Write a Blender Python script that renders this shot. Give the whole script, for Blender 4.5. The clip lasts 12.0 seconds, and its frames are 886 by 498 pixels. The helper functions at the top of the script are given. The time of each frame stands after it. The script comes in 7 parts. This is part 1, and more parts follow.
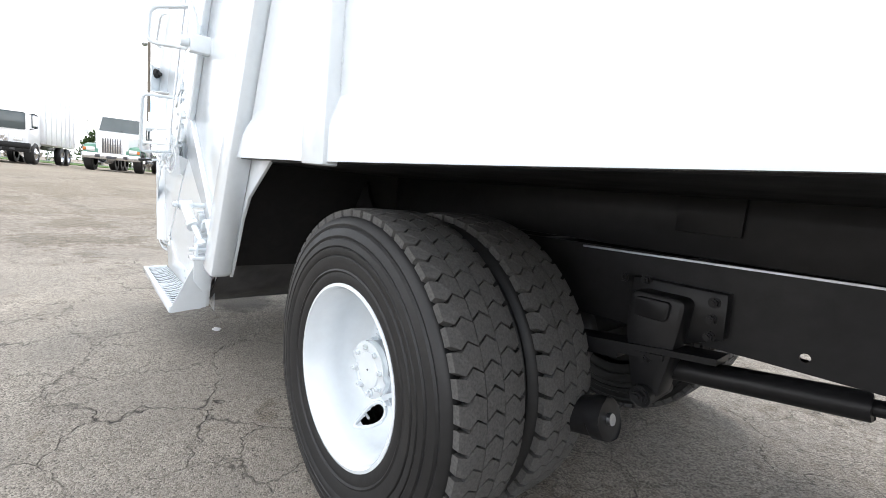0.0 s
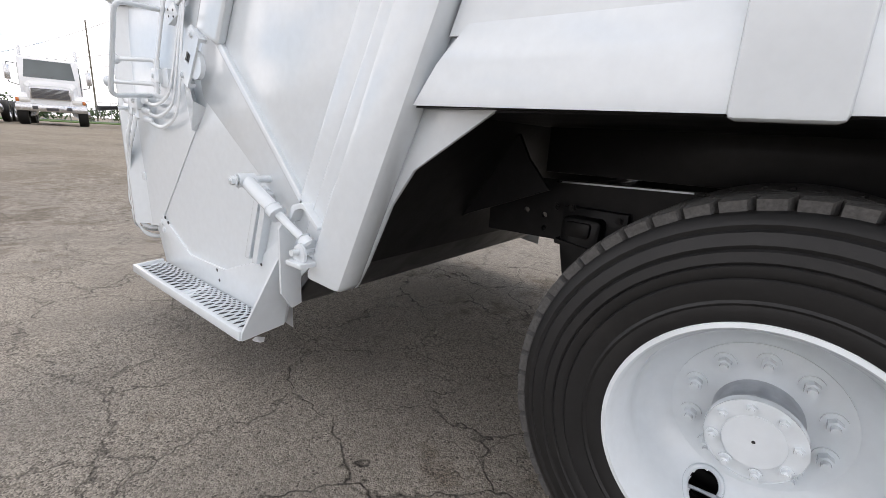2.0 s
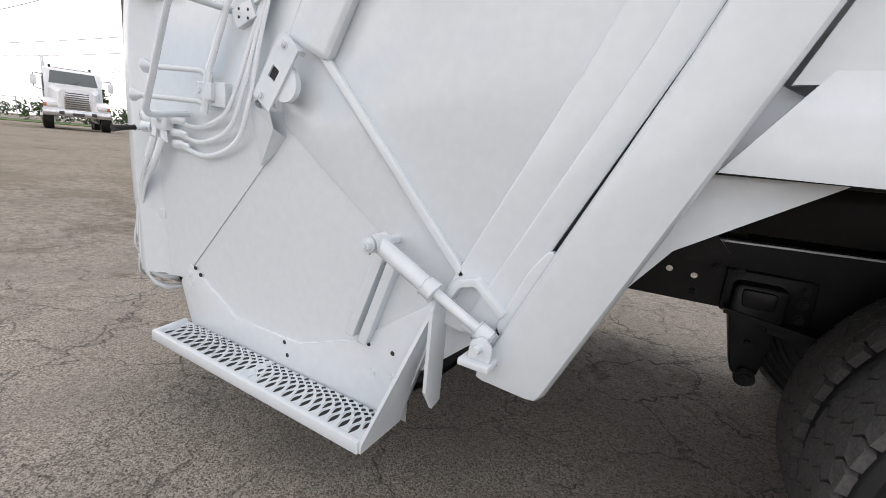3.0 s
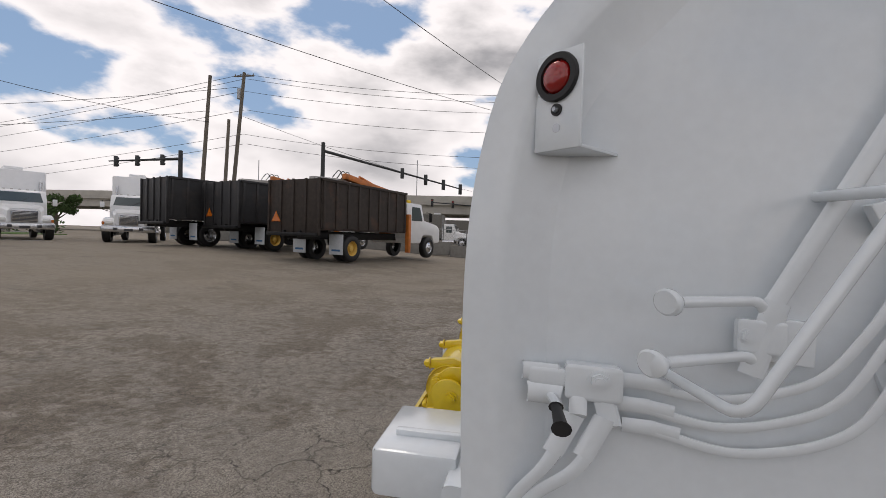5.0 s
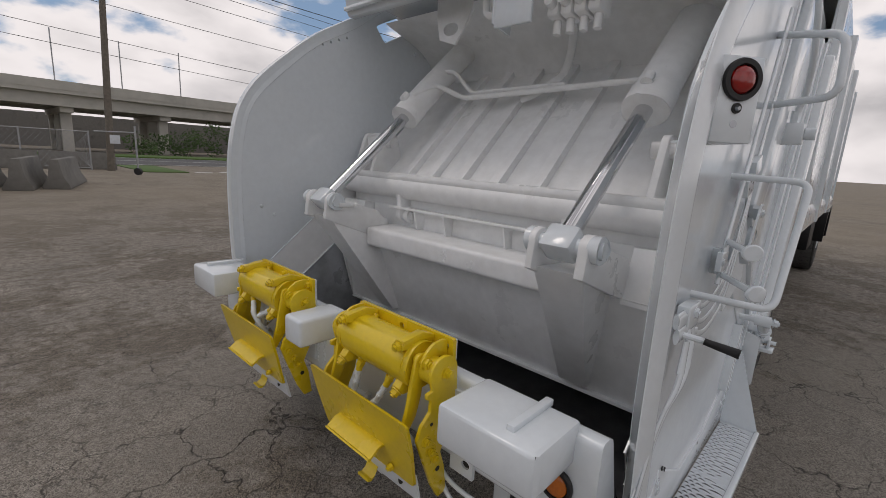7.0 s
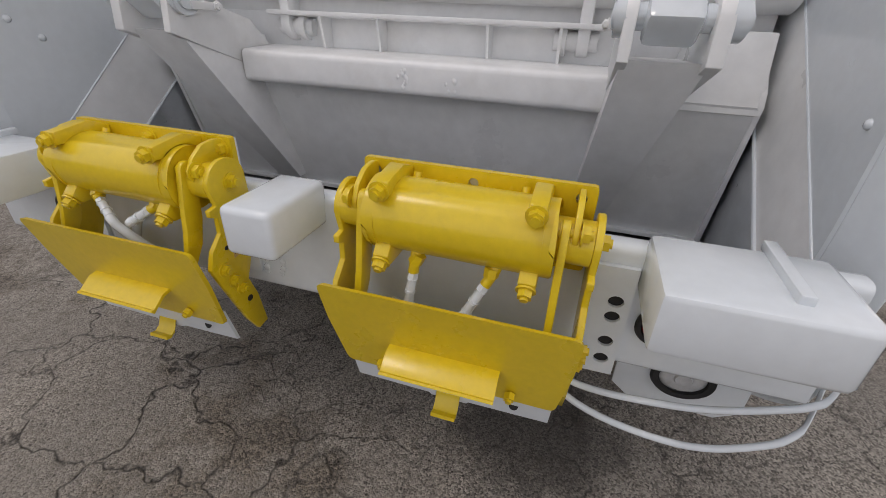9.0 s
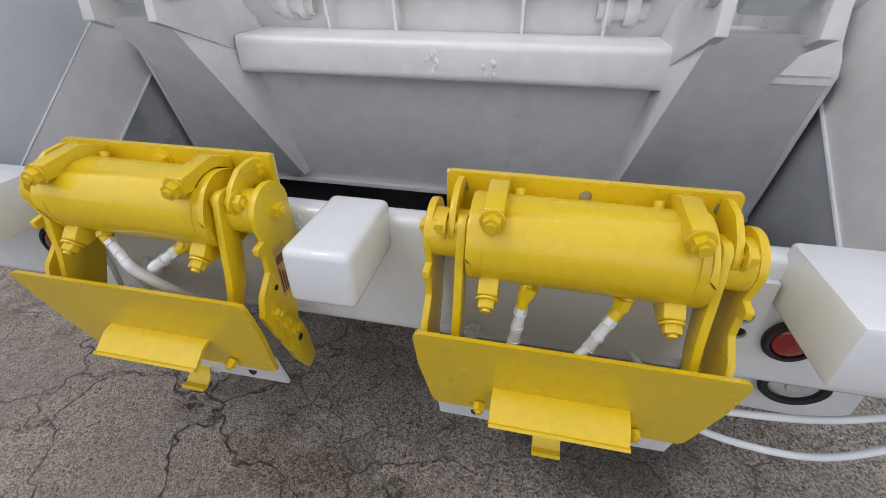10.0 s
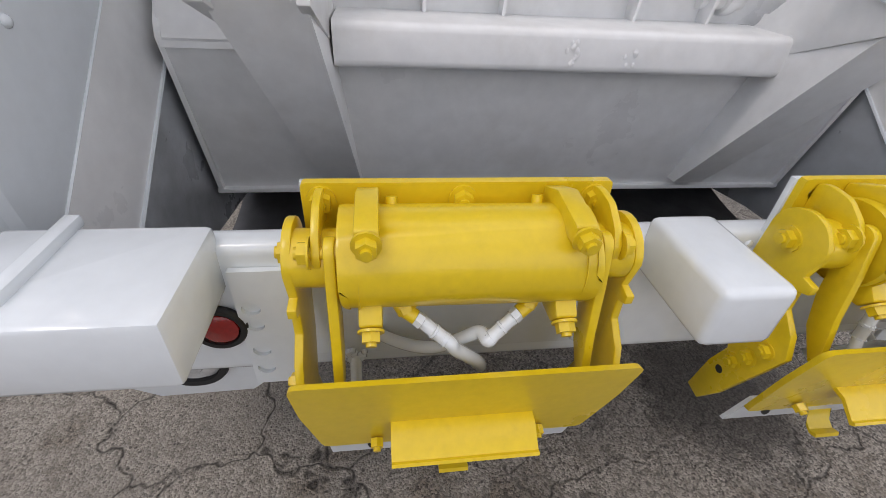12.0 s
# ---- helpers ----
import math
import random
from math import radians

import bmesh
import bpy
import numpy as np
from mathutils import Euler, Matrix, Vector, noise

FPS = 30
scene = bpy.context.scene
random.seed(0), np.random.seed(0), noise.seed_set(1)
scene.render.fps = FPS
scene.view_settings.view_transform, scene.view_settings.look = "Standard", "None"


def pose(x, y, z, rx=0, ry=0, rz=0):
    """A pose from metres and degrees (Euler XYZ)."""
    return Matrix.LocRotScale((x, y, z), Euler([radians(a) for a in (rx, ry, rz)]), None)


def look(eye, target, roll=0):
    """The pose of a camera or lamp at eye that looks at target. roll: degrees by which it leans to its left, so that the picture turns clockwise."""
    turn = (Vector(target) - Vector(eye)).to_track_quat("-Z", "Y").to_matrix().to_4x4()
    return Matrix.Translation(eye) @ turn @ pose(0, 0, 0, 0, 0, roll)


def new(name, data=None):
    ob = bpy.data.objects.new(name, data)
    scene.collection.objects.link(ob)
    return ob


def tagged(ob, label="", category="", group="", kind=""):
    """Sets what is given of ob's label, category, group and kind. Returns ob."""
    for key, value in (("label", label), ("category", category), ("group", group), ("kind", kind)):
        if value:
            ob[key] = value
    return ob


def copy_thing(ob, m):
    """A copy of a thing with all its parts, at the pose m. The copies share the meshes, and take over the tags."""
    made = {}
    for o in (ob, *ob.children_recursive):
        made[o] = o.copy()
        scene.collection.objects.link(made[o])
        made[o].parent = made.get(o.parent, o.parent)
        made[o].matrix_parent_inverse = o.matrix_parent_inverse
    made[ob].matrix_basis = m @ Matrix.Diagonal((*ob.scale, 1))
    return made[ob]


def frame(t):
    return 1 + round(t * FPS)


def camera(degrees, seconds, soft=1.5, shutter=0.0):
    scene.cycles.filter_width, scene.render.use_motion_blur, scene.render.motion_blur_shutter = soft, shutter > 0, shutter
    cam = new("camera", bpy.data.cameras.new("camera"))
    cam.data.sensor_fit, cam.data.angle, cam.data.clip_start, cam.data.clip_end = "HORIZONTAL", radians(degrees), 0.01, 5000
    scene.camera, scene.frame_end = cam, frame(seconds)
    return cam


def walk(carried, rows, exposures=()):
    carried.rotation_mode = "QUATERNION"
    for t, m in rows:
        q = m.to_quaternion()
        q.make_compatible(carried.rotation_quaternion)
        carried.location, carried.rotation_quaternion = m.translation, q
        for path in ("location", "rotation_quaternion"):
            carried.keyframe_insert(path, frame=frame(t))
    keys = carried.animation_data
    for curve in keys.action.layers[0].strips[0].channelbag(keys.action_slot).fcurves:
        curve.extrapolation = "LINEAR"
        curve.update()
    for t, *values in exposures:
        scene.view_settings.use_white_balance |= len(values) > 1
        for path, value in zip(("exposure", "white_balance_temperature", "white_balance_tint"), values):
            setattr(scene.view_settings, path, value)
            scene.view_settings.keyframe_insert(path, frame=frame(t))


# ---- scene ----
cam = camera(90.5, 12.0, soft=0.6)
PATH = [
    (0, (1.115, -1.810, 1.081), (-0.372, -0.496, 0.829), 5.27),
    (0.5, (0.819, -1.897, 1.083), (-0.706, -0.624, 0.852), 4.93),
    (1, (0.543, -1.992, 1.081), (-0.842, -0.565, 0.870), 2.78),
    (1.5, (0.245, -2.087, 1.089), (-1.065, -0.613, 0.754), 3.02),
    (2, (-0.091, -2.113, 1.075), (-1.256, -0.562, 0.585), 3.36),
    (2.5, (-0.475, -2.179, 1.090), (-1.523, -0.542, 0.618), 4.24),
    (3, (-0.883, -2.206, 1.140), (-1.835, -0.500, 0.712), 5.27),
    (3.5, (-1.393, -2.113, 1.094), (-2.502, -0.485, 0.744), 6.10),
    (3.7, (-1.586, -2.104, 1.081), (-2.793, -0.541, 0.761), 4.63),
    (5.3, (-3.121, -2.140, 1.526), (-3.168, -0.140, 1.493), 0.80),
    (5.5, (-3.277, -2.130, 1.553), (-3.127, -0.141, 1.412), 0.52),
    (6, (-3.597, -1.976, 1.508), (-2.945, -0.098, 1.285), 0.48),
    (6.5, (-3.878, -1.766, 1.540), (-2.776, -0.137, 1.179), 1.85),
    (6.7, (-4.004, -1.668, 1.555), (-2.731, -0.171, 1.184), 2.08),
    (8.3, (-4.008, -0.857, 1.352), (-2.313, -0.049, 0.665), 4.69),
    (8.5, (-3.975, -0.793, 1.336), (-2.273, -0.076, 0.568), 1.21),
    (9, (-3.854, -0.632, 1.284), (-2.186, -0.131, 0.303), 2.08),
    (9.5, (-3.731, -0.476, 1.275), (-2.122, -0.048, 0.167), 1.07),
    (10, (-3.745, -0.350, 1.301), (-2.108, -0.000, 0.207), -0.05),
    (10.5, (-3.781, -0.178, 1.314), (-2.111, 0.013, 0.230), -0.82),
    (11, (-3.738, 0.014, 1.306), (-2.065, 0.025, 0.209), 2.71),
    (11.5, (-3.638, 0.244, 1.312), (-1.984, 0.096, 0.197), 3.14),
    (12, (-3.624, 0.496, 1.294), (-2.016, 0.237, 0.133), 3.78),
]
# stops of exposure along the way
EXPOSURES = [(0.0, 1.32, 6450, 11), (0.5, 1.12, 6450, 12), (1.0, 0.88, 6550, 13), (1.5, 0.72, 6600, 14), (2.0, 0.58, 6700, 15), (2.5, 0.53, 6750, 15), (3.5, 0.22, 6750, 15), (3.7, 0.10, 6750, 15), (5.3, -0.53, 6800, 16), (6.5, -0.68, 6800, 16), (8.5, -0.42, 6850, 17), (9.5, -0.02, 6650, 17), (10.5, 0.14, 6550, 17), (12.0, 0.12, 6600, 17)]
SKY_STRENGTH, SUN_STRENGTH = 0.092, 0.6
walk(cam, [(t, look(eye, target, roll)) for t, eye, target, roll in PATH], EXPOSURES)

# ---- sky and sun ----
SUN_EL, SUN_AZ = 62.0, 35.0  # azimuth in degrees from +y towards -x
world = bpy.data.worlds.new("sky")
scene.world = world
world.use_nodes = True


def build_sky():
    nt = world.node_tree
    nt.nodes.clear()
    N = nt.nodes.new
    out, bg = N("ShaderNodeOutputWorld"), N("ShaderNodeBackground")
    sky = N("ShaderNodeTexSky")
    sky.sky_type, sky.sun_disc = "NISHITA", False
    sky.sun_elevation, sky.sun_rotation = radians(SUN_EL), radians(-SUN_AZ)
    sky.air_density, sky.dust_density, sky.ozone_density = 1.0, 0.6, 1.5
    co, sep = N("ShaderNodeTexCoord"), N("ShaderNodeSeparateXYZ")
    nt.links.new(co.outputs["Generated"], sep.inputs[0])

    def math_node(op, a, b=None, clamp=False):
        n = N("ShaderNodeMath")
        n.operation, n.use_clamp = op, clamp
        for i, v in enumerate((a, b)):
            if v is None:
                continue
            if isinstance(v, (int, float)):
                n.inputs[i].default_value = v
            else:
                nt.links.new(v, n.inputs[i])
        return n.outputs[0]

    up = math_node("MAXIMUM", sep.outputs["Z"], 0.0)
    den = math_node("ADD", up, 0.55)
    px, py = math_node("DIVIDE", sep.outputs["X"], den), math_node("DIVIDE", sep.outputs["Y"], den)
    pz = math_node("MULTIPLY", up, 1.9)
    comb = N("ShaderNodeCombineXYZ")
    nt.links.new(px, comb.inputs[0])
    nt.links.new(py, comb.inputs[1])
    nt.links.new(pz, comb.inputs[2])
    noise_a, noise_b = N("ShaderNodeTexNoise"), N("ShaderNodeTexNoise")
    for n, sc, det, rough in ((noise_a, 2.1, 11.0, 0.52), (noise_b, 2.6, 6.0, 0.5)):
        n.inputs["Scale"].default_value, n.inputs["Detail"].default_value, n.inputs["Roughness"].default_value = sc, det, rough
    nt.links.new(comb.outputs[0], noise_a.inputs["Vector"])
    shift = N("ShaderNodeVectorMath")
    shift.operation = "ADD"
    shift.inputs[1].default_value = (7.3, 2.1, 0.4)
    nt.links.new(comb.outputs[0], shift.inputs[0])
    nt.links.new(shift.outputs[0], noise_b.inputs["Vector"])
    cover = N("ShaderNodeMapRange")
    cover.interpolation_type = "SMOOTHSTEP"
    cover.inputs["From Min"].default_value, cover.inputs["From Max"].default_value = 0.405, 0.465
    nt.links.new(noise_a.outputs[0], cover.inputs["Value"])
    # thick cloud is greyer underneath, thin edges are white
    thick = N("ShaderNodeMapRange")
    thick.inputs["From Min"].default_value, thick.inputs["From Max"].default_value = 0.48, 0.72
    nt.links.new(noise_a.outputs[0], thick.inputs["Value"])
    low = N("ShaderNodeMapRange")
    for key, val in (("From Min", 0.10), ("From Max", 0.75), ("To Min", 0.5), ("To Max", 2.5)):
        low.inputs[key].default_value = val
    nt.links.new(up, low.inputs["Value"])
    # bases overhead are grey, the flanks of clouds lower down are lit
    body = math_node("MULTIPLY", math_node("MULTIPLY", thick.outputs[0], noise_b.outputs[0], True), low.outputs[0], True)
    ramp = N("ShaderNodeValToRGB")
    ramp.color_ramp.elements[0].position, ramp.color_ramp.elements[0].color = 0.0, (14.5, 14.5, 14.6, 1)
    ramp.color_ramp.elements[1].position, ramp.color_ramp.elements[1].color = 0.45, (5.6, 5.8, 6.1, 1)
    nt.links.new(body, ramp.inputs[0])
    mix = N("ShaderNodeMix")
    mix.data_type = "RGBA"
    nt.links.new(cover.outputs[0], mix.inputs["Factor"])
    blue = N("ShaderNodeMix")
    blue.data_type, blue.blend_type = "RGBA", "MIX"
    blue.inputs["Factor"].default_value = 0.42
    blue.inputs["B"].default_value = (5.2, 8.6, 13.0, 1)
    nt.links.new(sky.outputs[0], blue.inputs["A"])
    nt.links.new(blue.outputs["Result"], mix.inputs["A"])
    nt.links.new(ramp.outputs[0], mix.inputs["B"])
    nt.links.new(mix.outputs["Result"], bg.inputs["Color"])
    bg.inputs["Strength"].default_value = SKY_STRENGTH
    nt.links.new(bg.outputs[0], out.inputs["Surface"])


build_sky()
sun_data = bpy.data.lights.new("sun", "SUN")
sun_data.energy, sun_data.angle, sun_data.color = SUN_STRENGTH, radians(14), (1.0, 0.95, 0.88)
sun_ob = new("sun", sun_data)
el, az = radians(SUN_EL), radians(SUN_AZ)
sun_ob.matrix_basis = look((0, 0, 0), (math.sin(az) * math.cos(el), -math.cos(az) * math.cos(el), -math.sin(el)))

# ---- materials ----


def material(name, base, rough=0.5, metal=0.0, vary=0.0, grain=60.0, bump=0.0, bump_scale=200.0, coat=0.0, spec=0.5, dirt=None, dirt_amount=0.0, dirt_scale=2.0, rough_vary=0.0):
    """A painted or plain surface with colour variation at two scales, stains and fine relief."""
    m = bpy.data.materials.new(name)
    m.use_nodes = True
    nt = m.node_tree
    bsdf = nt.nodes["Principled BSDF"]
    N, Lk = nt.nodes.new, nt.links.new
    bsdf.inputs["Metallic"].default_value = metal
    bsdf.inputs["Roughness"].default_value = rough
    bsdf.inputs["Specular IOR Level"].default_value = spec
    bsdf.inputs["Coat Weight"].default_value = coat
    bsdf.inputs["Coat Roughness"].default_value = 0.12
    co = N("ShaderNodeTexCoord")

    def tex(scale, detail=4.0, rgh=0.55):
        n = N("ShaderNodeTexNoise")
        n.inputs["Scale"].default_value, n.inputs["Detail"].default_value, n.inputs["Roughness"].default_value = scale, detail, rgh
        Lk(co.outputs["Object"], n.inputs["Vector"])
        return n.outputs[0]

    def ranged(v, a, b, c, d):
        n = N("ShaderNodeMapRange")
        for k, val in zip(("From Min", "From Max", "To Min", "To Max"), (a, b, c, d)):
            n.inputs[k].default_value = val
        Lk(v, n.inputs["Value"])
        return n.outputs[0]

    def mixed(fac, a, b, mode="MIX"):
        n = N("ShaderNodeMix")
        n.data_type, n.blend_type = "RGBA", mode
        for key, v in (("Factor", fac), ("A", a), ("B", b)):
            if isinstance(v, (int, float)):
                n.inputs[key].default_value = v
            elif isinstance(v, tuple):
                n.inputs[key].default_value = (*v, 1)
            else:
                Lk(v, n.inputs[key])
        return n.outputs["Result"]

    col = tuple(base)
    if vary:
        dark = tuple(c * (1 - vary) for c in base)
        lite = tuple(min(1.0, c * (1 + vary * 0.6)) for c in base)
        col = mixed(ranged(tex(grain, 6.0), 0.3, 0.7, 0, 1), dark, lite)
        col = mixed(ranged(tex(dirt_scale * 0.7, 3.0), 0.35, 0.65, 0, vary), col, tuple(c * 0.8 for c in base))
    if dirt:
        col = mixed(ranged(tex(dirt_scale, 8.0, 0.65), 0.55, 0.78, 0, dirt_amount), col, dirt)
    if not isinstance(col, tuple):
        Lk(col, bsdf.inputs["Base Color"])
    else:
        bsdf.inputs["Base Color"].default_value = (*col, 1)
    if rough_vary:
        Lk(ranged(tex(3.0, 6.0, 0.6), 0.3, 0.7, max(0.02, rough - rough_vary), min(1.0, rough + rough_vary)), bsdf.inputs["Roughness"])
    if bump:
        b = N("ShaderNodeBump")
        b.inputs["Strength"].default_value, b.inputs["Distance"].default_value = bump, 0.004
        Lk(tex(bump_scale, 5.0), b.inputs["Height"])
        Lk(b.outputs[0], bsdf.inputs["Normal"])
    return m


WHITE = material("white_enamel", (0.715, 0.765, 0.80), 0.2, vary=0.03, grain=30, bump=0.05, bump_scale=7, coat=0.6, rough_vary=0.05)
WHITE_IN = material("worn_white_enamel", (0.86, 0.87, 0.87), 0.36, vary=0.06, grain=14, bump=0.16, bump_scale=14, dirt=(0.5, 0.47, 0.4), dirt_amount=0.28, dirt_scale=2.6, rough_vary=0.12)
GRIME = material("grimy_steel", (0.075, 0.075, 0.078), 0.5, metal=0.2, vary=0.4, grain=8, bump=0.25, bump_scale=30, dirt=(0.03, 0.028, 0.025), dirt_amount=0.95, dirt_scale=2.2, rough_vary=0.2)
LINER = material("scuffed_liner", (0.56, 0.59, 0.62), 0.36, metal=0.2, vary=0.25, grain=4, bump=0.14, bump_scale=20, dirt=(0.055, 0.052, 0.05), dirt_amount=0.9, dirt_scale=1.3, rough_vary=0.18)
YELLOW = material("yellow_enamel", (0.74, 0.535, 0.012), 0.3, vary=0.05, grain=60, bump=0.10, bump_scale=34, coat=0.35, rough_vary=0.08, dirt=(0.46, 0.32, 0.02), dirt_amount=0.22, dirt_scale=26)
BLACK = material("black_chassis_paint", (0.012, 0.012, 0.013), 0.42, spec=0.22, vary=0.3, grain=20, bump=0.15, bump_scale=30, coat=0.04, rough_vary=0.12, dirt=(0.028, 0.026, 0.024), dirt_amount=0.4, dirt_scale=4)
RUBBER = material("tyre_rubber", (0.0115, 0.0115, 0.012), 0.52, vary=0.2, grain=40, bump=0.12, bump_scale=120, spec=0.4, dirt=(0.04, 0.037, 0.034), dirt_amount=0.35, dirt_scale=5, rough_vary=0.12)
TREAD = material("dusty_tread_rubber", (0.095, 0.093, 0.091), 0.85, vary=0.35, grain=150, bump=0.3, bump_scale=260, spec=0.2, dirt=(0.11, 0.104, 0.098), dirt_amount=0.5, dirt_scale=40)
CHROME = material("polished_rod", (0.72, 0.73, 0.75), 0.08, metal=1.0, vary=0.05, grain=12)
STEEL = material("bare_steel", (0.45, 0.47, 0.5), 0.32, metal=1.0, vary=0.2, grain=25, rough_vary=0.1)
RED_LENS = material("red_lens", (0.30, 0.010, 0.008), 0.12, vary=0.15, grain=120, coat=0.6)
AMBER_LENS = material("amber_lens", (0.55, 0.14, 0.012), 0.15, vary=0.15, grain=120, coat=0.6)
CLEAR_LENS = material("clear_lens", (0.62, 0.64, 0.66), 0.12, metal=0.5, vary=0.15, grain=60, bump=0.5, bump_scale=70)
BROWN_LENS = material("brown_amber_lens", (0.12, 0.045, 0.012), 0.15, vary=0.15, grain=120, coat=0.6)
# black for rubber parts and for shade painted into gaps and holes
RUBBER_AND_SHADE = material("rubber_and_shade", (0.014, 0.014, 0.015), 0.6, vary=0.2, grain=60)
LABEL_STEEL = material("amber_decal", (0.60, 0.40, 0.14), 0.35, vary=0.2, grain=90)
DECAL_RED = material("red_decal_print", (0.17, 0.045, 0.02), 0.4, vary=0.1)


def asphalt():
    m = bpy.data.materials.new("worn_asphalt")
    m.use_nodes = True
    nt = m.node_tree
    bsdf = nt.nodes["Principled BSDF"]
    N, Lk = nt.nodes.new, nt.links.new
    co = N("ShaderNodeTexCoord")

    def noise_tex(scale, detail=5.0, rgh=0.55):
        n = N("ShaderNodeTexNoise")
        n.inputs["Scale"].default_value, n.inputs["Detail"].default_value, n.inputs["Roughness"].default_value = scale, detail, rgh
        Lk(co.outputs["Object"], n.inputs["Vector"])
        return n

    def ranged(v, a, b, c, d, smooth=False):
        n = N("ShaderNodeMapRange")
        if smooth:
            n.interpolation_type = "SMOOTHSTEP"
        for k, val in zip(("From Min", "From Max", "To Min", "To Max"), (a, b, c, d)):
            n.inputs[k].default_value = val
        Lk(v, n.inputs["Value"])
        return n.outputs[0]

    def mixed(fac, a, b, mode="MIX"):
        n = N("ShaderNodeMix")
        n.data_type, n.blend_type = "RGBA", mode
        for key, v in (("Factor", fac), ("A", a), ("B", b)):
            if isinstance(v, (int, float)):
                n.inputs[key].default_value = v
            elif isinstance(v, tuple):
                n.inputs[key].default_value = (*v, 1)
            else:
                Lk(v, n.inputs[key])
        return n.outputs["Result"]

    def arith(op, a, b):
        n = N("ShaderNodeMath")
        n.operation = op
        for i, v in enumerate((a, b)):
            if isinstance(v, (int, float)):
                n.inputs[i].default_value = v
            else:
                Lk(v, n.inputs[i])
        return n.outputs[0]

    # stones in the binder
    stones = N("ShaderNodeTexVoronoi")
    stones.inputs["Scale"].default_value = 175
    Lk(co.outputs["Object"], stones.inputs["Vector"])
    bw = N("ShaderNodeSeparateColor")
    Lk(stones.outputs["Color"], bw.inputs[0])
    stone_col = mixed(ranged(bw.outputs[0], 0.0, 1.0, 0.0, 1.0), (0.075, 0.067, 0.058), (0.52, 0.475, 0.41))
    big = noise_tex(0.32, 6, 0.6).outputs[0]
    mid = noise_tex(1.6, 6, 0.6).outputs[0]
    # loose pale grit lies in patches
    col = mixed(ranged(mid, 0.35, 0.65, 0.5, 0.95), (0.15, 0.138, 0.122), stone_col)
    col = mixed(ranged(big, 0.35, 0.7, 0.0, 0.45, True), col, (0.23, 0.208, 0.175))
    # pits where stones have come out of the binder
    pits = N("ShaderNodeTexVoronoi")
    pits.inputs["Scale"].default_value = 60
    Lk(co.outputs["Object"], pits.inputs["Vector"])
    psep = N("ShaderNodeSeparateColor")
    Lk(pits.outputs["Color"], psep.inputs[0])
    pit = arith("MULTIPLY", ranged(pits.outputs["Distance"], 0.18, 0.34, 1.0, 0.0), ranged(psep.outputs[0], 0.78, 0.82, 0.0, 0.75))
    col = mixed(pit, col, (0.05, 0.045, 0.04))
    near_off, near_len = N("ShaderNodeVectorMath"), N("ShaderNodeVectorMath")
    near_off.operation, near_len.operation = "SUBTRACT", "LENGTH"
    near_off.inputs[1].default_value = (-1.8, -1.5, 0)
    Lk(co.outputs["Object"], near_off.inputs[0])
    Lk(near_off.outputs[0], near_len.inputs[0])
    # ravelled patches: the binder is gone and dark loose gravel shows
    rav = arith("ADD", arith("MULTIPLY", noise_tex(0.75, 8, 0.62).outputs[0], 0.8), arith("MULTIPLY", noise_tex(6.0, 5, 0.65).outputs[0], 0.25))
    away = ranged(near_len.outputs["Value"], 2.5, 6.0, 0.0, 0.075, True)
    rav = ranged(arith("ADD", rav, away), 0.565, 0.65, 0.0, 0.8, True)
    gravel = mixed(ranged(bw.outputs[1], 0.2, 0.95, 0.0, 1.0), (0.05, 0.042, 0.033), (0.28, 0.24, 0.19))
    col = mixed(rav, col, gravel)
    # brown dirt and loose gravel, mottled, away from the swept part of the yard
    fleck = ranged(noise_tex(13, 5, 0.72).outputs[0], 0.46, 0.60, 0.0, 0.55)
    col = mixed(arith("MULTIPLY", fleck, ranged(near_len.outputs["Value"], 2.2, 5.0, 0.12, 1.0, True)), col, (0.08, 0.061, 0.042))
    sand = noise_tex(0.12, 4, 0.5).outputs[0]
    sepx = N("ShaderNodeSeparateXYZ")
    Lk(co.outputs["Object"], sepx.inputs[0])
    dist = N("ShaderNodeVectorMath")
    dist.operation = "LENGTH"
    Lk(co.outputs["Object"], dist.inputs[0])
    col = mixed(arith("MULTIPLY", ranged(dist.outputs["Value"], 5.0, 14.0, 0.0, 0.75, True), ranged(sand, 0.3, 0.6, 0.45, 1.0)), col, (0.25, 0.215, 0.165))
    # oil stains
    oil = noise_tex(0.9, 7, 0.68).outputs[0]
    col = mixed(ranged(oil, 0.57, 0.72, 0.0, 0.5, True), col, (0.065, 0.057, 0.048))
    # wet drips under the rear corner of the hopper
    drip_off, drip_len = N("ShaderNodeVectorMath"), N("ShaderNodeVectorMath")
    drip_off.operation, drip_len.operation = "SUBTRACT", "LENGTH"
    drip_off.inputs[1].default_value = (-2.75, -0.66, 0)
    Lk(co.outputs["Object"], drip_off.inputs[0])
    Lk(drip_off.outputs[0], drip_len.inputs[0])
    drip = arith("ADD", drip_len.outputs["Value"], arith("MULTIPLY", noise_tex(5.0, 6, 0.65).outputs[0], 0.5))
    col = mixed(ranged(drip, 0.42, 0.62, 0.72, 0.0, True), col, (0.045, 0.04, 0.036))
    # alligator cracks, warped
    warp = noise_tex(2.2, 4, 0.6)
    add = N("ShaderNodeMix")
    add.data_type, add.blend_type = "RGBA", "ADD"
    add.inputs["Factor"].default_value = 0.55
    Lk(co.outputs["Object"], add.inputs["A"])
    Lk(warp.outputs["Color"], add.inputs["B"])

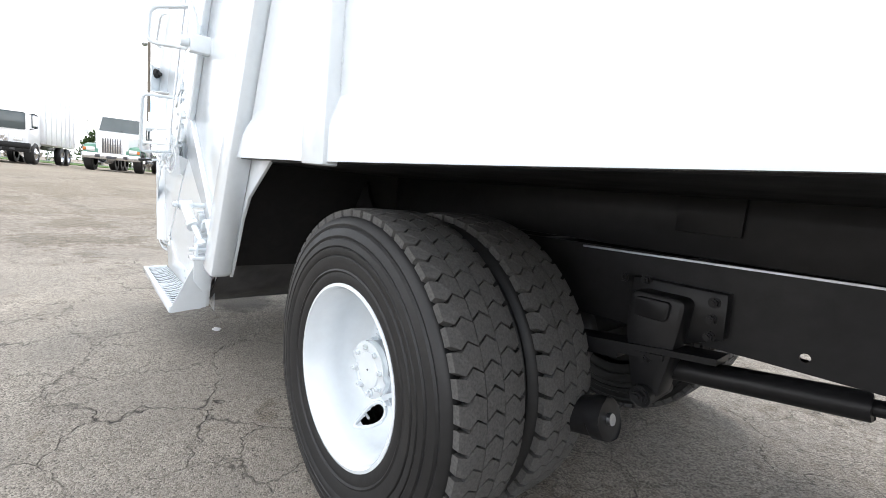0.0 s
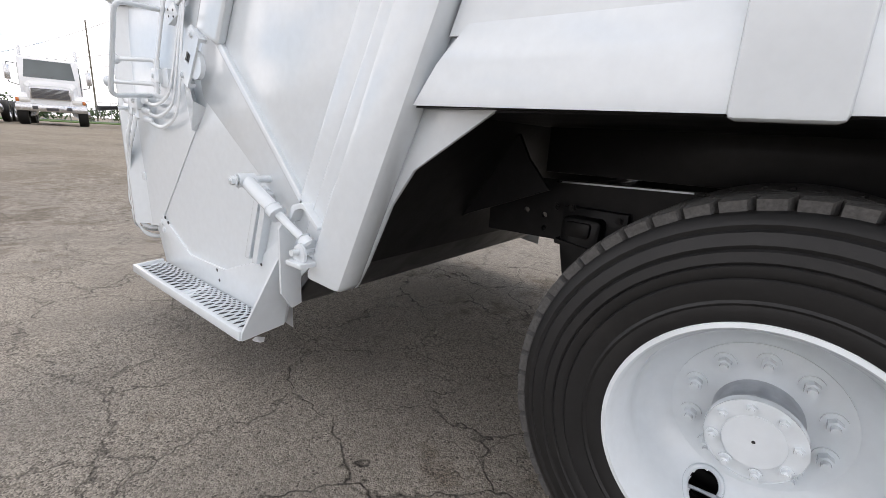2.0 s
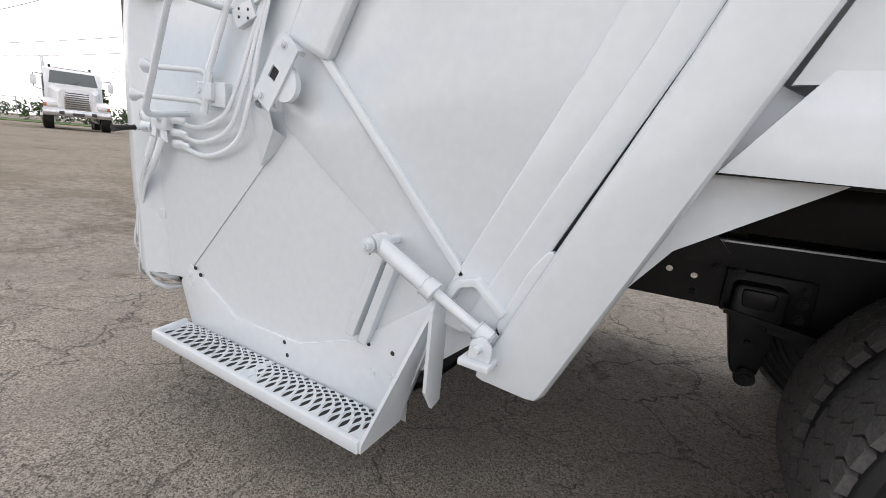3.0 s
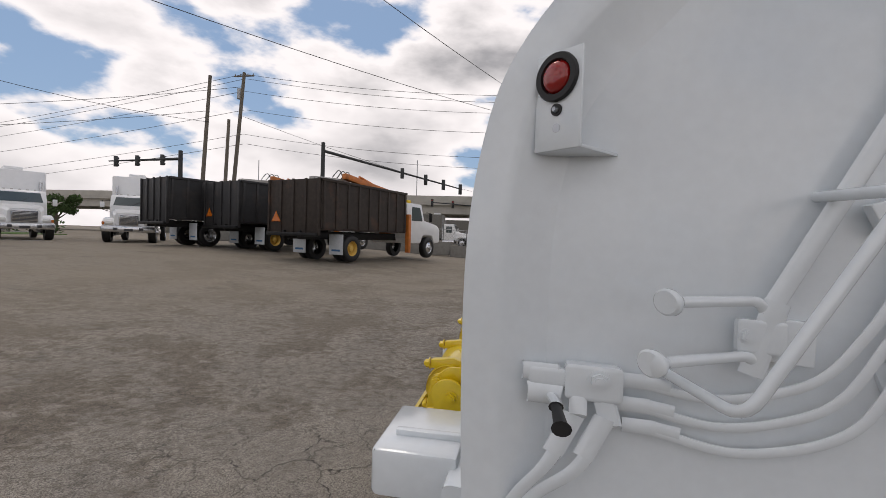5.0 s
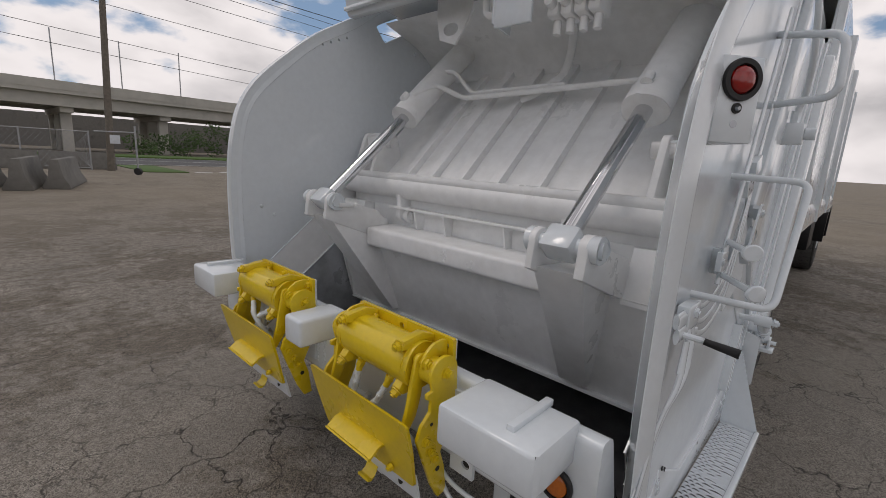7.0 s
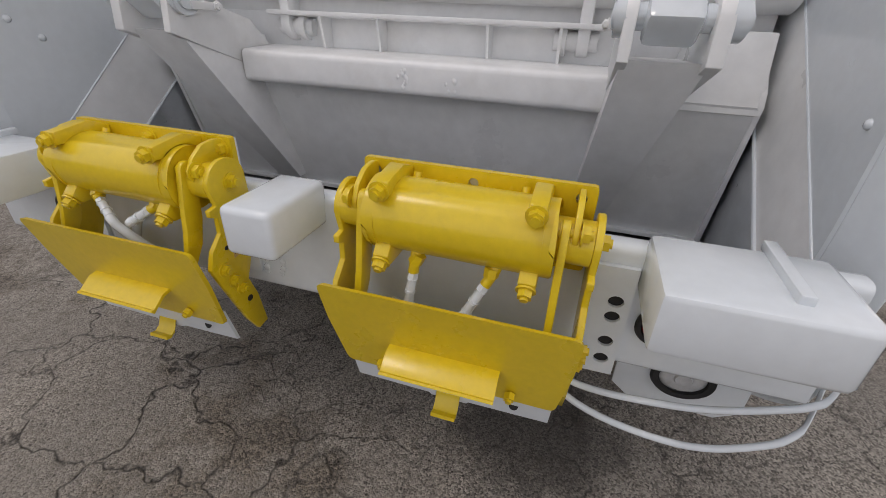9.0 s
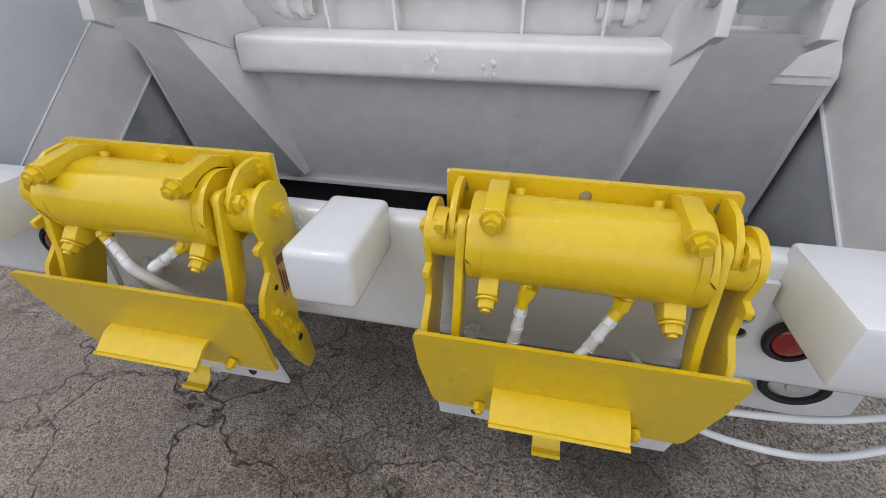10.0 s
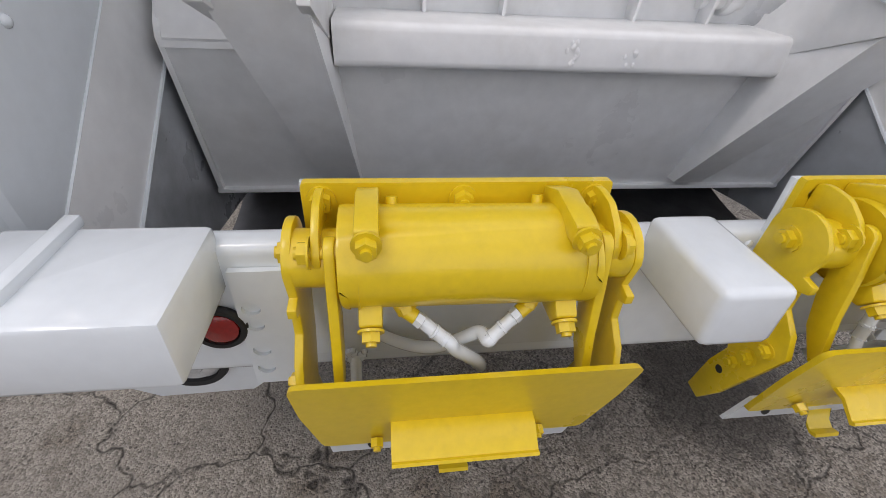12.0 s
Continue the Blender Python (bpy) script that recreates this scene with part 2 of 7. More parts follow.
    def cracks(scale, width, rnd=1.0):
        v = N("ShaderNodeTexVoronoi")
        v.feature = "DISTANCE_TO_EDGE"
        v.inputs["Scale"].default_value = scale
        v.inputs["Randomness"].default_value = rnd
        Lk(add.outputs["Result"], v.inputs["Vector"])
        return ranged(v.outputs["Distance"], 0.0, width, 1.0, 0.0)

    c1 = arith("MULTIPLY", cracks(2.0, 0.018), ranged(noise_tex(0.6, 3).outputs[0], 0.36, 0.55, 0.15, 1.0))
    c2 = arith("MULTIPLY", cracks(4.6, 0.020), ranged(noise_tex(0.9, 3).outputs[0], 0.46, 0.60, 0.0, 0.75))
    crack = arith("MULTIPLY", arith("MAXIMUM", c1, c2), ranged(noise_tex(16, 5, 0.75).outputs[0], 0.3, 0.56, 0.1, 1.0))
    crack = arith("MULTIPLY", crack, ranged(near_len.outputs["Value"], 2.4, 6.0, 1.0, 0.4, True))
    col = mixed(crack, col, (0.03, 0.027, 0.024))
    Lk(col, bsdf.inputs["Base Color"])
    bsdf.inputs["Specular IOR Level"].default_value = 0.3
    Lk(ranged(mid, 0.3, 0.7, 0.75, 0.95), bsdf.inputs["Roughness"])
    h = arith("SUBTRACT", arith("ADD", arith("MULTIPLY", stones.outputs["Distance"], -0.6), arith("MULTIPLY", pit, -0.8)), arith("MULTIPLY", crack, 2.2))
    h = arith("ADD", h, arith("MULTIPLY", noise_tex(7, 5, 0.6).outputs[0], 1.2))
    b = N("ShaderNodeBump")
    b.inputs["Strength"].default_value, b.inputs["Distance"].default_value = 0.55, 0.012
    Lk(h, b.inputs["Height"])
    Lk(b.outputs[0], bsdf.inputs["Normal"])
    return m


ASPHALT = asphalt()

# ---- mesh helpers ----
CY = -0.03  # the truck's centre line


# the truck is drawn on a nominal plan; these tables carry plan distances to true ones
TRUE_X = [(-3.4, -3.475), (-3.15, -3.225), (-2.95, -3.02), (-2.757, -2.806), (-2.6, -2.605), (-2.19, -2.153), (-1.64, -1.589), (-0.905, -0.859), (0.0, 0.0), (9.0, 9.0)]
TRUE_HALF = [(0.0, 0.0), (0.7, 0.68), (0.8, 0.80), (0.95, 1.0), (1.06, 1.142), (1.10, 1.178), (1.22, 1.222), (1.262, 1.25), (1.33, 1.332), (3.0, 3.0)]
RISE = [(-3.4, 0.045), (-2.8, 0.045), (-2.4, 0.03), (-2.15, 0.006), (-1.6, -0.024), (-1.0, -0.037), (0.0, -0.05), (9.0, -0.05)]
SETTING = {"zone": "", "off": Vector((0, 0, 0)), "plan_y": 0.0, "true_y": 0.0}


def along(table, v):
    for (a, p), (b, q) in zip(table, table[1:]):
        if v <= b:
            return p + (q - p) * (v - a) / (b - a)
    return v


def settle(c):
    """A point of the plan at its true place, by the zone of the truck that is being built."""
    zone, side = SETTING["zone"], 1.0 if c.y > CY else -1.0
    half = abs(c.y - CY)
    if zone == "shell":
        return Vector((along(TRUE_X, c.x), CY + side * along(TRUE_HALF, half), c.z * (1 + along(RISE, c.x)))) + SETTING["off"]
    if zone == "chassis":
        return Vector((along(TRUE_X, c.x), CY + c.y * 1.22 - CY * 1.22, c.z * (1 + along(RISE, c.x)) + 0.05))
    if zone == "wheel":
        mid = 5.9 if c.x > 3 else 0.0
        return Vector((mid - 0.035 + (c.x - mid) * 0.945, CY + side * ((half - 1.185) * 0.945 + 1.125), c.z * 0.945))
    if zone == "lifter":
        return Vector((-3.04 + (c.x + 2.972) * 1.05, SETTING["true_y"] + (c.y - SETTING["plan_y"]) * 0.95, c.z + 0.023))
    return c


def part(name, bm, mat, parent=None, label="", smooth=40.0):
    me = bpy.data.meshes.new(name)
    if SETTING["zone"]:
        for v in bm.verts:
            v.co = settle(v.co)
    bmesh.ops.recalc_face_normals(bm, faces=bm.faces[:])
    if smooth:
        for f in bm.faces:
            f.smooth = True
        lim = radians(smooth)
        for e in bm.edges:
            e.smooth = len(e.link_faces) == 2 and e.calc_face_angle(9.0) < lim
    bm.to_mesh(me)
    bm.free()
    for mm in mat if isinstance(mat, (list, tuple)) else [mat]:
        me.materials.append(mm)
    ob = new(name, me)
    if parent:
        ob.parent = parent
        ob.matrix_parent_inverse = parent.matrix_world.inverted() if parent.parent is None else Matrix()
    if label:
        ob["label"] = label
    return ob


def thing(name, at, label, category, group=""):
    ob = new(name)
    ob.empty_display_size = 0.2
    ob.location = at
    bpy.context.view_layer.update()
    return tagged(ob, label, category, group)


def child(name, parent, data_ob):
    """Re-parents an object in place under a mesh part that stands at the world's origin of its thing."""
    data_ob.parent = parent
    return data_ob


def B():
    return bmesh.new()


def box(bm, lo, hi, bev=0.0, seg=2, m=None):
    r = bmesh.ops.create_cube(bm, size=1.0)
    vs = r["verts"]
    lo, hi = Vector(lo), Vector(hi)
    c, s = (lo + hi) / 2, hi - lo
    for v in vs:
        v.co = Vector((v.co.x * s.x, v.co.y * s.y, v.co.z * s.z)) + c
    if m is not None:
        for v in vs:
            v.co = m @ v.co
    if bev:
        es = list({e for v in vs for e in v.link_edges})
        bmesh.ops.bevel(bm, geom=es, offset=bev, segments=seg, affect="EDGES", profile=0.5)
    return bm


def rod(bm, a, b, r, seg=14, r2=None, caps=True, bev=0.0):
    a, b = Vector(a), Vector(b)
    d = b - a
    q = d.to_track_quat("Z", "Y").to_matrix().to_4x4()
    res = bmesh.ops.create_cone(bm, cap_ends=caps, segments=seg, radius1=r, radius2=r if r2 is None else r2, depth=d.length)
    mm = Matrix.Translation((a + b) / 2) @ q
    for v in res["verts"]:
        v.co = mm @ v.co
    if bev:
        es = [e for e in {e for v in res["verts"] for e in v.link_edges} if any(len(f.verts) > 4 for f in e.link_faces)]
        bmesh.ops.bevel(bm, geom=es, offset=bev, segments=2, affect="EDGES", profile=0.5)
    return bm


def smooth_path(pts, n=8):
    """Catmull-Rom through the points."""
    p = [Vector(q) for q in pts]
    p = [p[0] * 2 - p[1]] + p + [p[-1] * 2 - p[-2]]
    out = []
    for i in range(1, len(p) - 2):
        for k in range(n):
            t = k / n
            a, b, c, d = p[i - 1], p[i], p[i + 1], p[i + 2]
            out.append(0.5 * ((2 * b) + (c - a) * t + (2 * a - 5 * b + 4 * c - d) * t * t + (3 * b - a - 3 * c + d) * t ** 3))
    return out + [p[-2]]


def bent(pts, r, n=5):
    """A polyline with its corners rounded by radius r."""
    p = [Vector(q) for q in pts]
    out = [p[0]]
    for a, b, c in zip(p, p[1:], p[2:]):
        u, w = (a - b), (c - b)
        k = min(r, u.length * 0.45, w.length * 0.45)
        s, e = b + u.normalized() * k, b + w.normalized() * k
        for i in range(n + 1):
            t = i / n
            out.append(s * (1 - t) ** 2 + b * 2 * t * (1 - t) + e * t * t)
    return out + [p[-1]]


def sweep(bm, path, r, seg=10):
    rings, up = [], None
    path = [Vector(p) for p in path]
    for i, p in enumerate(path):
        d = (path[min(i + 1, len(path) - 1)] - path[max(i - 1, 0)]).normalized()
        if up is None:
            up = d.orthogonal().normalized()
        up = (up - d * up.dot(d)).normalized()
        side = d.cross(up)
        rings.append([bm.verts.new(p + (up * math.cos(2 * math.pi * k / seg) + side * math.sin(2 * math.pi * k / seg)) * r) for k in range(seg)])
    for a, b in zip(rings, rings[1:]):
        for k in range(seg):
            bm.faces.new((a[k], a[(k + 1) % seg], b[(k + 1) % seg], b[k]))
    bm.faces.new(rings[0])
    bm.faces.new(list(reversed(rings[-1])))
    return bm


def prism(bm, outline, axis, lo, hi, holes=(), bev=0.0, m=None):
    """A plate: a closed outline in the plane across the axis, with holes, from lo to hi along the axis. axis x: (y, z); y: (x, z); z: (x, y)."""
    def to3(p, h):
        return Vector({"x": (h, p[0], p[1]), "y": (p[0], h, p[1]), "z": (p[0], p[1], h)}[axis])

    tmp = bmesh.new()
    for ring in (outline, *holes):
        vs = [tmp.verts.new(to3(p, lo)) for p in ring]
        for i in range(len(vs)):
            tmp.edges.new((vs[i], vs[(i + 1) % len(vs)]))
    if holes:
        bmesh.ops.triangle_fill(tmp, use_beauty=True, edges=tmp.edges[:], normal=to3((0, 0), 1.0) - to3((0, 0), 0.0))
    else:
        tmp.faces.new(tmp.verts[:])
    ext = bmesh.ops.extrude_face_region(tmp, geom=tmp.faces[:])
    off = to3((0, 0), hi) - to3((0, 0), lo)
    for g in ext["geom"]:
        if isinstance(g, bmesh.types.BMVert):
            g.co += off
    bmesh.ops.recalc_face_normals(tmp, faces=tmp.faces[:])
    if bev:
        es = [e for e in tmp.edges if len(e.link_faces) == 2 and e.calc_face_angle(0.0) > 0.6]
        bmesh.ops.bevel(tmp, geom=es, offset=bev, segments=2, affect="EDGES", profile=0.5)
    if m is not None:
        bmesh.ops.transform(tmp, matrix=m, verts=tmp.verts[:])
    me = bpy.data.meshes.new("tmp")
    tmp.to_mesh(me)
    tmp.free()
    bm.from_mesh(me)
    bpy.data.meshes.remove(me)
    return bm


def circle_pts(cx, cy, r, n=20, a0=0.0, a1=360.0):
    return [(cx + r * math.cos(radians(a0 + (a1 - a0) * k / n)), cy + r * math.sin(radians(a0 + (a1 - a0) * k / n))) for k in range(n + (a1 - a0 < 360))]


def rounded(pts, r, n=4):
    """A closed 2D outline with rounded corners."""
    out, k = [], len(pts)
    for i in range(k):
        a, b, c = (Vector((*pts[(i + d) % k], 0)) for d in (-1, 0, 1))
        u, w = a - b, c - b
        q = min(r, u.length * 0.45, w.length * 0.45)
        s, e = b + u.normalized() * q, b + w.normalized() * q
        for j in range(n + 1):
            t = j / n
            p = s * (1 - t) ** 2 + b * 2 * t * (1 - t) + e * t * t
            out.append((p.x, p.y))
    return out


def lathe(bm, profile, centre, axis="y", seg=48):
    """Turns (radius, distance along the axis) round the axis through centre."""
    cx, cy, cz = centre
    rings = []
    for r, h in profile:
        ring = []
        for k in range(seg):
            a = 2 * math.pi * k / seg
            c, s = r * math.cos(a), r * math.sin(a)
            ring.append(bm.verts.new({"y": (cx + c, cy + h, cz + s), "x": (cx + h, cy + c, cz + s), "z": (cx + c, cy + s, cz + h)}[axis]))
        rings.append(ring)
    for a, b in zip(rings, rings[1:]):
        for k in range(seg):
            bm.faces.new((a[k], a[(k + 1) % seg], b[(k + 1) % seg], b[k]))
    return bm


def bolt(bm, at, way, r=0.013, h=0.012, washer=True):
    """A hexagon nut on a stud end."""
    at, way = Vector(at), Vector(way).normalized()
    if washer:
        rod(bm, at, at + way * h * 0.25, r * 1.35, 14)
    rod(bm, at + way * h * 0.2, at + way * h * 1.2, r, 6)
    rod(bm, at + way * h * 1.1, at + way * h * 1.6, r * 0.55, 10)
    return bm

# ---- the refuse truck ----
truck = thing("refuse_truck", (0, CY, 0), "white rear-loading refuse truck with open hopper, parked on asphalt", "refuse truck")
SETTING["zone"] = "shell"
YN, YF = -1.13, 1.07      # outer skins of the tailgate, near and far
IN, IF = -1.088, 1.03      # inner faces of its side walls
RIM = [(-2.875, 0.50), (-2.89, 0.70), (-2.91, 0.90), (-2.915, 1.32), (-2.888, 1.57), (-2.833, 1.736), (-2.71, 1.913), (-2.53, 2.107), (-2.25, 2.34), (-1.95, 2.60)]


def tailgate():
    rear = [(p.x, p.y) for p in smooth_path([(x, z, 0) for x, z in RIM], 5)]
    # the front edge leans like the body's rear post
    front = [(-0.20, 2.60), (-0.98, 1.36), (-1.385, 0.66), (-1.56, 0.50)]
    bottom = [(-1.9, 0.40), (-2.3, 0.40), (-2.62, 0.50)]
    for near in (True, False):
        y0, y1 = (YN + 0.03, IN) if near else (IF, YF)
        holes = []
        if not near:
            holes = [rounded([(-1.93, 2.325), (-1.715, 2.475), (-1.80, 2.55), (-2.01, 2.41)], 0.02, 3)]
            holes += [circle_pts(-1.645 + 0.10 * k, 2.345 + 0.008 * k, 0.013, 10) for k in range(2)]
            holes += [circle_pts(-2.565 + 0.055 * k, 2.03 + 0.036 * k, 0.008, 8) for k in range(7)]
        part("tailgate_wall", prism(B(), ([(x + 0.12, z) for x, z in rear] if near else rear) + front + bottom, "y", y0, y1, holes), WHITE, truck)
        # the rolled rear rim
        s = -1 if near else 1
        outer, inner = (YN, IN) if near else (YF, IF)
        bm = B()
        rows = []
        for i, (x, z) in enumerate(rear):
            a, b = Vector((*rear[max(i - 1, 0)], 0)), Vector((*rear[min(i + 1, len(rear) - 1)], 0))
            t = (b - a).normalized()
            n = Vector((-t.y, t.x, 0))
            if n.x > 0:
                n = -n
            if near:
                sec = [(0.175, outer - s * 0.012), (0.15, outer - s * 0.001), (0.13, outer + s * 0.006), (0.078, outer + s * 0.094), (0.069, outer + s * 0.103), (0.058, outer + s * 0.103), (0.008, outer + s * 0.066), (0.001, outer + s * 0.060), (0.001, outer + s * 0.052), (0.03, outer + s * 0.02), (0.13, inner - s * 0.003), (0.135, inner + s * 0.008)]
            else:
                sec = [(0.055, outer - s * 0.02), (0.052, outer), (0.042, outer + s * 0.006), (0.012, outer + s * 0.045), (0.003, outer + s * 0.046), (-0.002, outer + s * 0.040), (0.002, outer - s * 0.02), (0.008, outer - s * 0.035), (0.055, inner - s * 0.003), (0.06, inner + s * 0.008)]
            rows.append([bm.verts.new((x - n.x * d, y, z - n.y * d)) for d, y in sec])
        for p, q in zip(rows, rows[1:]):
            for k in range(len(p) - 1):
                bm.faces.new((p[k], p[k + 1], q[k + 1], q[k]))
        bm.faces.new(rows[0])
        bm.faces.new(rows[-1])
        part("rear_rim", bm, WHITE, truck)
    # raised plates on the near side
    y = YN + 0.032
    rear_in = [(x + 0.14, z) for x, z in rear if z < 2.58]
    plate = rear_in + [(-1.33, 2.58), (-1.75, 1.90), (-2.03, 1.47), (-2.13, 1.30), (-2.24, 1.23), (-2.19, 1.04), (-2.63, 0.525)]
    part("rear_side_plate", prism(B(), plate, "y", YN + 0.004, y), WHITE, truck)
    upper = [(-2.10, 1.175), (-2.13, 1.30), (-2.03, 1.47), (-1.75, 1.90), (-1.40, 2.43), (-0.33, 2.43), (-1.0, 1.37), (-1.36, 0.735), (-1.47, 0.74), (-1.66, 0.885)]
    part("upper_side_plate", prism(B(), upper, "y", YN + 0.002, y, bev=0.004), WHITE, truck)
    # stiffener: a folded ridge from the latch down to the hinge
    bm = B()
    prism(bm, [(-1.945, 1.385), (-1.915, 1.395), (-1.40, 0.86), (-1.425, 0.845)], "y", YN - 0.05, YN + 0.01, bev=0.008)
    part("stiffener_ridge", bm, WHITE, truck)
    bm = B()
    prism(bm, [(-2.06, 1.43), (-1.90, 1.37), (-1.36, 2.40), (-1.56, 2.42)], "y", YN - 0.09, YN + 0.01, bev=0.02)
    part("diagonal_rib", bm, WHITE, truck)
    # gusset under the latch
    bm = B()
    v = [bm.verts.new(c) for c in ((-2.26, YN, 1.22), (-2.12, YN - 0.11, 1.21), (-2.10, YN - 0.11, 1.16), (-2.19, YN - 0.04, 1.035), (-2.20, YN + 0.03, 1.03), (-2.10, YN + 0.03, 1.13))]
    for f in ((0, 1, 2, 3), (3, 2, 5, 4), (0, 3, 4)):
        bm.faces.new([v[i] for i in f])
    part("gusset", bm, WHITE, truck)
    # front edge channel of the tailgate beside the body post
    bm = B()
    for off, dep, w in ((-0.072, 0.085, 0.066), (-0.175, 0.05, 0.095)):
        prism(bm, [(-1.33 + off, 0.72), (-1.318 + off + w, 0.70), (-0.975 + off + w, 1.42), (-0.565 + off + w, 2.40), (-0.57 + off, 2.40), (-0.985 + off, 1.42)], "y", YN - dep, YN + 0.03, bev=0.008)
    part("edge_channel", bm, WHITE, truck)
    part("lower_side_plate", prism(B(), [(-2.62, 0.57), (-2.215, 1.085), (-2.10, 1.23), (-1.63, 0.935), (-1.44, 0.78), (-1.50, 0.70), (-1.60, 0.40), (-2.60, 0.40)], "y", YN + 0.009, YN + 0.034), WHITE, truck)
    # the lower skirt with its bolted step bracket
    skirt = [(-2.60, 0.585), (-2.335, 0.44), (-2.02, 0.452), (-1.775, 0.55), (-1.50, 0.755), (-1.475, 0.72), (-1.60, 0.335), (-2.60, 0.335), (-2.655, 0.50)]
    sk = part("step_riser", prism(B(), skirt, "y", YN, YN + 0.03, bev=0.002), WHITE, truck)
    for x, z in ((-2.605, 0.545), (-2.59, 0.51), (-1.70, 0.466), (-1.63, 0.475)):
        part("bolt_head", bolt(B(), (x, YN, z), (0, -1, 0), 0.014, 0.011), WHITE, sk)
    # black discs on the solid riser paint the shade of its holes
    for x, z in ((-2.57, 0.575), (-2.54, 0.555), (-2.085, 0.435), (-2.07, 0.39), (-1.72, 0.555), (-1.63, 0.555)):
        part("bolt_hole_shade", rod(B(), (x, YN - 0.001, z), (x, YN + 0.003, z), 0.008, 10), RUBBER_AND_SHADE, sk)
    # end plates that carry the step
    bm = B()
    va = [bm.verts.new(p) for p in ((-1.615, -1.362, 0.314), (-1.612, -1.362, 0.345), (-1.500, -1.142, 0.755), (-1.492, -1.118, 0.755), (-1.603, -1.118, 0.335))]
    vb = [bm.verts.new(v.co + Vector((0.010, 0.0, -0.002))) for v in va]
    bm.faces.new(va)
    bm.faces.new(list(reversed(vb)))
    for k in range(5):
        bm.faces.new((va[k], va[(k + 1) % 5], vb[(k + 1) % 5], vb[k]))
    part("step_end_plate", bm, WHITE, truck)
    bm = B()
    prism(bm, [(-1.30, 0.765), (-1.285, 0.785), (-1.13, 0.80), (-1.13, 0.47), (-1.24, 0.46), (-1.30, 0.525)], "x", -1.468, -1.456, bev=0.002)
    part("bracket_plate", bm, WHITE, truck)
    # step: a channel frame with a punched tread
    st = part("step", prism(B(), rounded([(-2.625, -1.142), (-2.60, -1.350), (-1.612, -1.362), (-1.612, -1.142)], 0.03), "z", 0.318, 0.336, bev=0.004), WHITE, truck)
    bm = B()
    path = [(-2.622, -1.142, 0.339), (-2.600, -1.348, 0.339), (-1.614, -1.360, 0.339)]
    prism(bm, [(-2.635, -1.142), (-2.612, -1.360), (-1.610, -1.372), (-1.610, -1.352), (-2.594, -1.340), (-2.614, -1.142)], "z", 0.312, 0.352, bev=0.005)
    part("step_edge", bm, WHITE, st)
    part("step_plate", prism(B(), [(-2.615, -1.142), (-2.592, -1.345), (-1.615, -1.355), (-1.615, -1.142)], "z", 0.336, 0.342), WHITE, st)
    # openings are flat black shapes on the solid plate, their shade painted in
    gaps, lips = B(), B()
    for j in range(6):
        for i in range(24):
            x0 = -2.575 + (i + 0.5 * (j % 2)) * 0.0395
            y0 = -1.325 + j * 0.032
            if x0 > -1.635:
                continue
            arc = [(math.sin(math.pi * k / 6) * 0.0085, (k / 6 - 0.5) * 0.046) for k in range(7)]
            rim = [(x0 + a, y0 + b + a * 0.3) for a, b in arc] + [(x0 - a, y0 + b - a * 0.3) for a, b in reversed(arc[1:-1])]
            gaps.faces.new([gaps.verts.new((a, b, 0.3428)) for a, b in rim])
            # pressed-up edge beside each opening
            rows = []
            for a, b in arc:
                h = 0.342 + 0.9 * a
                rows.append([lips.verts.new(c) for c in ((x0 - a - 0.006, y0 + b, 0.3425), (x0 - a - 0.001, y0 + b, h), (x0 - a + 0.0015, y0 + b, 0.3425))])
            for p, q in zip(rows, rows[1:]):
                for k in range(2):
                    lips.faces.new((p[k], p[k + 1], q[k + 1], q[k]))
    part("tread_gap_shade", gaps, RUBBER_AND_SHADE, st)["kind"] = "stuff"
    part("step_tread", lips, WHITE, st, "pressed edges of the grip openings")["kind"] = "stuff"
    # turnbuckle that locks the tailgate
    a, b, c = Vector((-1.64, -1.305, 0.912)), Vector((-1.455, -1.30, 0.818)), Vector((-1.315, -1.29, 0.745))
    bm = B()
    rod(bm, a, b, 0.0235, 20, bev=0.003)
    rod(bm, b - (b - a).normalized() * 0.03, b + (b - a).normalized() * 0.004, 0.0275, 20, bev=0.003)
    tb = part("lock_cylinder", bm, WHITE, truck)
    bm = B()
    rod(bm, b, c, 0.0145, 14)
    part("threaded_rod", bm, WHITE, tb)
    bm = B()
    rod(bm, (-1.64, -1.345, 0.912), (-1.64, -1.12, 0.912), 0.014, 14)
    rod(bm, (-1.64, -1.332, 0.912), (-1.64, -1.275, 0.912), 0.026, 18, bev=0.004)
    bolt(bm, (-1.64, -1.340, 0.912), (0, -1, 0), 0.017, 0.012)
    part("pivot_pin", bm, WHITE, tb)
    bm = B()
    rod(bm, (-1.328, -1.29, 0.752), (-1.296, -1.29, 0.735), 0.024, 16, bev=0.006)
    for y in (-1.325, -1.265):
        prism(bm, rounded([(-1.335, 0.69), (-1.275, 0.69), (-1.275, 0.73), (-1.30, 0.755), (-1.33, 0.735)], 0.008, 2), "y", y, y + 0.010, bev=0.002)
    rod(bm, (-1.308, -1.345, 0.722), (-1.308, -1.24, 0.722), 0.011, 12)
    box(bm, (-1.352, -1.34, 0.672), (-1.27, -1.25, 0.69), 0.004)
    part("clevis", bm, WHITE, tb)
    bm = B()
    prism(bm, [(-1.69, 0.88), (-1.66, 0.87), (-1.765, 0.57), (-1.795, 0.575)], "y", YN - 0.07, YN + 0.02, bev=0.004)
    prism(bm, [(-1.645, 0.87), (-1.615, 0.86), (-1.715, 0.56), (-1.745, 0.565)], "y", YN - 0.07, YN + 0.02, bev=0.004)
    part("support_strap", bm, WHITE, truck)
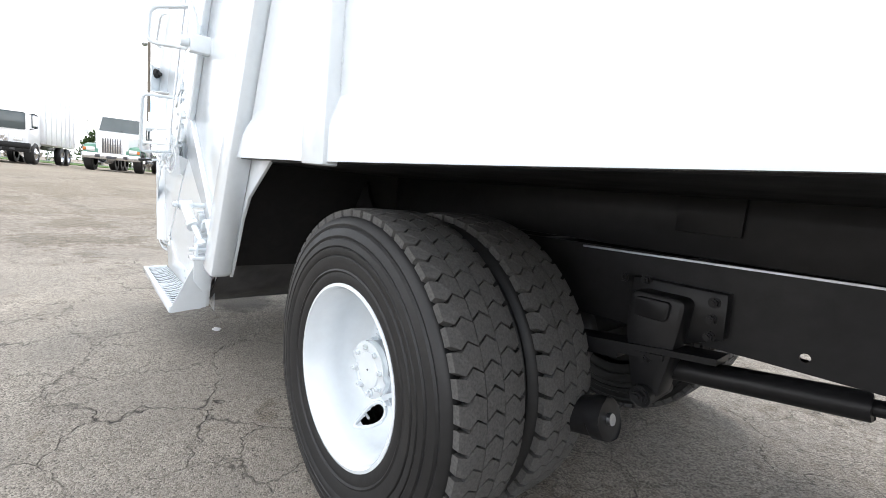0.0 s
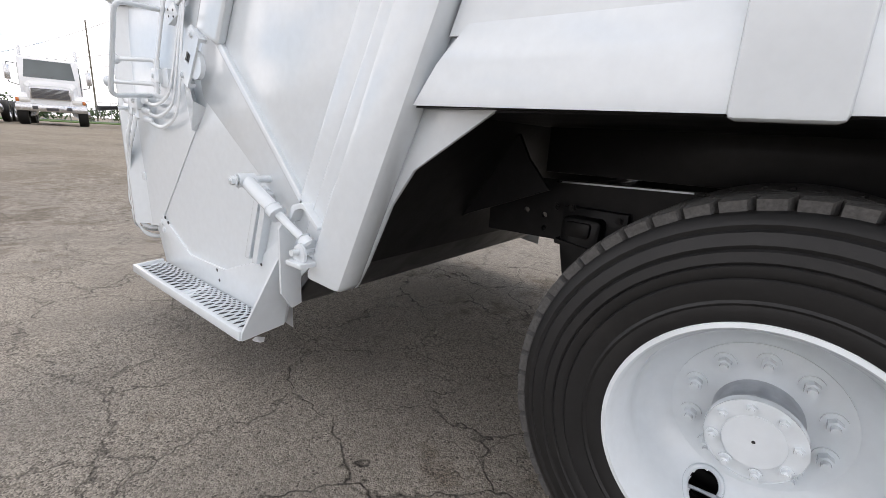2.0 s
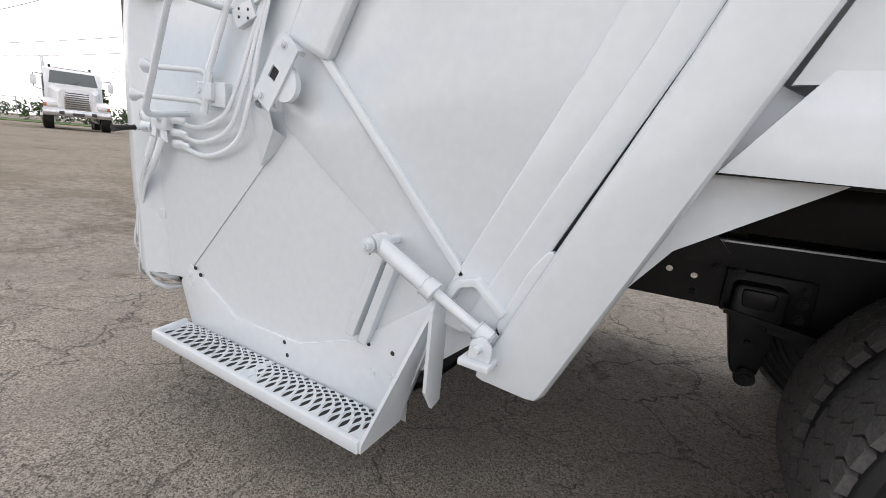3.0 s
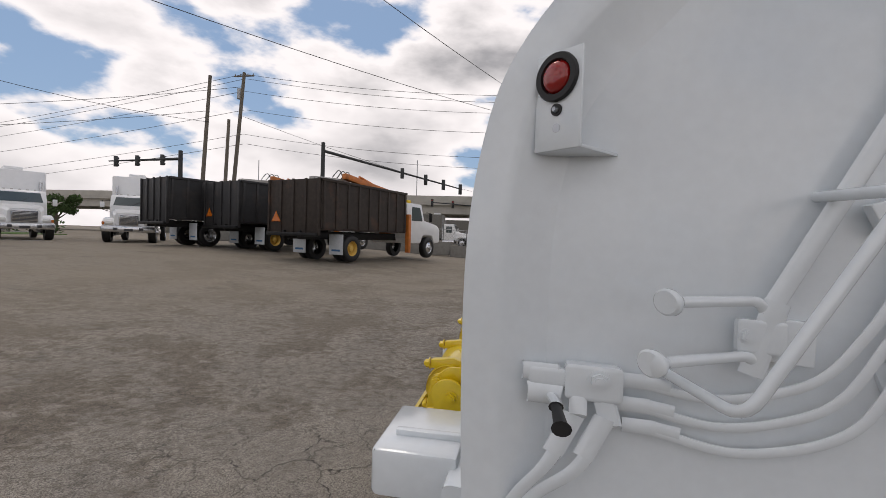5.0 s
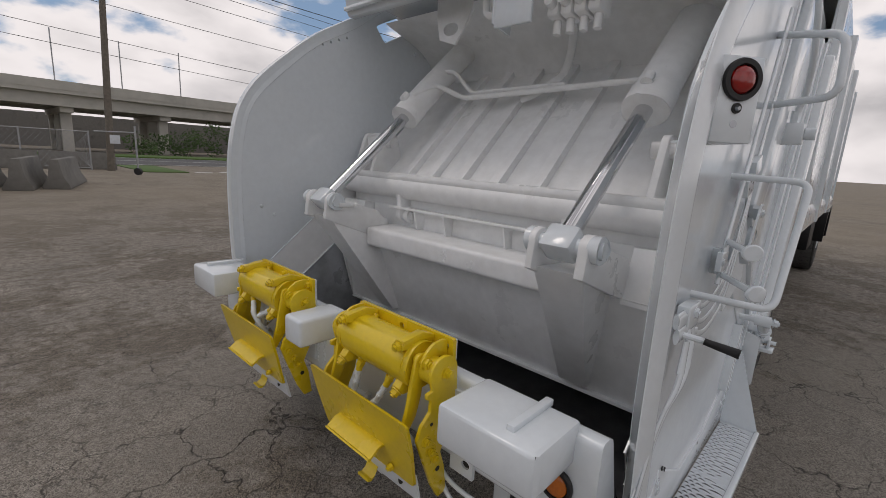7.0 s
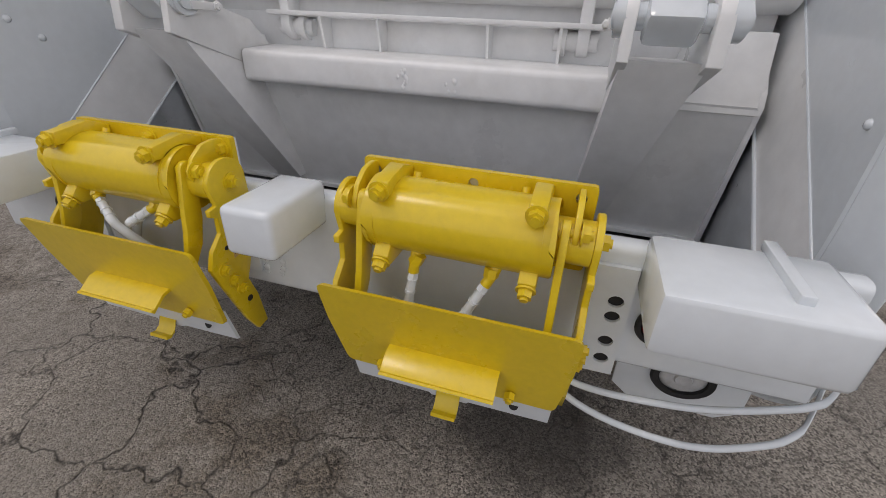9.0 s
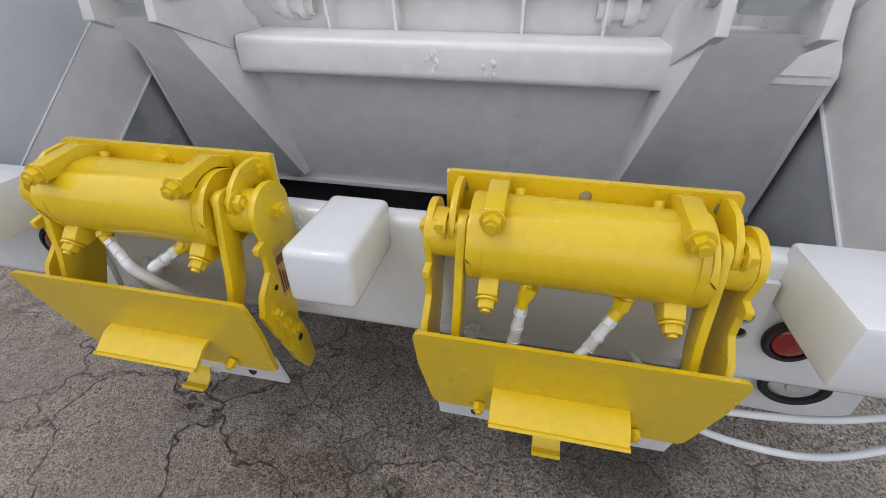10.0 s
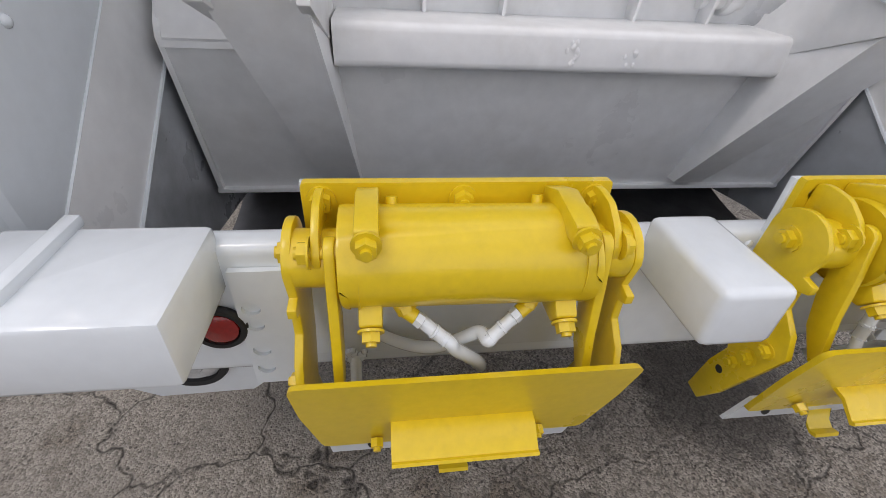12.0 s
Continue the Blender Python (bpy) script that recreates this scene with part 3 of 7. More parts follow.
    bm = B()
    prism(bm, rounded([(-1.445, 0.80), (-1.415, 0.855), (-1.36, 0.87), (-1.275, 0.80), (-1.287, 0.787), (-1.36, 0.852), (-1.402, 0.838), (-1.43, 0.79)], 0.008), "y", -1.27, -1.10, bev=0.002)
    part("lug", bm, WHITE, truck)
    bm = B()
    prism(bm, rounded([(-1.235, 0.92), (-1.19, 0.985), (-1.165, 0.95), (-1.20, 0.80), (-1.285, 0.735), (-1.30, 0.76)], 0.02), "y", -1.24, -1.12, bev=0.006)
    part("hinge_stop", bm, WHITE, truck)
    # latch plate with a square hole
    d = Vector((0.56, 0, 0.83)).normalized()
    m = Matrix.Translation((-2.085, YN - 0.125, 1.32)) @ Matrix(((d.x, 0, -d.z, 0), (0, 1, 0, 0), (d.z, 0, d.x, 0), (0, 0, 0, 1)))
    bm = B()
    prism(bm, [(-0.105, -0.045), (0.115, -0.045), (0.125, 0.03), (0.10, 0.045), (-0.105, 0.04)], "y", -0.012, 0.0, holes=[[(-0.018, -0.016), (0.022, -0.016), (0.022, 0.016), (-0.018, 0.016)]], m=m)
    box(bm, (-0.10, 0.0, -0.045), (-0.085, 0.055, 0.04), 0, m=m)
    box(bm, (0.10, 0.0, -0.045), (0.115, 0.055, 0.03), 0, m=m)
    la = part("latch_plate", bm, WHITE, truck)
    bm = B()
    for k in (-0.085, 0.095):
        bolt(bm, m @ Vector((k, -0.012, 0.012)), (0, -1, 0), 0.012, 0.01)
    rod(bm, m @ Vector((0.0, 0.0, -0.04)), m @ Vector((0.0, 0.045, -0.04)), 0.055, 24)
    part("latch_wheel", bm, WHITE, la)
    # black sheet in the square cut-out paints its shade
    bm = B()
    box(bm, (-0.02, -0.004, -0.017), (0.024, 0.001, 0.017), 0, m=m)
    part("latch_hole_shade", bm, RUBBER_AND_SHADE, la)
    # rounded boss low on the rear plate
    bm = B()
    box(bm, (-2.80, YN - 0.006, 0.735), (-2.73, YN + 0.01, 0.775), 0.004)
    part("patch", bm, WHITE, truck)


tailgate()


def side_lamp():
    # bracket faces the rear quarter
    SETTING["zone"] = ""
    m = Matrix.Translation((-2.806, -1.272, 1.711)) @ Matrix.Rotation(radians(50), 4, "Z") @ Matrix.Diagonal((0.69, 0.69, 0.69, 1))
    bm = B()
    box(bm, (-0.006, -0.075, -0.145), (0.006, 0.075, 0.125), 0.003, m=m)
    br = part("lamp_bracket", bm, WHITE, truck)
    part("bracket_shelf", box(B(), (0.004, -0.075, -0.145), (0.20, 0.075, -0.135), 0.002, m=m), WHITE, br)
    part("bracket_cheek", box(B(), (0.004, 0.062, -0.135), (0.10, 0.075, 0.125), 0.003, m=m), WHITE, br)
    bm = B()
    lathe(bm, [(0.0, -0.006), (0.0655, -0.006), (0.067, -0.014), (0.064, -0.021), (0.048, -0.021), (0.046, -0.012), (0.0, -0.012)], (0, 0, 0), "x", 36)
    bmesh.ops.transform(bm, matrix=m @ Matrix.Translation((0, 0, 0.052)), verts=bm.verts[:])
    part("lamp_grommet", bm, RUBBER_AND_SHADE, br)
    bm = B()
    lathe(bm, [(0.0, -0.032), (0.02, -0.031), (0.036, -0.026), (0.045, -0.014), (0.045, -0.01)], (0, 0, 0), "x", 32)
    bmesh.ops.transform(bm, matrix=m @ Matrix.Translation((0, 0, 0.052)), verts=bm.verts[:])
    part("lamp_lens", bm, RED_LENS, br, "round red marker lens")
    bm = B()
    rod(bm, (-0.006, 0, -0.036), (-0.012, 0, -0.036), 0.0165, 20)
    bmesh.ops.transform(bm, matrix=m, verts=bm.verts[:])
    part("button_collar", bm, RUBBER_AND_SHADE, br)
    bm = B()
    rod(bm, (-0.012, 0, -0.036), (-0.022, 0, -0.036), 0.009, 14, 0.006)
    bmesh.ops.transform(bm, matrix=m, verts=bm.verts[:])
    part("push_button", bm, STEEL, br)
    bm = B()
    rod(bm, (-0.0072, 0, -0.085), (-0.0055, 0, -0.085), 0.0125, 16)
    bmesh.ops.transform(bm, matrix=m, verts=bm.verts[:])
    part("knockout_hole", bm, STEEL, br)
    # wiring socket behind
    bm = B()
    rod(bm, (0.006, 0, 0.052), (0.03, 0, 0.052), 0.05, 24, 0.04)
    rod(bm, (0.03, 0, 0.052), (0.06, 0, 0.05), 0.018, 14)
    bmesh.ops.transform(bm, matrix=m, verts=bm.verts[:])
    part("lamp_socket", bm, RUBBER_AND_SHADE, br)
    SETTING["zone"] = "shell"


side_lamp()


def pipes():
    yp = YN - 0.05
    # long control rods and hydraulic lines on the rear side plate
    bm = B()
    rod(bm, (-2.43, -1.215, 1.275), (-2.05, -1.20, 2.10), 0.0165, 14)
    part("control_tube", bm, WHITE, truck)
    bm = B()
    rod(bm, (-2.45, -1.215, 1.165), (-2.415, -1.215, 1.30), 0.021, 14)
    box(bm, (-2.475, -1.235, 1.205), (-2.40, -1.185, 1.265), 0.006)
    box(bm, (-2.42, -1.19, 1.19), (-2.35, -1.12, 1.27), 0.004)
    bolt(bm, (-2.46, -1.235, 1.235), (0, -1, 0), 0.011, 0.009)
    part("pivot_block", bm, WHITE, truck)
    # two push knobs on bent rods
    for (kx, ky, kz), end in (((-2.605, -1.335, 1.292), (-2.43, -1.225, 1.30)), ((-2.628, -1.36, 1.195), (-2.44, -1.225, 1.20))):
        bm = B()
        k = Vector((kx, ky, kz))
        e = Vector(end)
        w = (e - k).normalized()
        sweep(bm, bent([k, k + w * ((e - k).length - 0.02), e + Vector((0.01, 0.03, -0.035))], 0.015), 0.0095, 10)
        part("knob_rod", bm, WHITE, truck)
        bm = B()
        lathe(bm, [(0.0, -0.010), (0.019, -0.010), (0.0225, -0.007), (0.0225, -0.001), (0.014, 0.010), (0.0095, 0.02), (0.0, 0.02)], (0, 0, 0), "z", 22)
        mm = Matrix.Translation(k) @ w.to_track_quat("Z", "Y").to_matrix().to_4x4()
        bmesh.ops.transform(bm, matrix=mm, verts=bm.verts[:])
        part("push_knob", bm, WHITE, truck)
    # grab rail
    bm = B()
    SETTING["zone"] = ""
    sweep(bm, bent([(-2.329, -1.17, 1.537), (-2.322, -1.405, 1.529), (-2.518, -1.395, 1.174), (-2.605, -1.17, 1.197)], 0.04), 0.0105, 12)
    part("grab_rail", bm, WHITE, truck)
    SETTING["zone"] = "shell"
    # upper grab handle
    bm = B()
    sweep(bm, bent([(-2.74, -1.13, 1.86), (-2.80, -1.27, 1.87), (-2.62, -1.27, 2.05), (-2.52, -1.13, 2.03)], 0.05), 0.013, 12)
    part("grab_handle", bm, WHITE, truck)
    SETTING["zone"] = ""
    bm = B()
    sweep(bm, bent([(-1.97, -1.17, 2.04), (-2.09, -1.40, 1.99), (-2.11, -1.41, 1.80), (-1.97, -1.17, 1.79)], 0.05), 0.0125, 12)
    part("grab_handle", bm, WHITE, truck)
    bm = B()
    box(bm, (-1.60, -1.30, 1.68), (-1.53, -1.17, 1.77), 0.01)
    rod(bm, (-1.565, -1.30, 1.725), (-1.565, -1.34, 1.725), 0.026, 16, bev=0.004)
    rod(bm, (-1.565, -1.26, 1.76), (-1.565, -1.26, 1.82), 0.018, 6)
    part("pivot_block", bm, WHITE, truck)
    part("hydraulic_hose", sweep(B(), smooth_path([(-1.565, -1.26, 1.80), (-1.60, -1.28, 1.90), (-1.70, -1.29, 2.02), (-1.78, -1.28, 2.18), (-1.78, -1.25, 2.40)], 7), 0.012, 10), WHITE, truck)
    SETTING["zone"] = "shell"
    # hydraulic lines swing from the valve up to the latch
    for k, (dz, dx, r) in enumerate(((0.0, 0.0, 0.0088), (-0.045, 0.025, 0.0088), (-0.085, 0.06, 0.0095))):
        bm = B()
        pts = [(-2.64 + dx * 0.3, yp, 1.125 + dz), (-2.50 + dx * 0.8, yp - 0.01, 1.11 + dz * 1.1), (-2.36 + dx, yp - 0.02, 1.16 + dz * 0.9), (-2.28 + dx * 0.9, yp - 0.03, 1.27 + dz * 0.5), (-2.215 + dx * 0.55, yp - 0.03, 1.42 + dz * 0.3), (-2.14 + dx * 0.35, yp - 0.02, 1.60), (-2.0 + dx * 0.2, yp - 0.02, 1.92), (-1.9 + dx * 0.2, yp - 0.02, 2.2)]
        sweep(bm, smooth_path(pts, 7), r, 10)
        part("hydraulic_line", bm, WHITE, truck)
        bm = B()
        p = Vector(pts[0])
        rod(bm, p - Vector((0.02, 0, 0)), p + Vector((0.03, 0, 0)), 0.0145, 6)
        rod(bm, p + Vector((0.03, 0, 0)), p + Vector((0.07, -0.004, -0.004)), 0.0125, 12)
        part("line_fitting", bm, WHITE, truck)
    # clamps on the lines
    bm = B()
    for x, z in ((-2.24, 1.485), (-2.165, 1.56)):
        m = Matrix.Translation((x, yp - 0.035, z)) @ Matrix.Rotation(radians(-27), 4, "Y")
        prism(bm, [(-0.045, -0.028), (0.045, -0.028), (0.045, 0.028), (-0.045, 0.028)], "y", -0.016, 0.05, m=m, bev=0.003)
    part("line_clamp", bm, WHITE, truck)
    # black discs on the clamp paint the shade of its slots
    bm = B()
    for x, z in ((-2.24, 1.485),):
        for u in (-0.02, 0.02):
            for v in (-0.012, 0.012):
                rod(bm, (x + u, yp - 0.0525, z + v), (x + u, yp - 0.048, z + v), 0.005, 8)
    part("clamp_slot_shade", bm, RUBBER_AND_SHADE, truck)["kind"] = "stuff"
    # valve block with a black lever
    c = Vector((-2.69, -1.205, 1.115))
    bm = B()
    box(bm, c - Vector((0.04, 0.04, 0.032)), c + Vector((0.045, 0.05, 0.035)), 0.008)
    box(bm, c + Vector((-0.10, -0.03, -0.012)), c + Vector((-0.035, 0.015, 0.022)), 0.008)
    rod(bm, c + Vector((-0.11, -0.01, 0.012)), c + Vector((-0.05, -0.01, 0.012)), 0.017, 14, bev=0.003)
    rod(bm, c + Vector((-0.10, -0.02, -0.028)), c + Vector((-0.045, -0.02, -0.028)), 0.02, 14, bev=0.003)
    bolt(bm, c + Vector((0.01, -0.04, 0.01)), (0, -1, 0), 0.014, 0.012)
    rod(bm, c + Vector((0.02, -0.02, -0.03)), c + Vector((0.03, -0.03, -0.075)), 0.017, 6)
    rod(bm, c + Vector((-0.02, -0.03, -0.03)), c + Vector((-0.02, -0.045, -0.06)), 0.014, 10)
    vb = part("valve_block", bm, WHITE, truck)
    bm = B()
    rod(bm, c + Vector((-0.06, -0.03, -0.03)), c + Vector((-0.05, -0.10, -0.035)), 0.008, 10)
    part("lever", bm, WHITE, vb)
    bm = B()
    a, b = c + Vector((-0.055, -0.10, -0.034)), c + Vector((-0.052, -0.165, -0.042))
    rod(bm, a, b, 0.008, 12, 0.011, bev=0.003)
    part("lever_grip", bm, RUBBER_AND_SHADE, vb, "black rubber lever grip")
    # hoses that hang down the rear edge to the hopper lip
    for k, d in enumerate((0.0, 0.045)):
        bm = B()
        sweep(bm, smooth_path([c + Vector((0.02 - d, -0.035, -0.07)), c + Vector((-0.02 - d, -0.05, -0.16)), (-2.80 - d * 0.5, -1.225, 0.85), (-2.86 - d * 0.4, -1.205, 0.68), (-2.87, -1.18 + d, 0.52), (-2.80, -1.10, 0.43 + d), (-2.74, -1.0, 0.44 + d)], 7), 0.0115, 10)
        part("hydraulic_hose", bm, WHITE, truck)
        bm = B()
        p = c + Vector((0.02 - d, -0.035, -0.06))
        rod(bm, p, p + Vector((-0.03, -0.012, -0.075)), 0.0165, 12)
        part("hose_fitting", bm, WHITE, truck)


pipes()


def hopper():
    # sill across the rear
    bm = B()
    sec = rounded([(-2.955, 0.555), (-2.955, 0.842), (-2.898, 0.838), (-2.82, 0.60), (-2.82, 0.555)], 0.022)
    prism(bm, sec, "y", IN, IF)
    part("hopper_sill", bm, WHITE, truck)
    # doubler strip seam on the sill face
    for y0, y1 in ((-0.72, -0.20), (0.13, 0.66)):
        part("doubler_plate", box(B(), (-2.965, y0, 0.60), (-2.953, y1, 0.835), 0.003), WHITE, truck)
    # weld beads and plug holes on the sill face
    bm = B()
    random.seed(5)
    for y in (0.115, 0.045 + 0.02, -0.185, -0.205):
        z = 0.60
        while z < 0.82:
            bmesh.ops.create_icosphere(bm, subdivisions=1, radius=random.uniform(0.006, 0.011), matrix=Matrix.Translation((-2.956, y + random.uniform(-0.005, 0.005), z)) @ Matrix.Diagonal((0.6, 1, 1, 1)))
            z += random.uniform(0.009, 0.016)
    part("weld_spatter", bm, WHITE, truck)["kind"] = "stuff"
    # curved hopper floor, seen dark and greasy
    bm = B()
    curve = [(-2.885, 0.80), (-2.80, 0.60), (-2.62, 0.42), (-2.40, 0.30), (-2.10, 0.27), (-1.80, 0.33), (-1.55, 0.47), (-1.3, 0.75)]
    pts = smooth_path([(x, 0, z) for x, z in curve], 5)
    a = [bm.verts.new((p.x, IN, p.z)) for p in pts]
    b = [bm.verts.new((p.x, IF, p.z)) for p in pts]
    c = [bm.verts.new((p.x, IN, p.z - 0.02)) for p in pts]
    d = [bm.verts.new((p.x, IF, p.z - 0.02)) for p in pts]
    for i in range(len(pts) - 1):
        bm.faces.new((a[i], b[i], b[i + 1], a[i + 1]))
        bm.faces.new((c[i], c[i + 1], d[i + 1], d[i]))
    part("hopper_floor", bm, GRIME, truck)
    # liners narrow the hopper towards its floor
    for s, y in ((1, IF), (-1, IN)):
        bm = B()
        quad = [(-2.80, y, 0.74), (-2.13, y, 1.40), (-1.6, y, 1.40), (-1.6, y, 0.28), (-2.6, y, 0.38)]
        inner = [(-2.70, y - s * 0.014, 0.565), (-2.02, y - s * 0.014, 1.17), (-1.6, y - s * 0.014, 1.17), (-1.6, y - s * 0.014, 0.30), (-2.55, y - s * 0.014, 0.40)]
        va, vi = [bm.verts.new(p) for p in quad], [bm.verts.new(p) for p in inner]
        bm.faces.new((va[0], va[1], vi[1], vi[0]))
        bm.faces.new((va[1], va[2], vi[2], vi[1]))
        bm.faces.new((va[4], va[0], vi[0], vi[4]))
        part("liner_bevel", bm, WHITE_IN, truck)
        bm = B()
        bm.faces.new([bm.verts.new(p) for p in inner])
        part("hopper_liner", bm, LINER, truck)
        bm = B()
        sweep(bm, [Vector(inner[0]) + Vector((0, -s * 0.002, 0)), Vector(inner[1]) + Vector((0, -s * 0.002, 0))], 0.005, 6)
        sweep(bm, [Vector(quad[0]) + Vector((0, 0, 0)), Vector(quad[1])], 0.0035, 6)
        part("weld_seam", bm, WHITE, truck)
    # bumper blocks
    SETTING["zone"] = ""
    bm = B()
    box(bm, (-3.225, -0.088, 0.805), (-3.012, 0.034, 0.916), 0.015, 3)
    part("bumper_block", bm, WHITE, truck)
    for s in (-1, 1):
        yi, yo = (-0.797, -1.10) if s < 0 else (0.763, 1.065)
        bm = B()
        prism(bm, [(-3.222, yi), (-3.0, yi), (-3.0, yo), (-3.205, yo), (-3.222, yo + s * -0.012)], "z", 0.785, 0.905, bev=0.012)
        blk = part("bumper_block", bm, WHITE, truck)
        bm = B()
        box(bm, (-3.18, yo - s * 0.10 - 0.012, 0.901), (-2.99, yo - s * 0.10 + 0.012, 0.921), 0.004)
        part("weld_bar", bm, WHITE, blk)
    SETTING["zone"] = "shell"
    # perforated mounting plates beside the lifters
    bm = B()
    prism(bm, [(-0.80, 0.535), (-0.80, 0.80), (-0.72, 0.80), (-0.72, 0.535)], "x", -2.968, -2.956, holes=[circle_pts(-0.775, z, 0.0135, 14) for z in (0.575, 0.622, 0.685, 0.722)])
    part("perforated_plate", bm, WHITE, truck)
    # discs behind the holes; the near plate's are black to paint their shade
    for yy in (-0.775, 0.735):
        for z in (0.575, 0.622, 0.685, 0.722):
            part("hole_backing", rod(B(), (-2.9605, yy, z), (-2.953, yy, z), 0.0134, 14), RUBBER_AND_SHADE if yy < 0 else WHITE, truck)
    bm = B()
    prism(bm, [(0.68, 0.535), (0.68, 0.80), (0.755, 0.80), (0.755, 0.535)], "x", -2.968, -2.956, holes=[circle_pts(0.735, z, 0.0135, 14) for z in (0.575, 0.622, 0.685, 0.722)])
    part("perforated_plate", bm, WHITE, truck)
    # lamp panels below the sill: round stop lamp and round reverse lamp
    SETTING["off"] = Vector((0, 0, 0.032))
    for s in (-1, 1):
        y = CY + s * 0.895
        bm = B()
        prism(bm, [(y - 0.105, 0.41), (y - 0.07, 0.375), (y + 0.08, 0.37), (y + 0.12, 0.40), (y + 0.12, 0.56), (y - 0.105, 0.56)] if s > 0 else [(y + 0.105, 0.41), (y + 0.07, 0.375), (y - 0.08, 0.37), (y - 0.12, 0.40), (y - 0.12, 0.56), (y + 0.105, 0.56)], "x", -2.885, -2.875, bev=0.002)
        lp = part("lamp_panel", bm, WHITE, truck)
        bm = B()
        lathe(bm, [(0.0, -0.006), (0.052, -0.006), (0.054, -0.014), (0.051, -0.022), (0.041, -0.02), (0.039, -0.01), (0, -0.01)], (-2.885, y + s * 0.005, 0.478), "x", 36)
        part("lamp_grommet", bm, RUBBER_AND_SHADE, lp)
        bm = B()
        lathe(bm, [(0.0, -0.02), (0.014, -0.021), (0.016, -0.018), (0.031, -0.019), (0.039, -0.013), (0.039, -0.008)], (-2.885, y + s * 0.005, 0.478), "x", 36)
        part("reverse_lens", bm, CLEAR_LENS, lp, "round clear reverse lens")
    SETTING["off"] = Vector((0, 0, 0))
    SETTING["zone"] = ""
    for y, z, mat, words in ((-0.860, 0.71, RED_LENS, "round red stop lens"), (0.790, 0.71, RED_LENS, "round red stop lens"), (-1.065, 0.715, AMBER_LENS, "round amber turn lens")):
        bm = B()
        lathe(bm, [(0.0, -0.004), (0.047, -0.004), (0.049, -0.012), (0.045, -0.018), (0.037, -0.018), (0.035, -0.008), (0, -0.008)], (-3.024, y, z), "x", 32)
        g = part("stop_grommet", bm, RUBBER_AND_SHADE, truck)
        bm = B()
        lathe(bm, [(0.0, -0.024), (0.023, -0.022), (0.033, -0.016), (0.035, -0.006)], (-3.024, y, z), "x", 32)
        part("stop_lens", bm, mat, g, words)
    # round-headed bolts through the hopper walls
    for x, y, z in ((-2.808, 1.113, 1.196), (-2.728, 1.113, 1.139), (-2.80, -1.17, 1.175), (-2.768, -1.17, 1.10)):
        bm = B()
        side = 1 if y > 0 else -1
        lathe(bm, [(0.0, -side * 0.009), (0.007, -side * 0.008), (0.011, -side * 0.004), (0.0125, side * 0.002)], (x, y, z), "y", 16)
        part("wall_bolt", bm, WHITE, truck)
    SETTING["zone"] = "shell"
    # hose that loops under the sill
    bm = B()
    part("looped_hose", sweep(B(), smooth_path([(-2.95, -0.60, 0.60), (-2.98, -0.72, 0.505), (-2.98, -0.90, 0.50), (-2.955, -1.05, 0.53), (-2.93, -1.17, 0.60), (-2.88, -1.20, 0.72)], 7), 0.008, 10), WHITE, truck)
    sweep(bm, smooth_path([(-2.95, -0.62, 0.55), (-2.99, -0.75, 0.45), (-2.99, -0.93, 0.405), (-2.96, -1.06, 0.43), (-2.92, -1.15, 0.49), (-2.88, -1.20, 0.56)], 7), 0.008, 10)
    part("looped_hose", bm, WHITE, truck)


hopper()


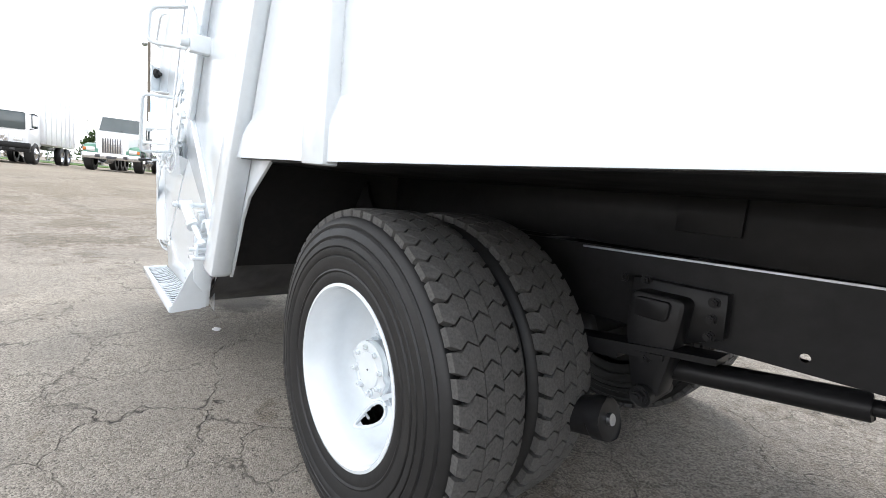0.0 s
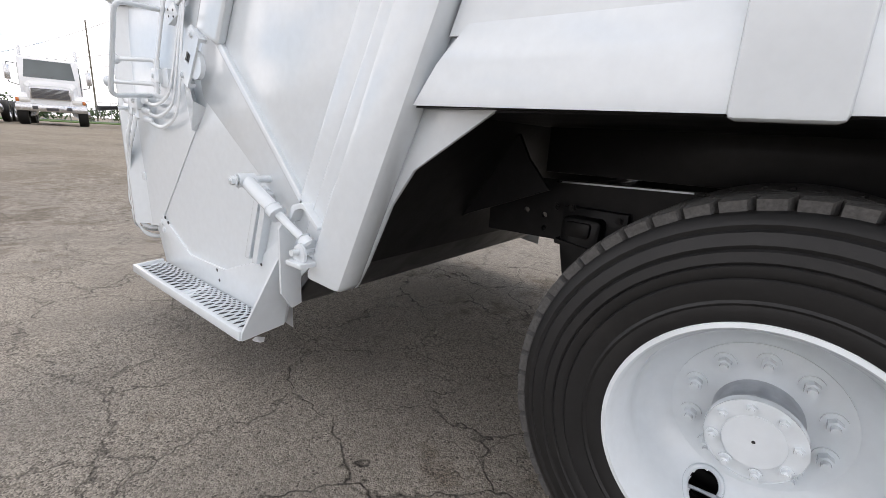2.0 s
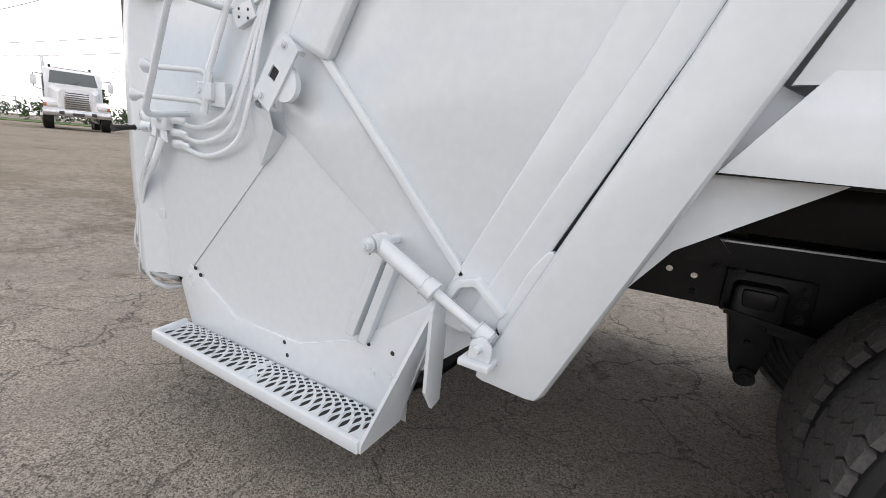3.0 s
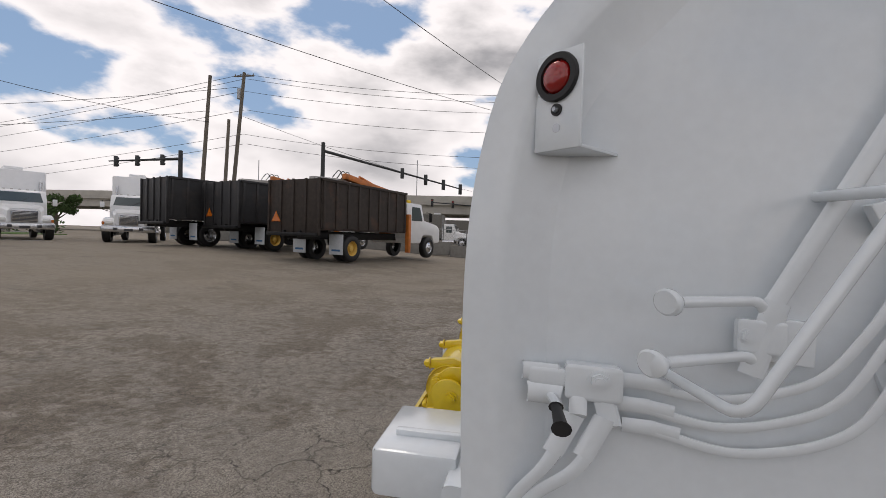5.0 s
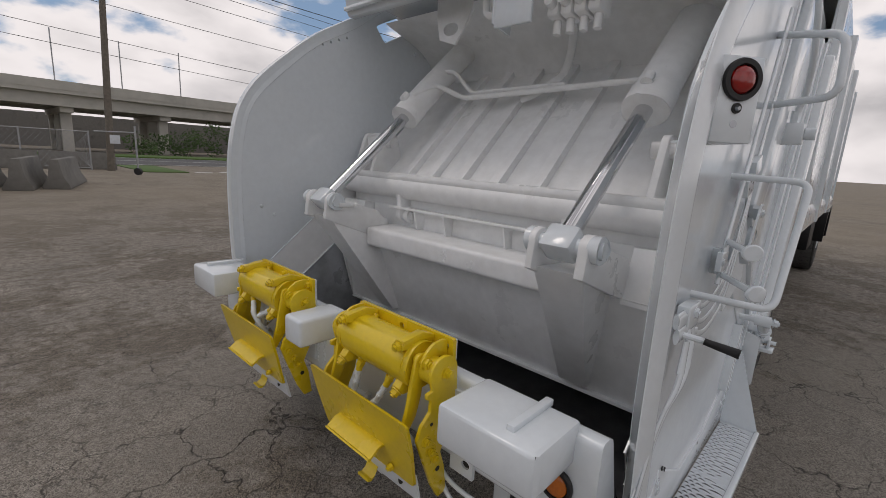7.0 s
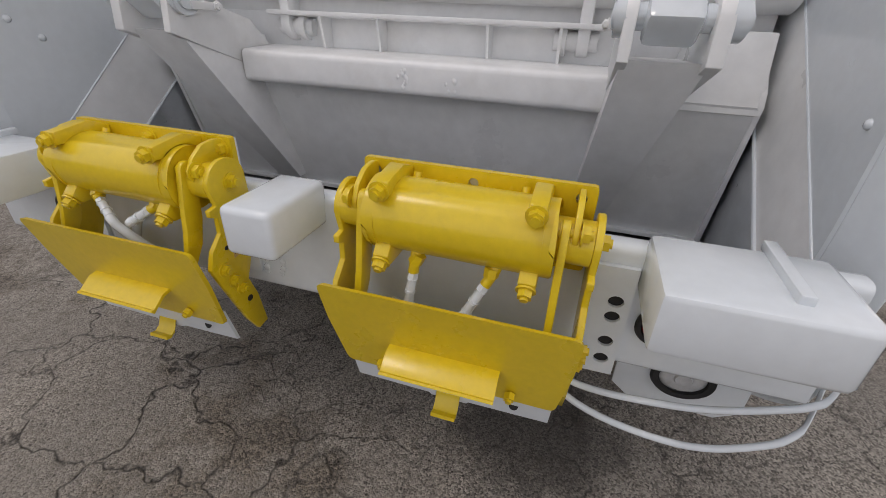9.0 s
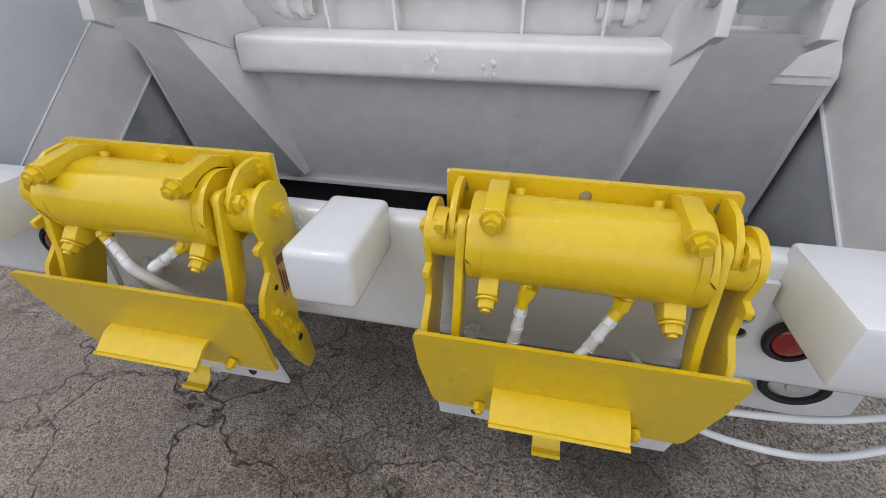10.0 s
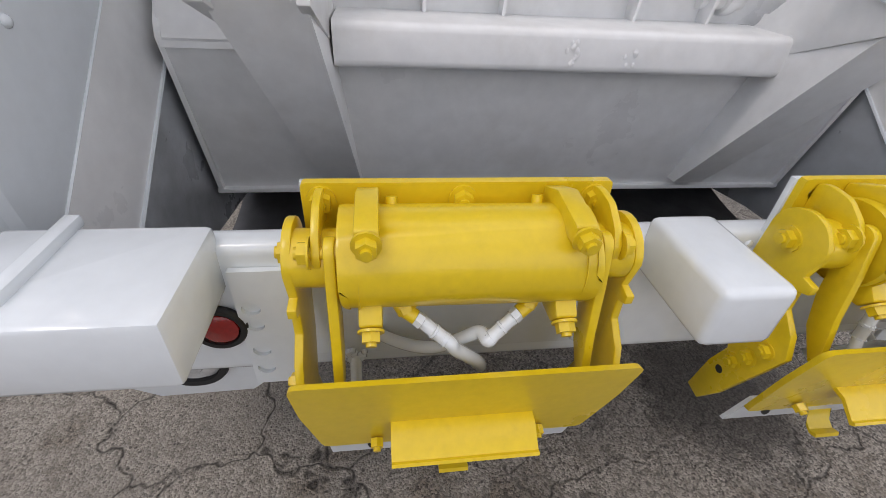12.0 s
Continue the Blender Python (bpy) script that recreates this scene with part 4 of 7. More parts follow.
def packer():
    SETTING["off"] = Vector((-0.03, 0, 0.02))
    c = CY
    hw = 1.02
    # sweep blade: face, top beam, upper shelf with ribs
    bm = B()
    prism(bm, [(-2.30, 1.0), (-2.26, 1.0), (-2.10, 0.50), (-2.14, 0.49)], "y", c - 1.03, c + 1.03)
    part("packer_blade", bm, WHITE_IN, truck)
    bm = B()
    box(bm, (-2.165, c - 1.035, 0.483), (-2.12, c + 1.035, 0.50), 0.003)
    part("blade_edge", bm, WHITE_IN, truck)
    bm = B()
    prism(bm, rounded([(-2.375, 0.95), (-2.375, 1.06), (-2.16, 1.085), (-2.16, 0.96)], 0.022), "y", c - 0.685, c + 0.665)
    part("blade_beam", bm, WHITE_IN, truck)
    # weld blobs on the beam face
    bm = B()
    random.seed(9)
    for y0, n in ((-0.023, 16), (-0.20, 6)):
        for _ in range(n):
            bmesh.ops.create_icosphere(bm, subdivisions=1, radius=random.uniform(0.005, 0.011), matrix=Matrix.Translation((-2.376, y0 + random.uniform(-0.018, 0.018), random.uniform(0.97, 1.035))) @ Matrix.Diagonal((0.35, 0.8, 1.1, 1)))
    part("weld_marks", bm, WHITE_IN, truck)["kind"] = "stuff"
    # recessed back of the shelf, and its top flange
    part("shelf_riser", box(B(), (-2.15, c - 1.03, 1.18), (-2.13, c + 1.03, 1.37), 0.002), WHITE_IN, truck)
    bm = B()
    box(bm, (-2.165, c - 1.03, 0.98), (-2.15, c + 1.03, 1.20), 0.002)
    part("shelf_back", bm, WHITE_IN, truck)
    bm = B()
    box(bm, (-2.245, c - 0.64, 1.185), (-2.15, c + 0.64, 1.20), 0.004)
    for s in (-1, 1):
        prism(bm, [(-2.303, 0.975), (-2.287, 1.03), (-2.235, 1.20), (-2.15, 1.20), (-2.15, 0.975)], "y", c + s * 0.94 - 0.085, c + s * 0.94 + 0.085, bev=0.004)
    part("shelf_flange", bm, WHITE_IN, truck)
    for y in (0.38, 0.14, -0.28, -0.53):
        part("shelf_rib", prism(B(), [(-2.24, 1.19), (-2.165, 1.19), (-2.165, 1.06), (-2.21, 1.06)], "y", y - 0.005, y + 0.005), WHITE_IN, truck)
    # end cheeks
    for s in (-1, 1):
        y = c + s * 1.03
        bm = B()
        prism(bm, [(-2.17, 1.19), (-2.02, 1.19), (-1.98, 0.48), (-2.16, 0.48), (-2.30, 1.0), (-2.285, 1.04)], "y", min(y, y - s * 0.012), max(y, y - s * 0.012))
        part("blade_cheek", bm, WHITE_IN, truck)
        # box arms from the rod ends down the face
        bm = B()
        y0, y1 = c + s * 0.685, c + s * 0.845
        yb0, yb1 = c + s * 0.62, c + s * 0.74
        top = [(-2.60, y0, 1.115), (-2.60, y1, 1.115), (-2.30, y1, 1.115), (-2.22, y0, 1.115)]
        bot = [(-2.20, yb0, 0.53), (-2.185, yb1, 0.52), (-2.10, yb1, 0.52), (-2.10, yb0, 0.53)]
        vt, vb = [bm.verts.new(p) for p in top], [bm.verts.new(p) for p in bot]
        bm.faces.new(vt)
        bm.faces.new(vb)
        for k in range(4):
            bm.faces.new((vt[k], vt[(k + 1) % 4], vb[(k + 1) % 4], vb[k]))
        part("blade_arm", bm, WHITE_IN, truck)
        # upstanding ears that hold the rod end
        for yy in (y0, y1):
            bm = B()
            ear = [(-2.63, 1.11)] + circle_pts(-2.575, 1.205, 0.047, 10, 190, 10) + [(-2.30, 1.16), (-2.18, 1.05), (-2.25, 0.98), (-2.58, 1.09)]
            prism(bm, ear, "y", yy - 0.014, yy + 0.014, bev=0.003)
            part("rod_ear", bm, WHITE_IN, truck)
        # rod end block, pin and hydraulic cylinder
        ym = (y0 + y1) / 2
        p0 = Vector((-2.575, ym, 1.205))
        w = Vector((0.70, 0, 0.72)).normalized()
        cyl = part("hydraulic_cylinder", rod(B(), p0 + w * 0.80, p0 + w * 1.9, 0.078, 28, bev=0.008), WHITE_IN, truck)
        bm = B()
        rod(bm, p0 + w * 0.78, p0 + w * 0.90, 0.084, 28, bev=0.006)
        part("gland", bm, WHITE_IN, cyl)
        bm = B()
        rod(bm, p0, p0 + w * 0.82, 0.032, 24)
        part("rod", bm, CHROME, cyl, "polished chrome rod")
        bm = B()
        mm = Matrix.Translation(p0) @ Matrix.Rotation(radians(-45), 4, "Y")
        box(bm, (-0.046, -0.05, -0.046), (0.055, 0.05, 0.046), 0.014, m=mm)
        part("rod_end", bm, WHITE, cyl)
        bm = B()
        rod(bm, p0 + Vector((0, -0.118, 0)), p0 + Vector((0, 0.118, 0)), 0.03, 20, bev=0.005)
        rod(bm, p0 + Vector((0, -0.112, 0)), p0 + Vector((0, -0.092, 0)), 0.047, 22, bev=0.004)
        rod(bm, p0 + Vector((0, 0.092, 0)), p0 + Vector((0, 0.112, 0)), 0.047, 22, bev=0.004)
        part("pin", bm, WHITE, cyl)
        bm = B()
        a = p0 + Vector((0.02, -s * 0.118, -0.01))
        box(bm, a - Vector((0.012, 0.006, 0.02)), a + Vector((0.10, 0.006, 0.004)), 0.003)
        bolt(bm, a + Vector((0.085, -s * 0.006, -0.008)), (0, -s, 0), 0.012, 0.01)
        part("pin_keeper", bm, WHITE_IN, cyl)
        # port fitting and feed pipe on the barrel
        q = p0 + w * 0.86 + Vector((-0.06, 0, 0.065))
        bm = B()
        rod(bm, p0 + w * 0.86, q, 0.022, 12)
        rod(bm, q + Vector((-0.015, 0, -0.01)), q + Vector((0.02, 0, 0.03)), 0.02, 12)
        part("port_fitting", bm, WHITE_IN, cyl)
        # inner hinge: eye plates and pin between blade and slide
        yh = c + s * 0.575
        bm = B()
        eye = circle_pts(-2.165, 1.165, 0.062, 12, 150, 360) + [(-2.10, 1.30), (-2.16, 1.37), (-2.235, 1.33)]
        prism(bm, eye, "y", yh - 0.02, yh + 0.02, bev=0.004)
        part("hinge_eye", bm, WHITE_IN, truck)
        bm = B()
        rod(bm, (-2.175, yh - s * 0.10, 1.15), (-2.175, yh + s * 0.05, 1.15), 0.03, 18, bev=0.004)
        rod(bm, (-2.175, yh - s * 0.075, 1.15), (-2.175, yh - s * 0.055, 1.15), 0.046, 20, bev=0.004)
        part("hinge_pin", bm, WHITE_IN, truck)
        # outer lug and pin on the slide
        for yo in (c + s * 0.865, c + s * 1.0):
            bm = B()
            prism(bm, rounded([(-2.20, 1.37), (-2.10, 1.66), (-1.98, 1.66), (-1.92, 1.36)], 0.035), "y", yo - 0.012, yo + 0.012, bev=0.004)
            part("slide_lug", bm, WHITE_IN, truck)
        bm = B()
        rod(bm, (-2.06, c + s * 0.82, 1.60), (-2.06, c + s * 1.02, 1.60), 0.036, 20, bev=0.006)
        rod(bm, (-2.06, c + s * 0.895, 1.60), (-2.06, c + s * 0.97, 1.60), 0.062, 6, bev=0.006)
        part("slide_pin", bm, WHITE_IN, truck)
    # cross tube of the slide
    bm = B()
    rod(bm, (-2.18, c - 1.04, 1.315), (-2.18, c + 1.04, 1.315), 0.066, 28, bev=0.006)
    box(bm, (-2.235, c - 1.03, 1.345), (-2.08, c + 1.03, 1.40), 0.02)
    part("cross_tube", bm, WHITE_IN, truck)
    # ribbed slide plate rising into the truck
    w = Vector((0.68, 0, 0.733)).normalized()
    n = Vector((-w.z, 0, w.x))
    p = Vector((-2.10, 0, 1.36))
    q = p + w * 1.6
    bm = B()
    vs = [bm.verts.new(v) for v in ((p.x, c - hw, p.z), (p.x, c + hw, p.z), (q.x, c + hw, q.z), (q.x, c - hw, q.z))]
    bm.faces.new(vs)
    off = -n * 0.02
    vs2 = [bm.verts.new(v.co + off) for v in vs]
    bm.faces.new(vs2)
    for k in range(4):
        bm.faces.new((vs[k], vs[(k + 1) % 4], vs2[(k + 1) % 4], vs2[k]))
    part("slide_plate", bm, WHITE_IN, truck)
    for y in (0.62, 0.40, 0.16, -0.10, -0.36, -0.62):
        bm = B()
        yy = c + y
        f = [(p, 0.0), (q - w * 0.45, 0.0), (q - w * 0.45, 0.036), (p, 0.042)]
        v1 = [bm.verts.new((u.x + n.x * h, yy, u.z + n.z * h)) for u, h in f]
        v2 = [bm.verts.new((u.x + n.x * h, yy + 0.062, u.z + n.z * h)) for u, h in f]
        bm.faces.new(v1)
        bm.faces.new(list(reversed(v2)))
        for k in range(4):
            bm.faces.new((v1[k], v2[k], v2[(k + 1) % 4], v1[(k + 1) % 4]))
        part("slide_rib", bm, WHITE_IN, truck)
    # ceiling of the hopper: curved sheet behind the header
    bm = B()
    pts = smooth_path([(-1.35, 0, 2.02), (-1.38, 0, 2.2), (-1.55, 0, 2.36), (-1.9, 0, 2.44)], 5)
    a = [bm.verts.new((t.x, IN, t.z)) for t in pts]
    b = [bm.verts.new((t.x, IF, t.z)) for t in pts]
    for i in range(len(pts) - 1):
        bm.faces.new((a[i], b[i], b[i + 1], a[i + 1]))
    part("hopper_ceiling", bm, WHITE_IN, truck)
    # bent feed pipe across
    bm = B()
    sweep(bm, bent([(-1.99, c + 0.745, 1.90), (-1.85, c + 0.70, 2.02), (-1.72, c + 0.55, 1.95), (-1.72, c - 0.80, 1.99), (-1.95, c - 0.765, 1.88)], 0.06), 0.017, 12)
    part("cross_pipe", bm, WHITE_IN, truck)
    bm = B()
    sweep(bm, bent([(-1.74, c + 0.745, 2.13), (-1.74, c + 0.62, 2.12), (-1.70, c + 0.50, 1.985), (-1.70, c - 0.2, 2.0)], 0.05), 0.014, 10)
    part("feed_pipe", bm, WHITE_IN, truck)
    bm = B()
    sweep(bm, smooth_path([(-1.66, 0.10, 1.94), (-1.62, 0.0, 1.99), (-1.58, -0.14, 2.10), (-1.62, -0.20, 2.27), (-1.72, -0.22, 2.4)], 6), 0.024, 12)
    part("armoured_hose", bm, WHITE_IN, truck)
    SETTING["off"] = Vector((0, 0, 0))


packer()




def header():
    """The light box across the top of the hopper and what hangs under it."""
    c = CY
    SETTING["off"] = Vector((0.085, 0, 0.03))
    bm = B()
    prism(bm, [(-2.33, 2.31), (-2.345, 2.335), (-2.385, 2.60), (-2.385, 3.0), (-2.0, 3.0), (-1.88, 2.60), (-1.88, 2.475), (-2.24, 2.465), (-2.285, 2.315)], "y", c - 1.03, c + 1.03, bev=0.006)
    hd = part("light_header", bm, WHITE, truck)
    bm = B()
    box(bm, (-2.372, c - 1.02, 2.325), (-2.35, c + 1.02, 2.345), 0.004)
    part("header_lip", bm, WHITE, hd)
    def lamp(y, z, r, mat, tall=1.0):
        x = -2.345 - 0.04 * (z - 2.335) / 0.265
        mm = Matrix.Translation((x - 0.004, y, z)) @ Matrix.Rotation(radians(-8.5), 4, "Y") @ Matrix.Diagonal((1, 1, tall, 1))
        b1 = B()
        lathe(b1, [(0.0, -0.002), (r, -0.002), (r * 1.02, -0.01), (r * 0.9, -0.016), (r * 0.78, -0.014), (r * 0.76, -0.006), (0, -0.006)], (0, 0, 0), "x", 28)
        bmesh.ops.transform(b1, matrix=mm, verts=b1.verts[:])
        g = part("lamp_grommet", b1, RUBBER_AND_SHADE, hd)
        b1 = B()
        lathe(b1, [(0.0, -0.02), (r * 0.5, -0.018), (r * 0.76, -0.01)], (0, 0, 0), "x", 28)
        bmesh.ops.transform(b1, matrix=mm, verts=b1.verts[:])
        part("lamp_lens", b1, mat, g)
    for s in (-1, 1):
        lamp(c + s * 0.86, 2.44, 0.058, BROWN_LENS)
        lamp(c + s * 0.745, 2.445, 0.030, AMBER_LENS, 2.2)
        lamp(c + s * 0.60, 2.47, 0.055, RED_LENS)
    for y in (-0.15, 0.0, 0.15):
        lamp(c + y, 2.46, 0.032, RED_LENS)
    # corner gussets with oval holes
    for s in (-1, 1):
        bm = B()
        y = c + s * 0.43
        prism(bm, [(y + 0.14, 2.48), (y + 0.14, 2.33), (y + 0.11, 2.20), (y - 0.02, 2.16), (y - 0.14, 2.33), (y - 0.14, 2.48)], "x", -2.09, -2.075, holes=[[(y + 0.02 + 0.06 * math.cos(a), 2.25 + 0.035 * math.sin(a)) for a in [k * math.pi / 8 for k in range(16)]]])
        part("header_gusset", bm, WHITE_IN, hd)
    # valve bank cover and valve
    bm = B()
    box(bm, (-2.26, -0.27, 2.12), (-2.245, -0.05, 2.33), 0.004)
    box(bm, (-2.26, -0.05, 2.14), (-2.12, -0.035, 2.33), 0.003)
    box(bm, (-2.30, -0.30, 2.33), (-2.12, 0.0, 2.42), 0.006)
    part("valve_cover", bm, WHITE, hd)
    bm = B()
    for k in range(4):
        box(bm, (-2.18, -0.36 - 0.07 * k, 2.17), (-2.06, -0.30 - 0.07 * k, 2.31), 0.01)
        rod(bm, (-2.12, -0.33 - 0.07 * k, 2.11), (-2.12, -0.33 - 0.07 * k, 2.17), 0.02, 10)
        rod(bm, (-2.22, -0.33 - 0.07 * k, 2.22), (-2.18, -0.33 - 0.07 * k, 2.22), 0.024, 10)
    box(bm, (-2.15, -0.58, 2.305), (-2.09, -0.29, 2.475), 0.006)
    part("valve_bank", bm, WHITE_IN, hd)
    bm = B()
    sweep(bm, bent([(-2.20, 0.06, 2.475), (-2.20, 0.06, 2.22), (-2.20, -0.05, 2.20)], 0.04), 0.018, 10)
    part("drain_pipe", bm, WHITE_IN, hd)
    # work lamp
    bm = B()
    mm = Matrix.Translation((-2.42, 0.18, 2.40)) @ Matrix.Rotation(radians(25), 4, "Y")
    box(bm, (-0.03, -0.055, -0.04), (0.03, 0.055, 0.04), 0.01, m=mm)
    wl = part("work_lamp", bm, WHITE, hd)
    bm = B()
    box(bm, (-0.036, -0.045, -0.03), (-0.03, 0.045, 0.03), 0.002, m=mm)
    part("work_lamp_lens", bm, CLEAR_LENS, wl)


header()
SETTING["off"] = Vector((0, 0, 0))


def body():
    # rear post with its rounded front edge, leaning with the tailgate
    bm = B()
    y0, y1 = -1.292, -1.10
    prism(bm, [(-1.345, 0.61), (-1.165, 0.60), (-0.815, 1.40), (-0.40, 2.35), (-0.58, 2.35), (-0.985, 1.40)], "y", y0, y1, bev=0.03)
    part("rear_post", bm, WHITE, truck)
    # added black strip that paints the shade in the gap between tailgate and post
    bm = B()
    prism(bm, [(-1.368, 0.64), (-1.335, 0.62), (-0.975, 1.40), (-0.57, 2.33), (-0.605, 2.33), (-1.008, 1.40)], "y", -1.168, -1.12)
    part("gap_shade_strip", bm, RUBBER_AND_SHADE, truck)
    # wheel-well closing plate
    bm = B()
    prism(bm, [(-1.22, 0.61), (-1.186, 0.598), (-1.135, 0.69), (-1.035, 0.905), (-0.952, 1.021), (-0.684, 1.198), (-0.70, 1.30), (-0.90, 1.40)], "y", -1.105, -1.09, bev=0.002)
    part("wheel_arch_plate", bm, WHITE, truck)
    # lower side rail: vertical band, sloping shoulder
    ye = -1.245
    sec = [(ye, 1.195), (ye - 0.004, 1.215), (ye - 0.004, 1.292), (ye + 0.012, 1.318), (-1.17, 1.385), (-1.10, 1.385), (-1.10, 1.20)]
    bm = B()
    cols = []
    for x, cut in ((-0.905, 0), (-0.74, 1), (-0.2, 1), (0.6, 1), (1.4, 1), (5.2, 1)):
        ring = []
        for y, z in sec:
            xx = x
            if not cut:
                xx = -0.905 + (z - 1.195) * 0.75
            elif x == -0.74:
                xx = x + max(0.0, z - 1.30) * 0.4
            ring.append(bm.verts.new((xx, y, z)))
        cols.append(ring)
    for a, b in zip(cols, cols[1:]):
        for k in range(len(sec)):
            j = (k + 1) % len(sec)
            bm.faces.new((a[k], a[j], b[j], b[k]))
    bm.faces.new(cols[0])
    bm.faces.new(cols[-1])
    part("side_rail", bm, WHITE, truck)
    # side panel, upright posts
    bm = B()
    prism(bm, [(-0.82, 1.36), (5.2, 1.36), (5.2, 3.0), (-0.12, 3.0)], "y", -1.17, -1.14)
    part("body_side", bm, WHITE, truck)
    for x in (-0.115, 1.75, 3.5):
        bm = B()
        prism(bm, [(x - 0.08, 1.185), (x + 0.08, 1.185), (x + 0.08, 3.0), (x - 0.08, 3.0)], "y", -1.268, -1.15, bev=0.012)
        part("side_post", bm, WHITE, truck)
    bm = B()
    random.seed(3)
    z = 1.42
    while z < 2.2:
        bmesh.ops.create_icosphere(bm, subdivisions=1, radius=random.uniform(0.004, 0.007), matrix=Matrix.Translation((-0.033, -1.173, z)))
        z += random.uniform(0.009, 0.016)
    part("weld_spatter", bm, WHITE, truck)["kind"] = "stuff"
    bm = B()
    prism(bm, [(-0.9, 1.2), (5.2, 1.2), (5.2, 3.0), (-0.1, 3.0)], "y", 1.08, 1.11)
    part("body_side", bm, WHITE, truck)
    bm = B()
    prism(bm, [(-1.345, 0.61), (-1.165, 0.60), (-0.40, 2.35), (-0.58, 2.35)], "y", 1.04, 1.23, bev=0.02)
    part("rear_post", bm, WHITE, truck)
    bm = B()
    box(bm, (-2.0, CY - 1.1, 2.98), (5.2, CY + 1.1, 3.02), 0.01)
    part("body_roof", bm, WHITE, truck)
    bm = B()
    box(bm, (5.2, CY - 1.2, 1.1), (5.24, CY + 1.2, 3.0), 0.005)
    part("body_front", bm, WHITE, truck)
    # underside of the body and wheel-well liner, black
    bm = B()
    box(bm, (-0.98, -1.10, 1.185), (5.2, 1.05, 1.20))
    box(bm, (-0.98, -1.2, 1.19), (5.2, -1.09, 1.197))
    part("body_floor", bm, BLACK, truck)
    bm = B()
    prism(bm, [(-1.305, 0.645), (-1.285, 0.635), (-0.92, 1.19), (-0.96, 1.19)], "y", -1.10, 1.0)
    part("tailgate_bulkhead", bm, BLACK, truck)
    bm = B()
    prism(bm, [(-0.97, 1.19), (-0.90, 1.06), (-0.80, 0.95), (-1.16, 0.80), (-1.25, 0.75)], "y", -0.62, -0.60)
    part("sump_plate", bm, BLACK, truck)
    # chassis rails
    SETTING["zone"] = "chassis"
    for y in (-0.36, 0.30):
        bm = B()
        prism(bm, [(-1.15, 0.668), (6.2, 0.78), (6.2, 1.02), (-1.15, 0.92)], "y", y, y + 0.012, holes=[circle_pts(hx, hz, 0.012, 10) for hx, hz in ((-0.969, 0.782), (-0.886, 0.772), (-0.883, 0.715), (0.933, 0.748), (1.9, 0.80), (2.6, 0.86))])
        box(bm, (-1.15, y + 0.012, 0.70), (6.2, y + 0.08, 0.712))
        part("chassis_rail", bm, BLACK, truck)
    bm = B()
    box(bm, (-0.9, -0.365, 0.955), (5.2, -0.29, 1.19), 0.004)
    box(bm, (0.59, -0.375, 1.035), (0.76, -0.364, 1.152), 0.003)
    part("subframe_rail", bm, BLACK, truck)
    bm = B()
    box(bm, (-0.9, 0.26, 0.955), (5.2, 0.34, 1.19), 0.004)
    part("subframe_rail", bm, BLACK, truck)
    for x in (-0.75, -0.15, 0.5, 1.6, 2.8, 4.2):
        part("cross_member", box(B(), (x - 0.04, -0.34, 0.76), (x + 0.04, 0.29, 0.91), 0.004), BLACK, truck)
    # shining bottom flange edge
    bm = B()
    prism(bm, [(0.30, 0.940), (1.08, 0.957), (1.08, 0.963), (0.30, 0.946)], "y", -0.374, -0.362)
    part("rail_lip", bm, STEEL, truck)
    bm = B()
    prism(bm, [(-0.84, 0.917), (-0.334, 0.933), (-0.334, 0.939), (-0.84, 0.923)], "y", -0.374, -0.362)
    part("rail_lip", bm, STEEL, truck)
    # spring hanger, leaf springs, shock absorber
    for s in (1, -1):
        y = CY + s * -0.385
        for x, sg, dz0 in ((0.60, 1, -0.055), (-0.69, -1, -0.10)):
            up = Matrix.Translation((x, 0, dz0))
            bm = B()
            prism(bm, rounded([(-0.075, 0.90), (0.085, 0.90), (0.075, 0.78), (0.045, 0.575), (-0.03, 0.575), (-0.075, 0.78)], 0.03), "y", y - 0.03, y + 0.05, bev=0.012, m=up)
            prism(bm, rounded([(-0.05, 0.885), (0.05, 0.885), (0.045, 0.825), (-0.045, 0.825)], 0.016), "y", y - 0.045, y - 0.028, bev=0.004, m=up)
            prism(bm, [(-0.10, 0.93), (0.16, 0.93), (0.165, 0.80), (0.06, 0.75), (-0.10, 0.78)], "y", y + 0.025, y + 0.06, bev=0.004, m=up)
            h = part("spring_hanger", bm, BLACK, truck)
            bm = B()
            rod(bm, (x + 0.01, y - 0.05, 0.588 + dz0), (x + 0.01, y + 0.07, 0.588 + dz0), 0.032, 16, bev=0.004)
            bolt(bm, (x + 0.01, y - 0.05, 0.588 + dz0), (0, -1, 0), 0.018, 0.014)
            part("hanger_pin", bm, BLACK, h)
            part("hanger_bolt", bolt(B(), (x, y - 0.032, 0.70 + dz0), (0, -1, 0), 0.013, 0.011), BLACK, h)
            for dx, dz in ((-0.13, 0.92), (-0.06, 0.925), (0.13, 0.90), (0.13, 0.85), (0.13, 0.80)):
                part("hanger_bolt", bolt(B(), (x + dx, y + 0.025, dz + dz0), (0, -1, 0), 0.012, 0.010), BLACK, h)
        for k in range(5):
            bm = B()
            L = 0.78 - 0.13 * k
            pts = smooth_path([(-L, 0, 0.64 - 0.022 * k + 0.05 * (L / 0.78) ** 2), (0, 0, 0.60 - 0.022 * k), (L, 0, 0.64 - 0.022 * k + 0.05 * (L / 0.78) ** 2)], 6)
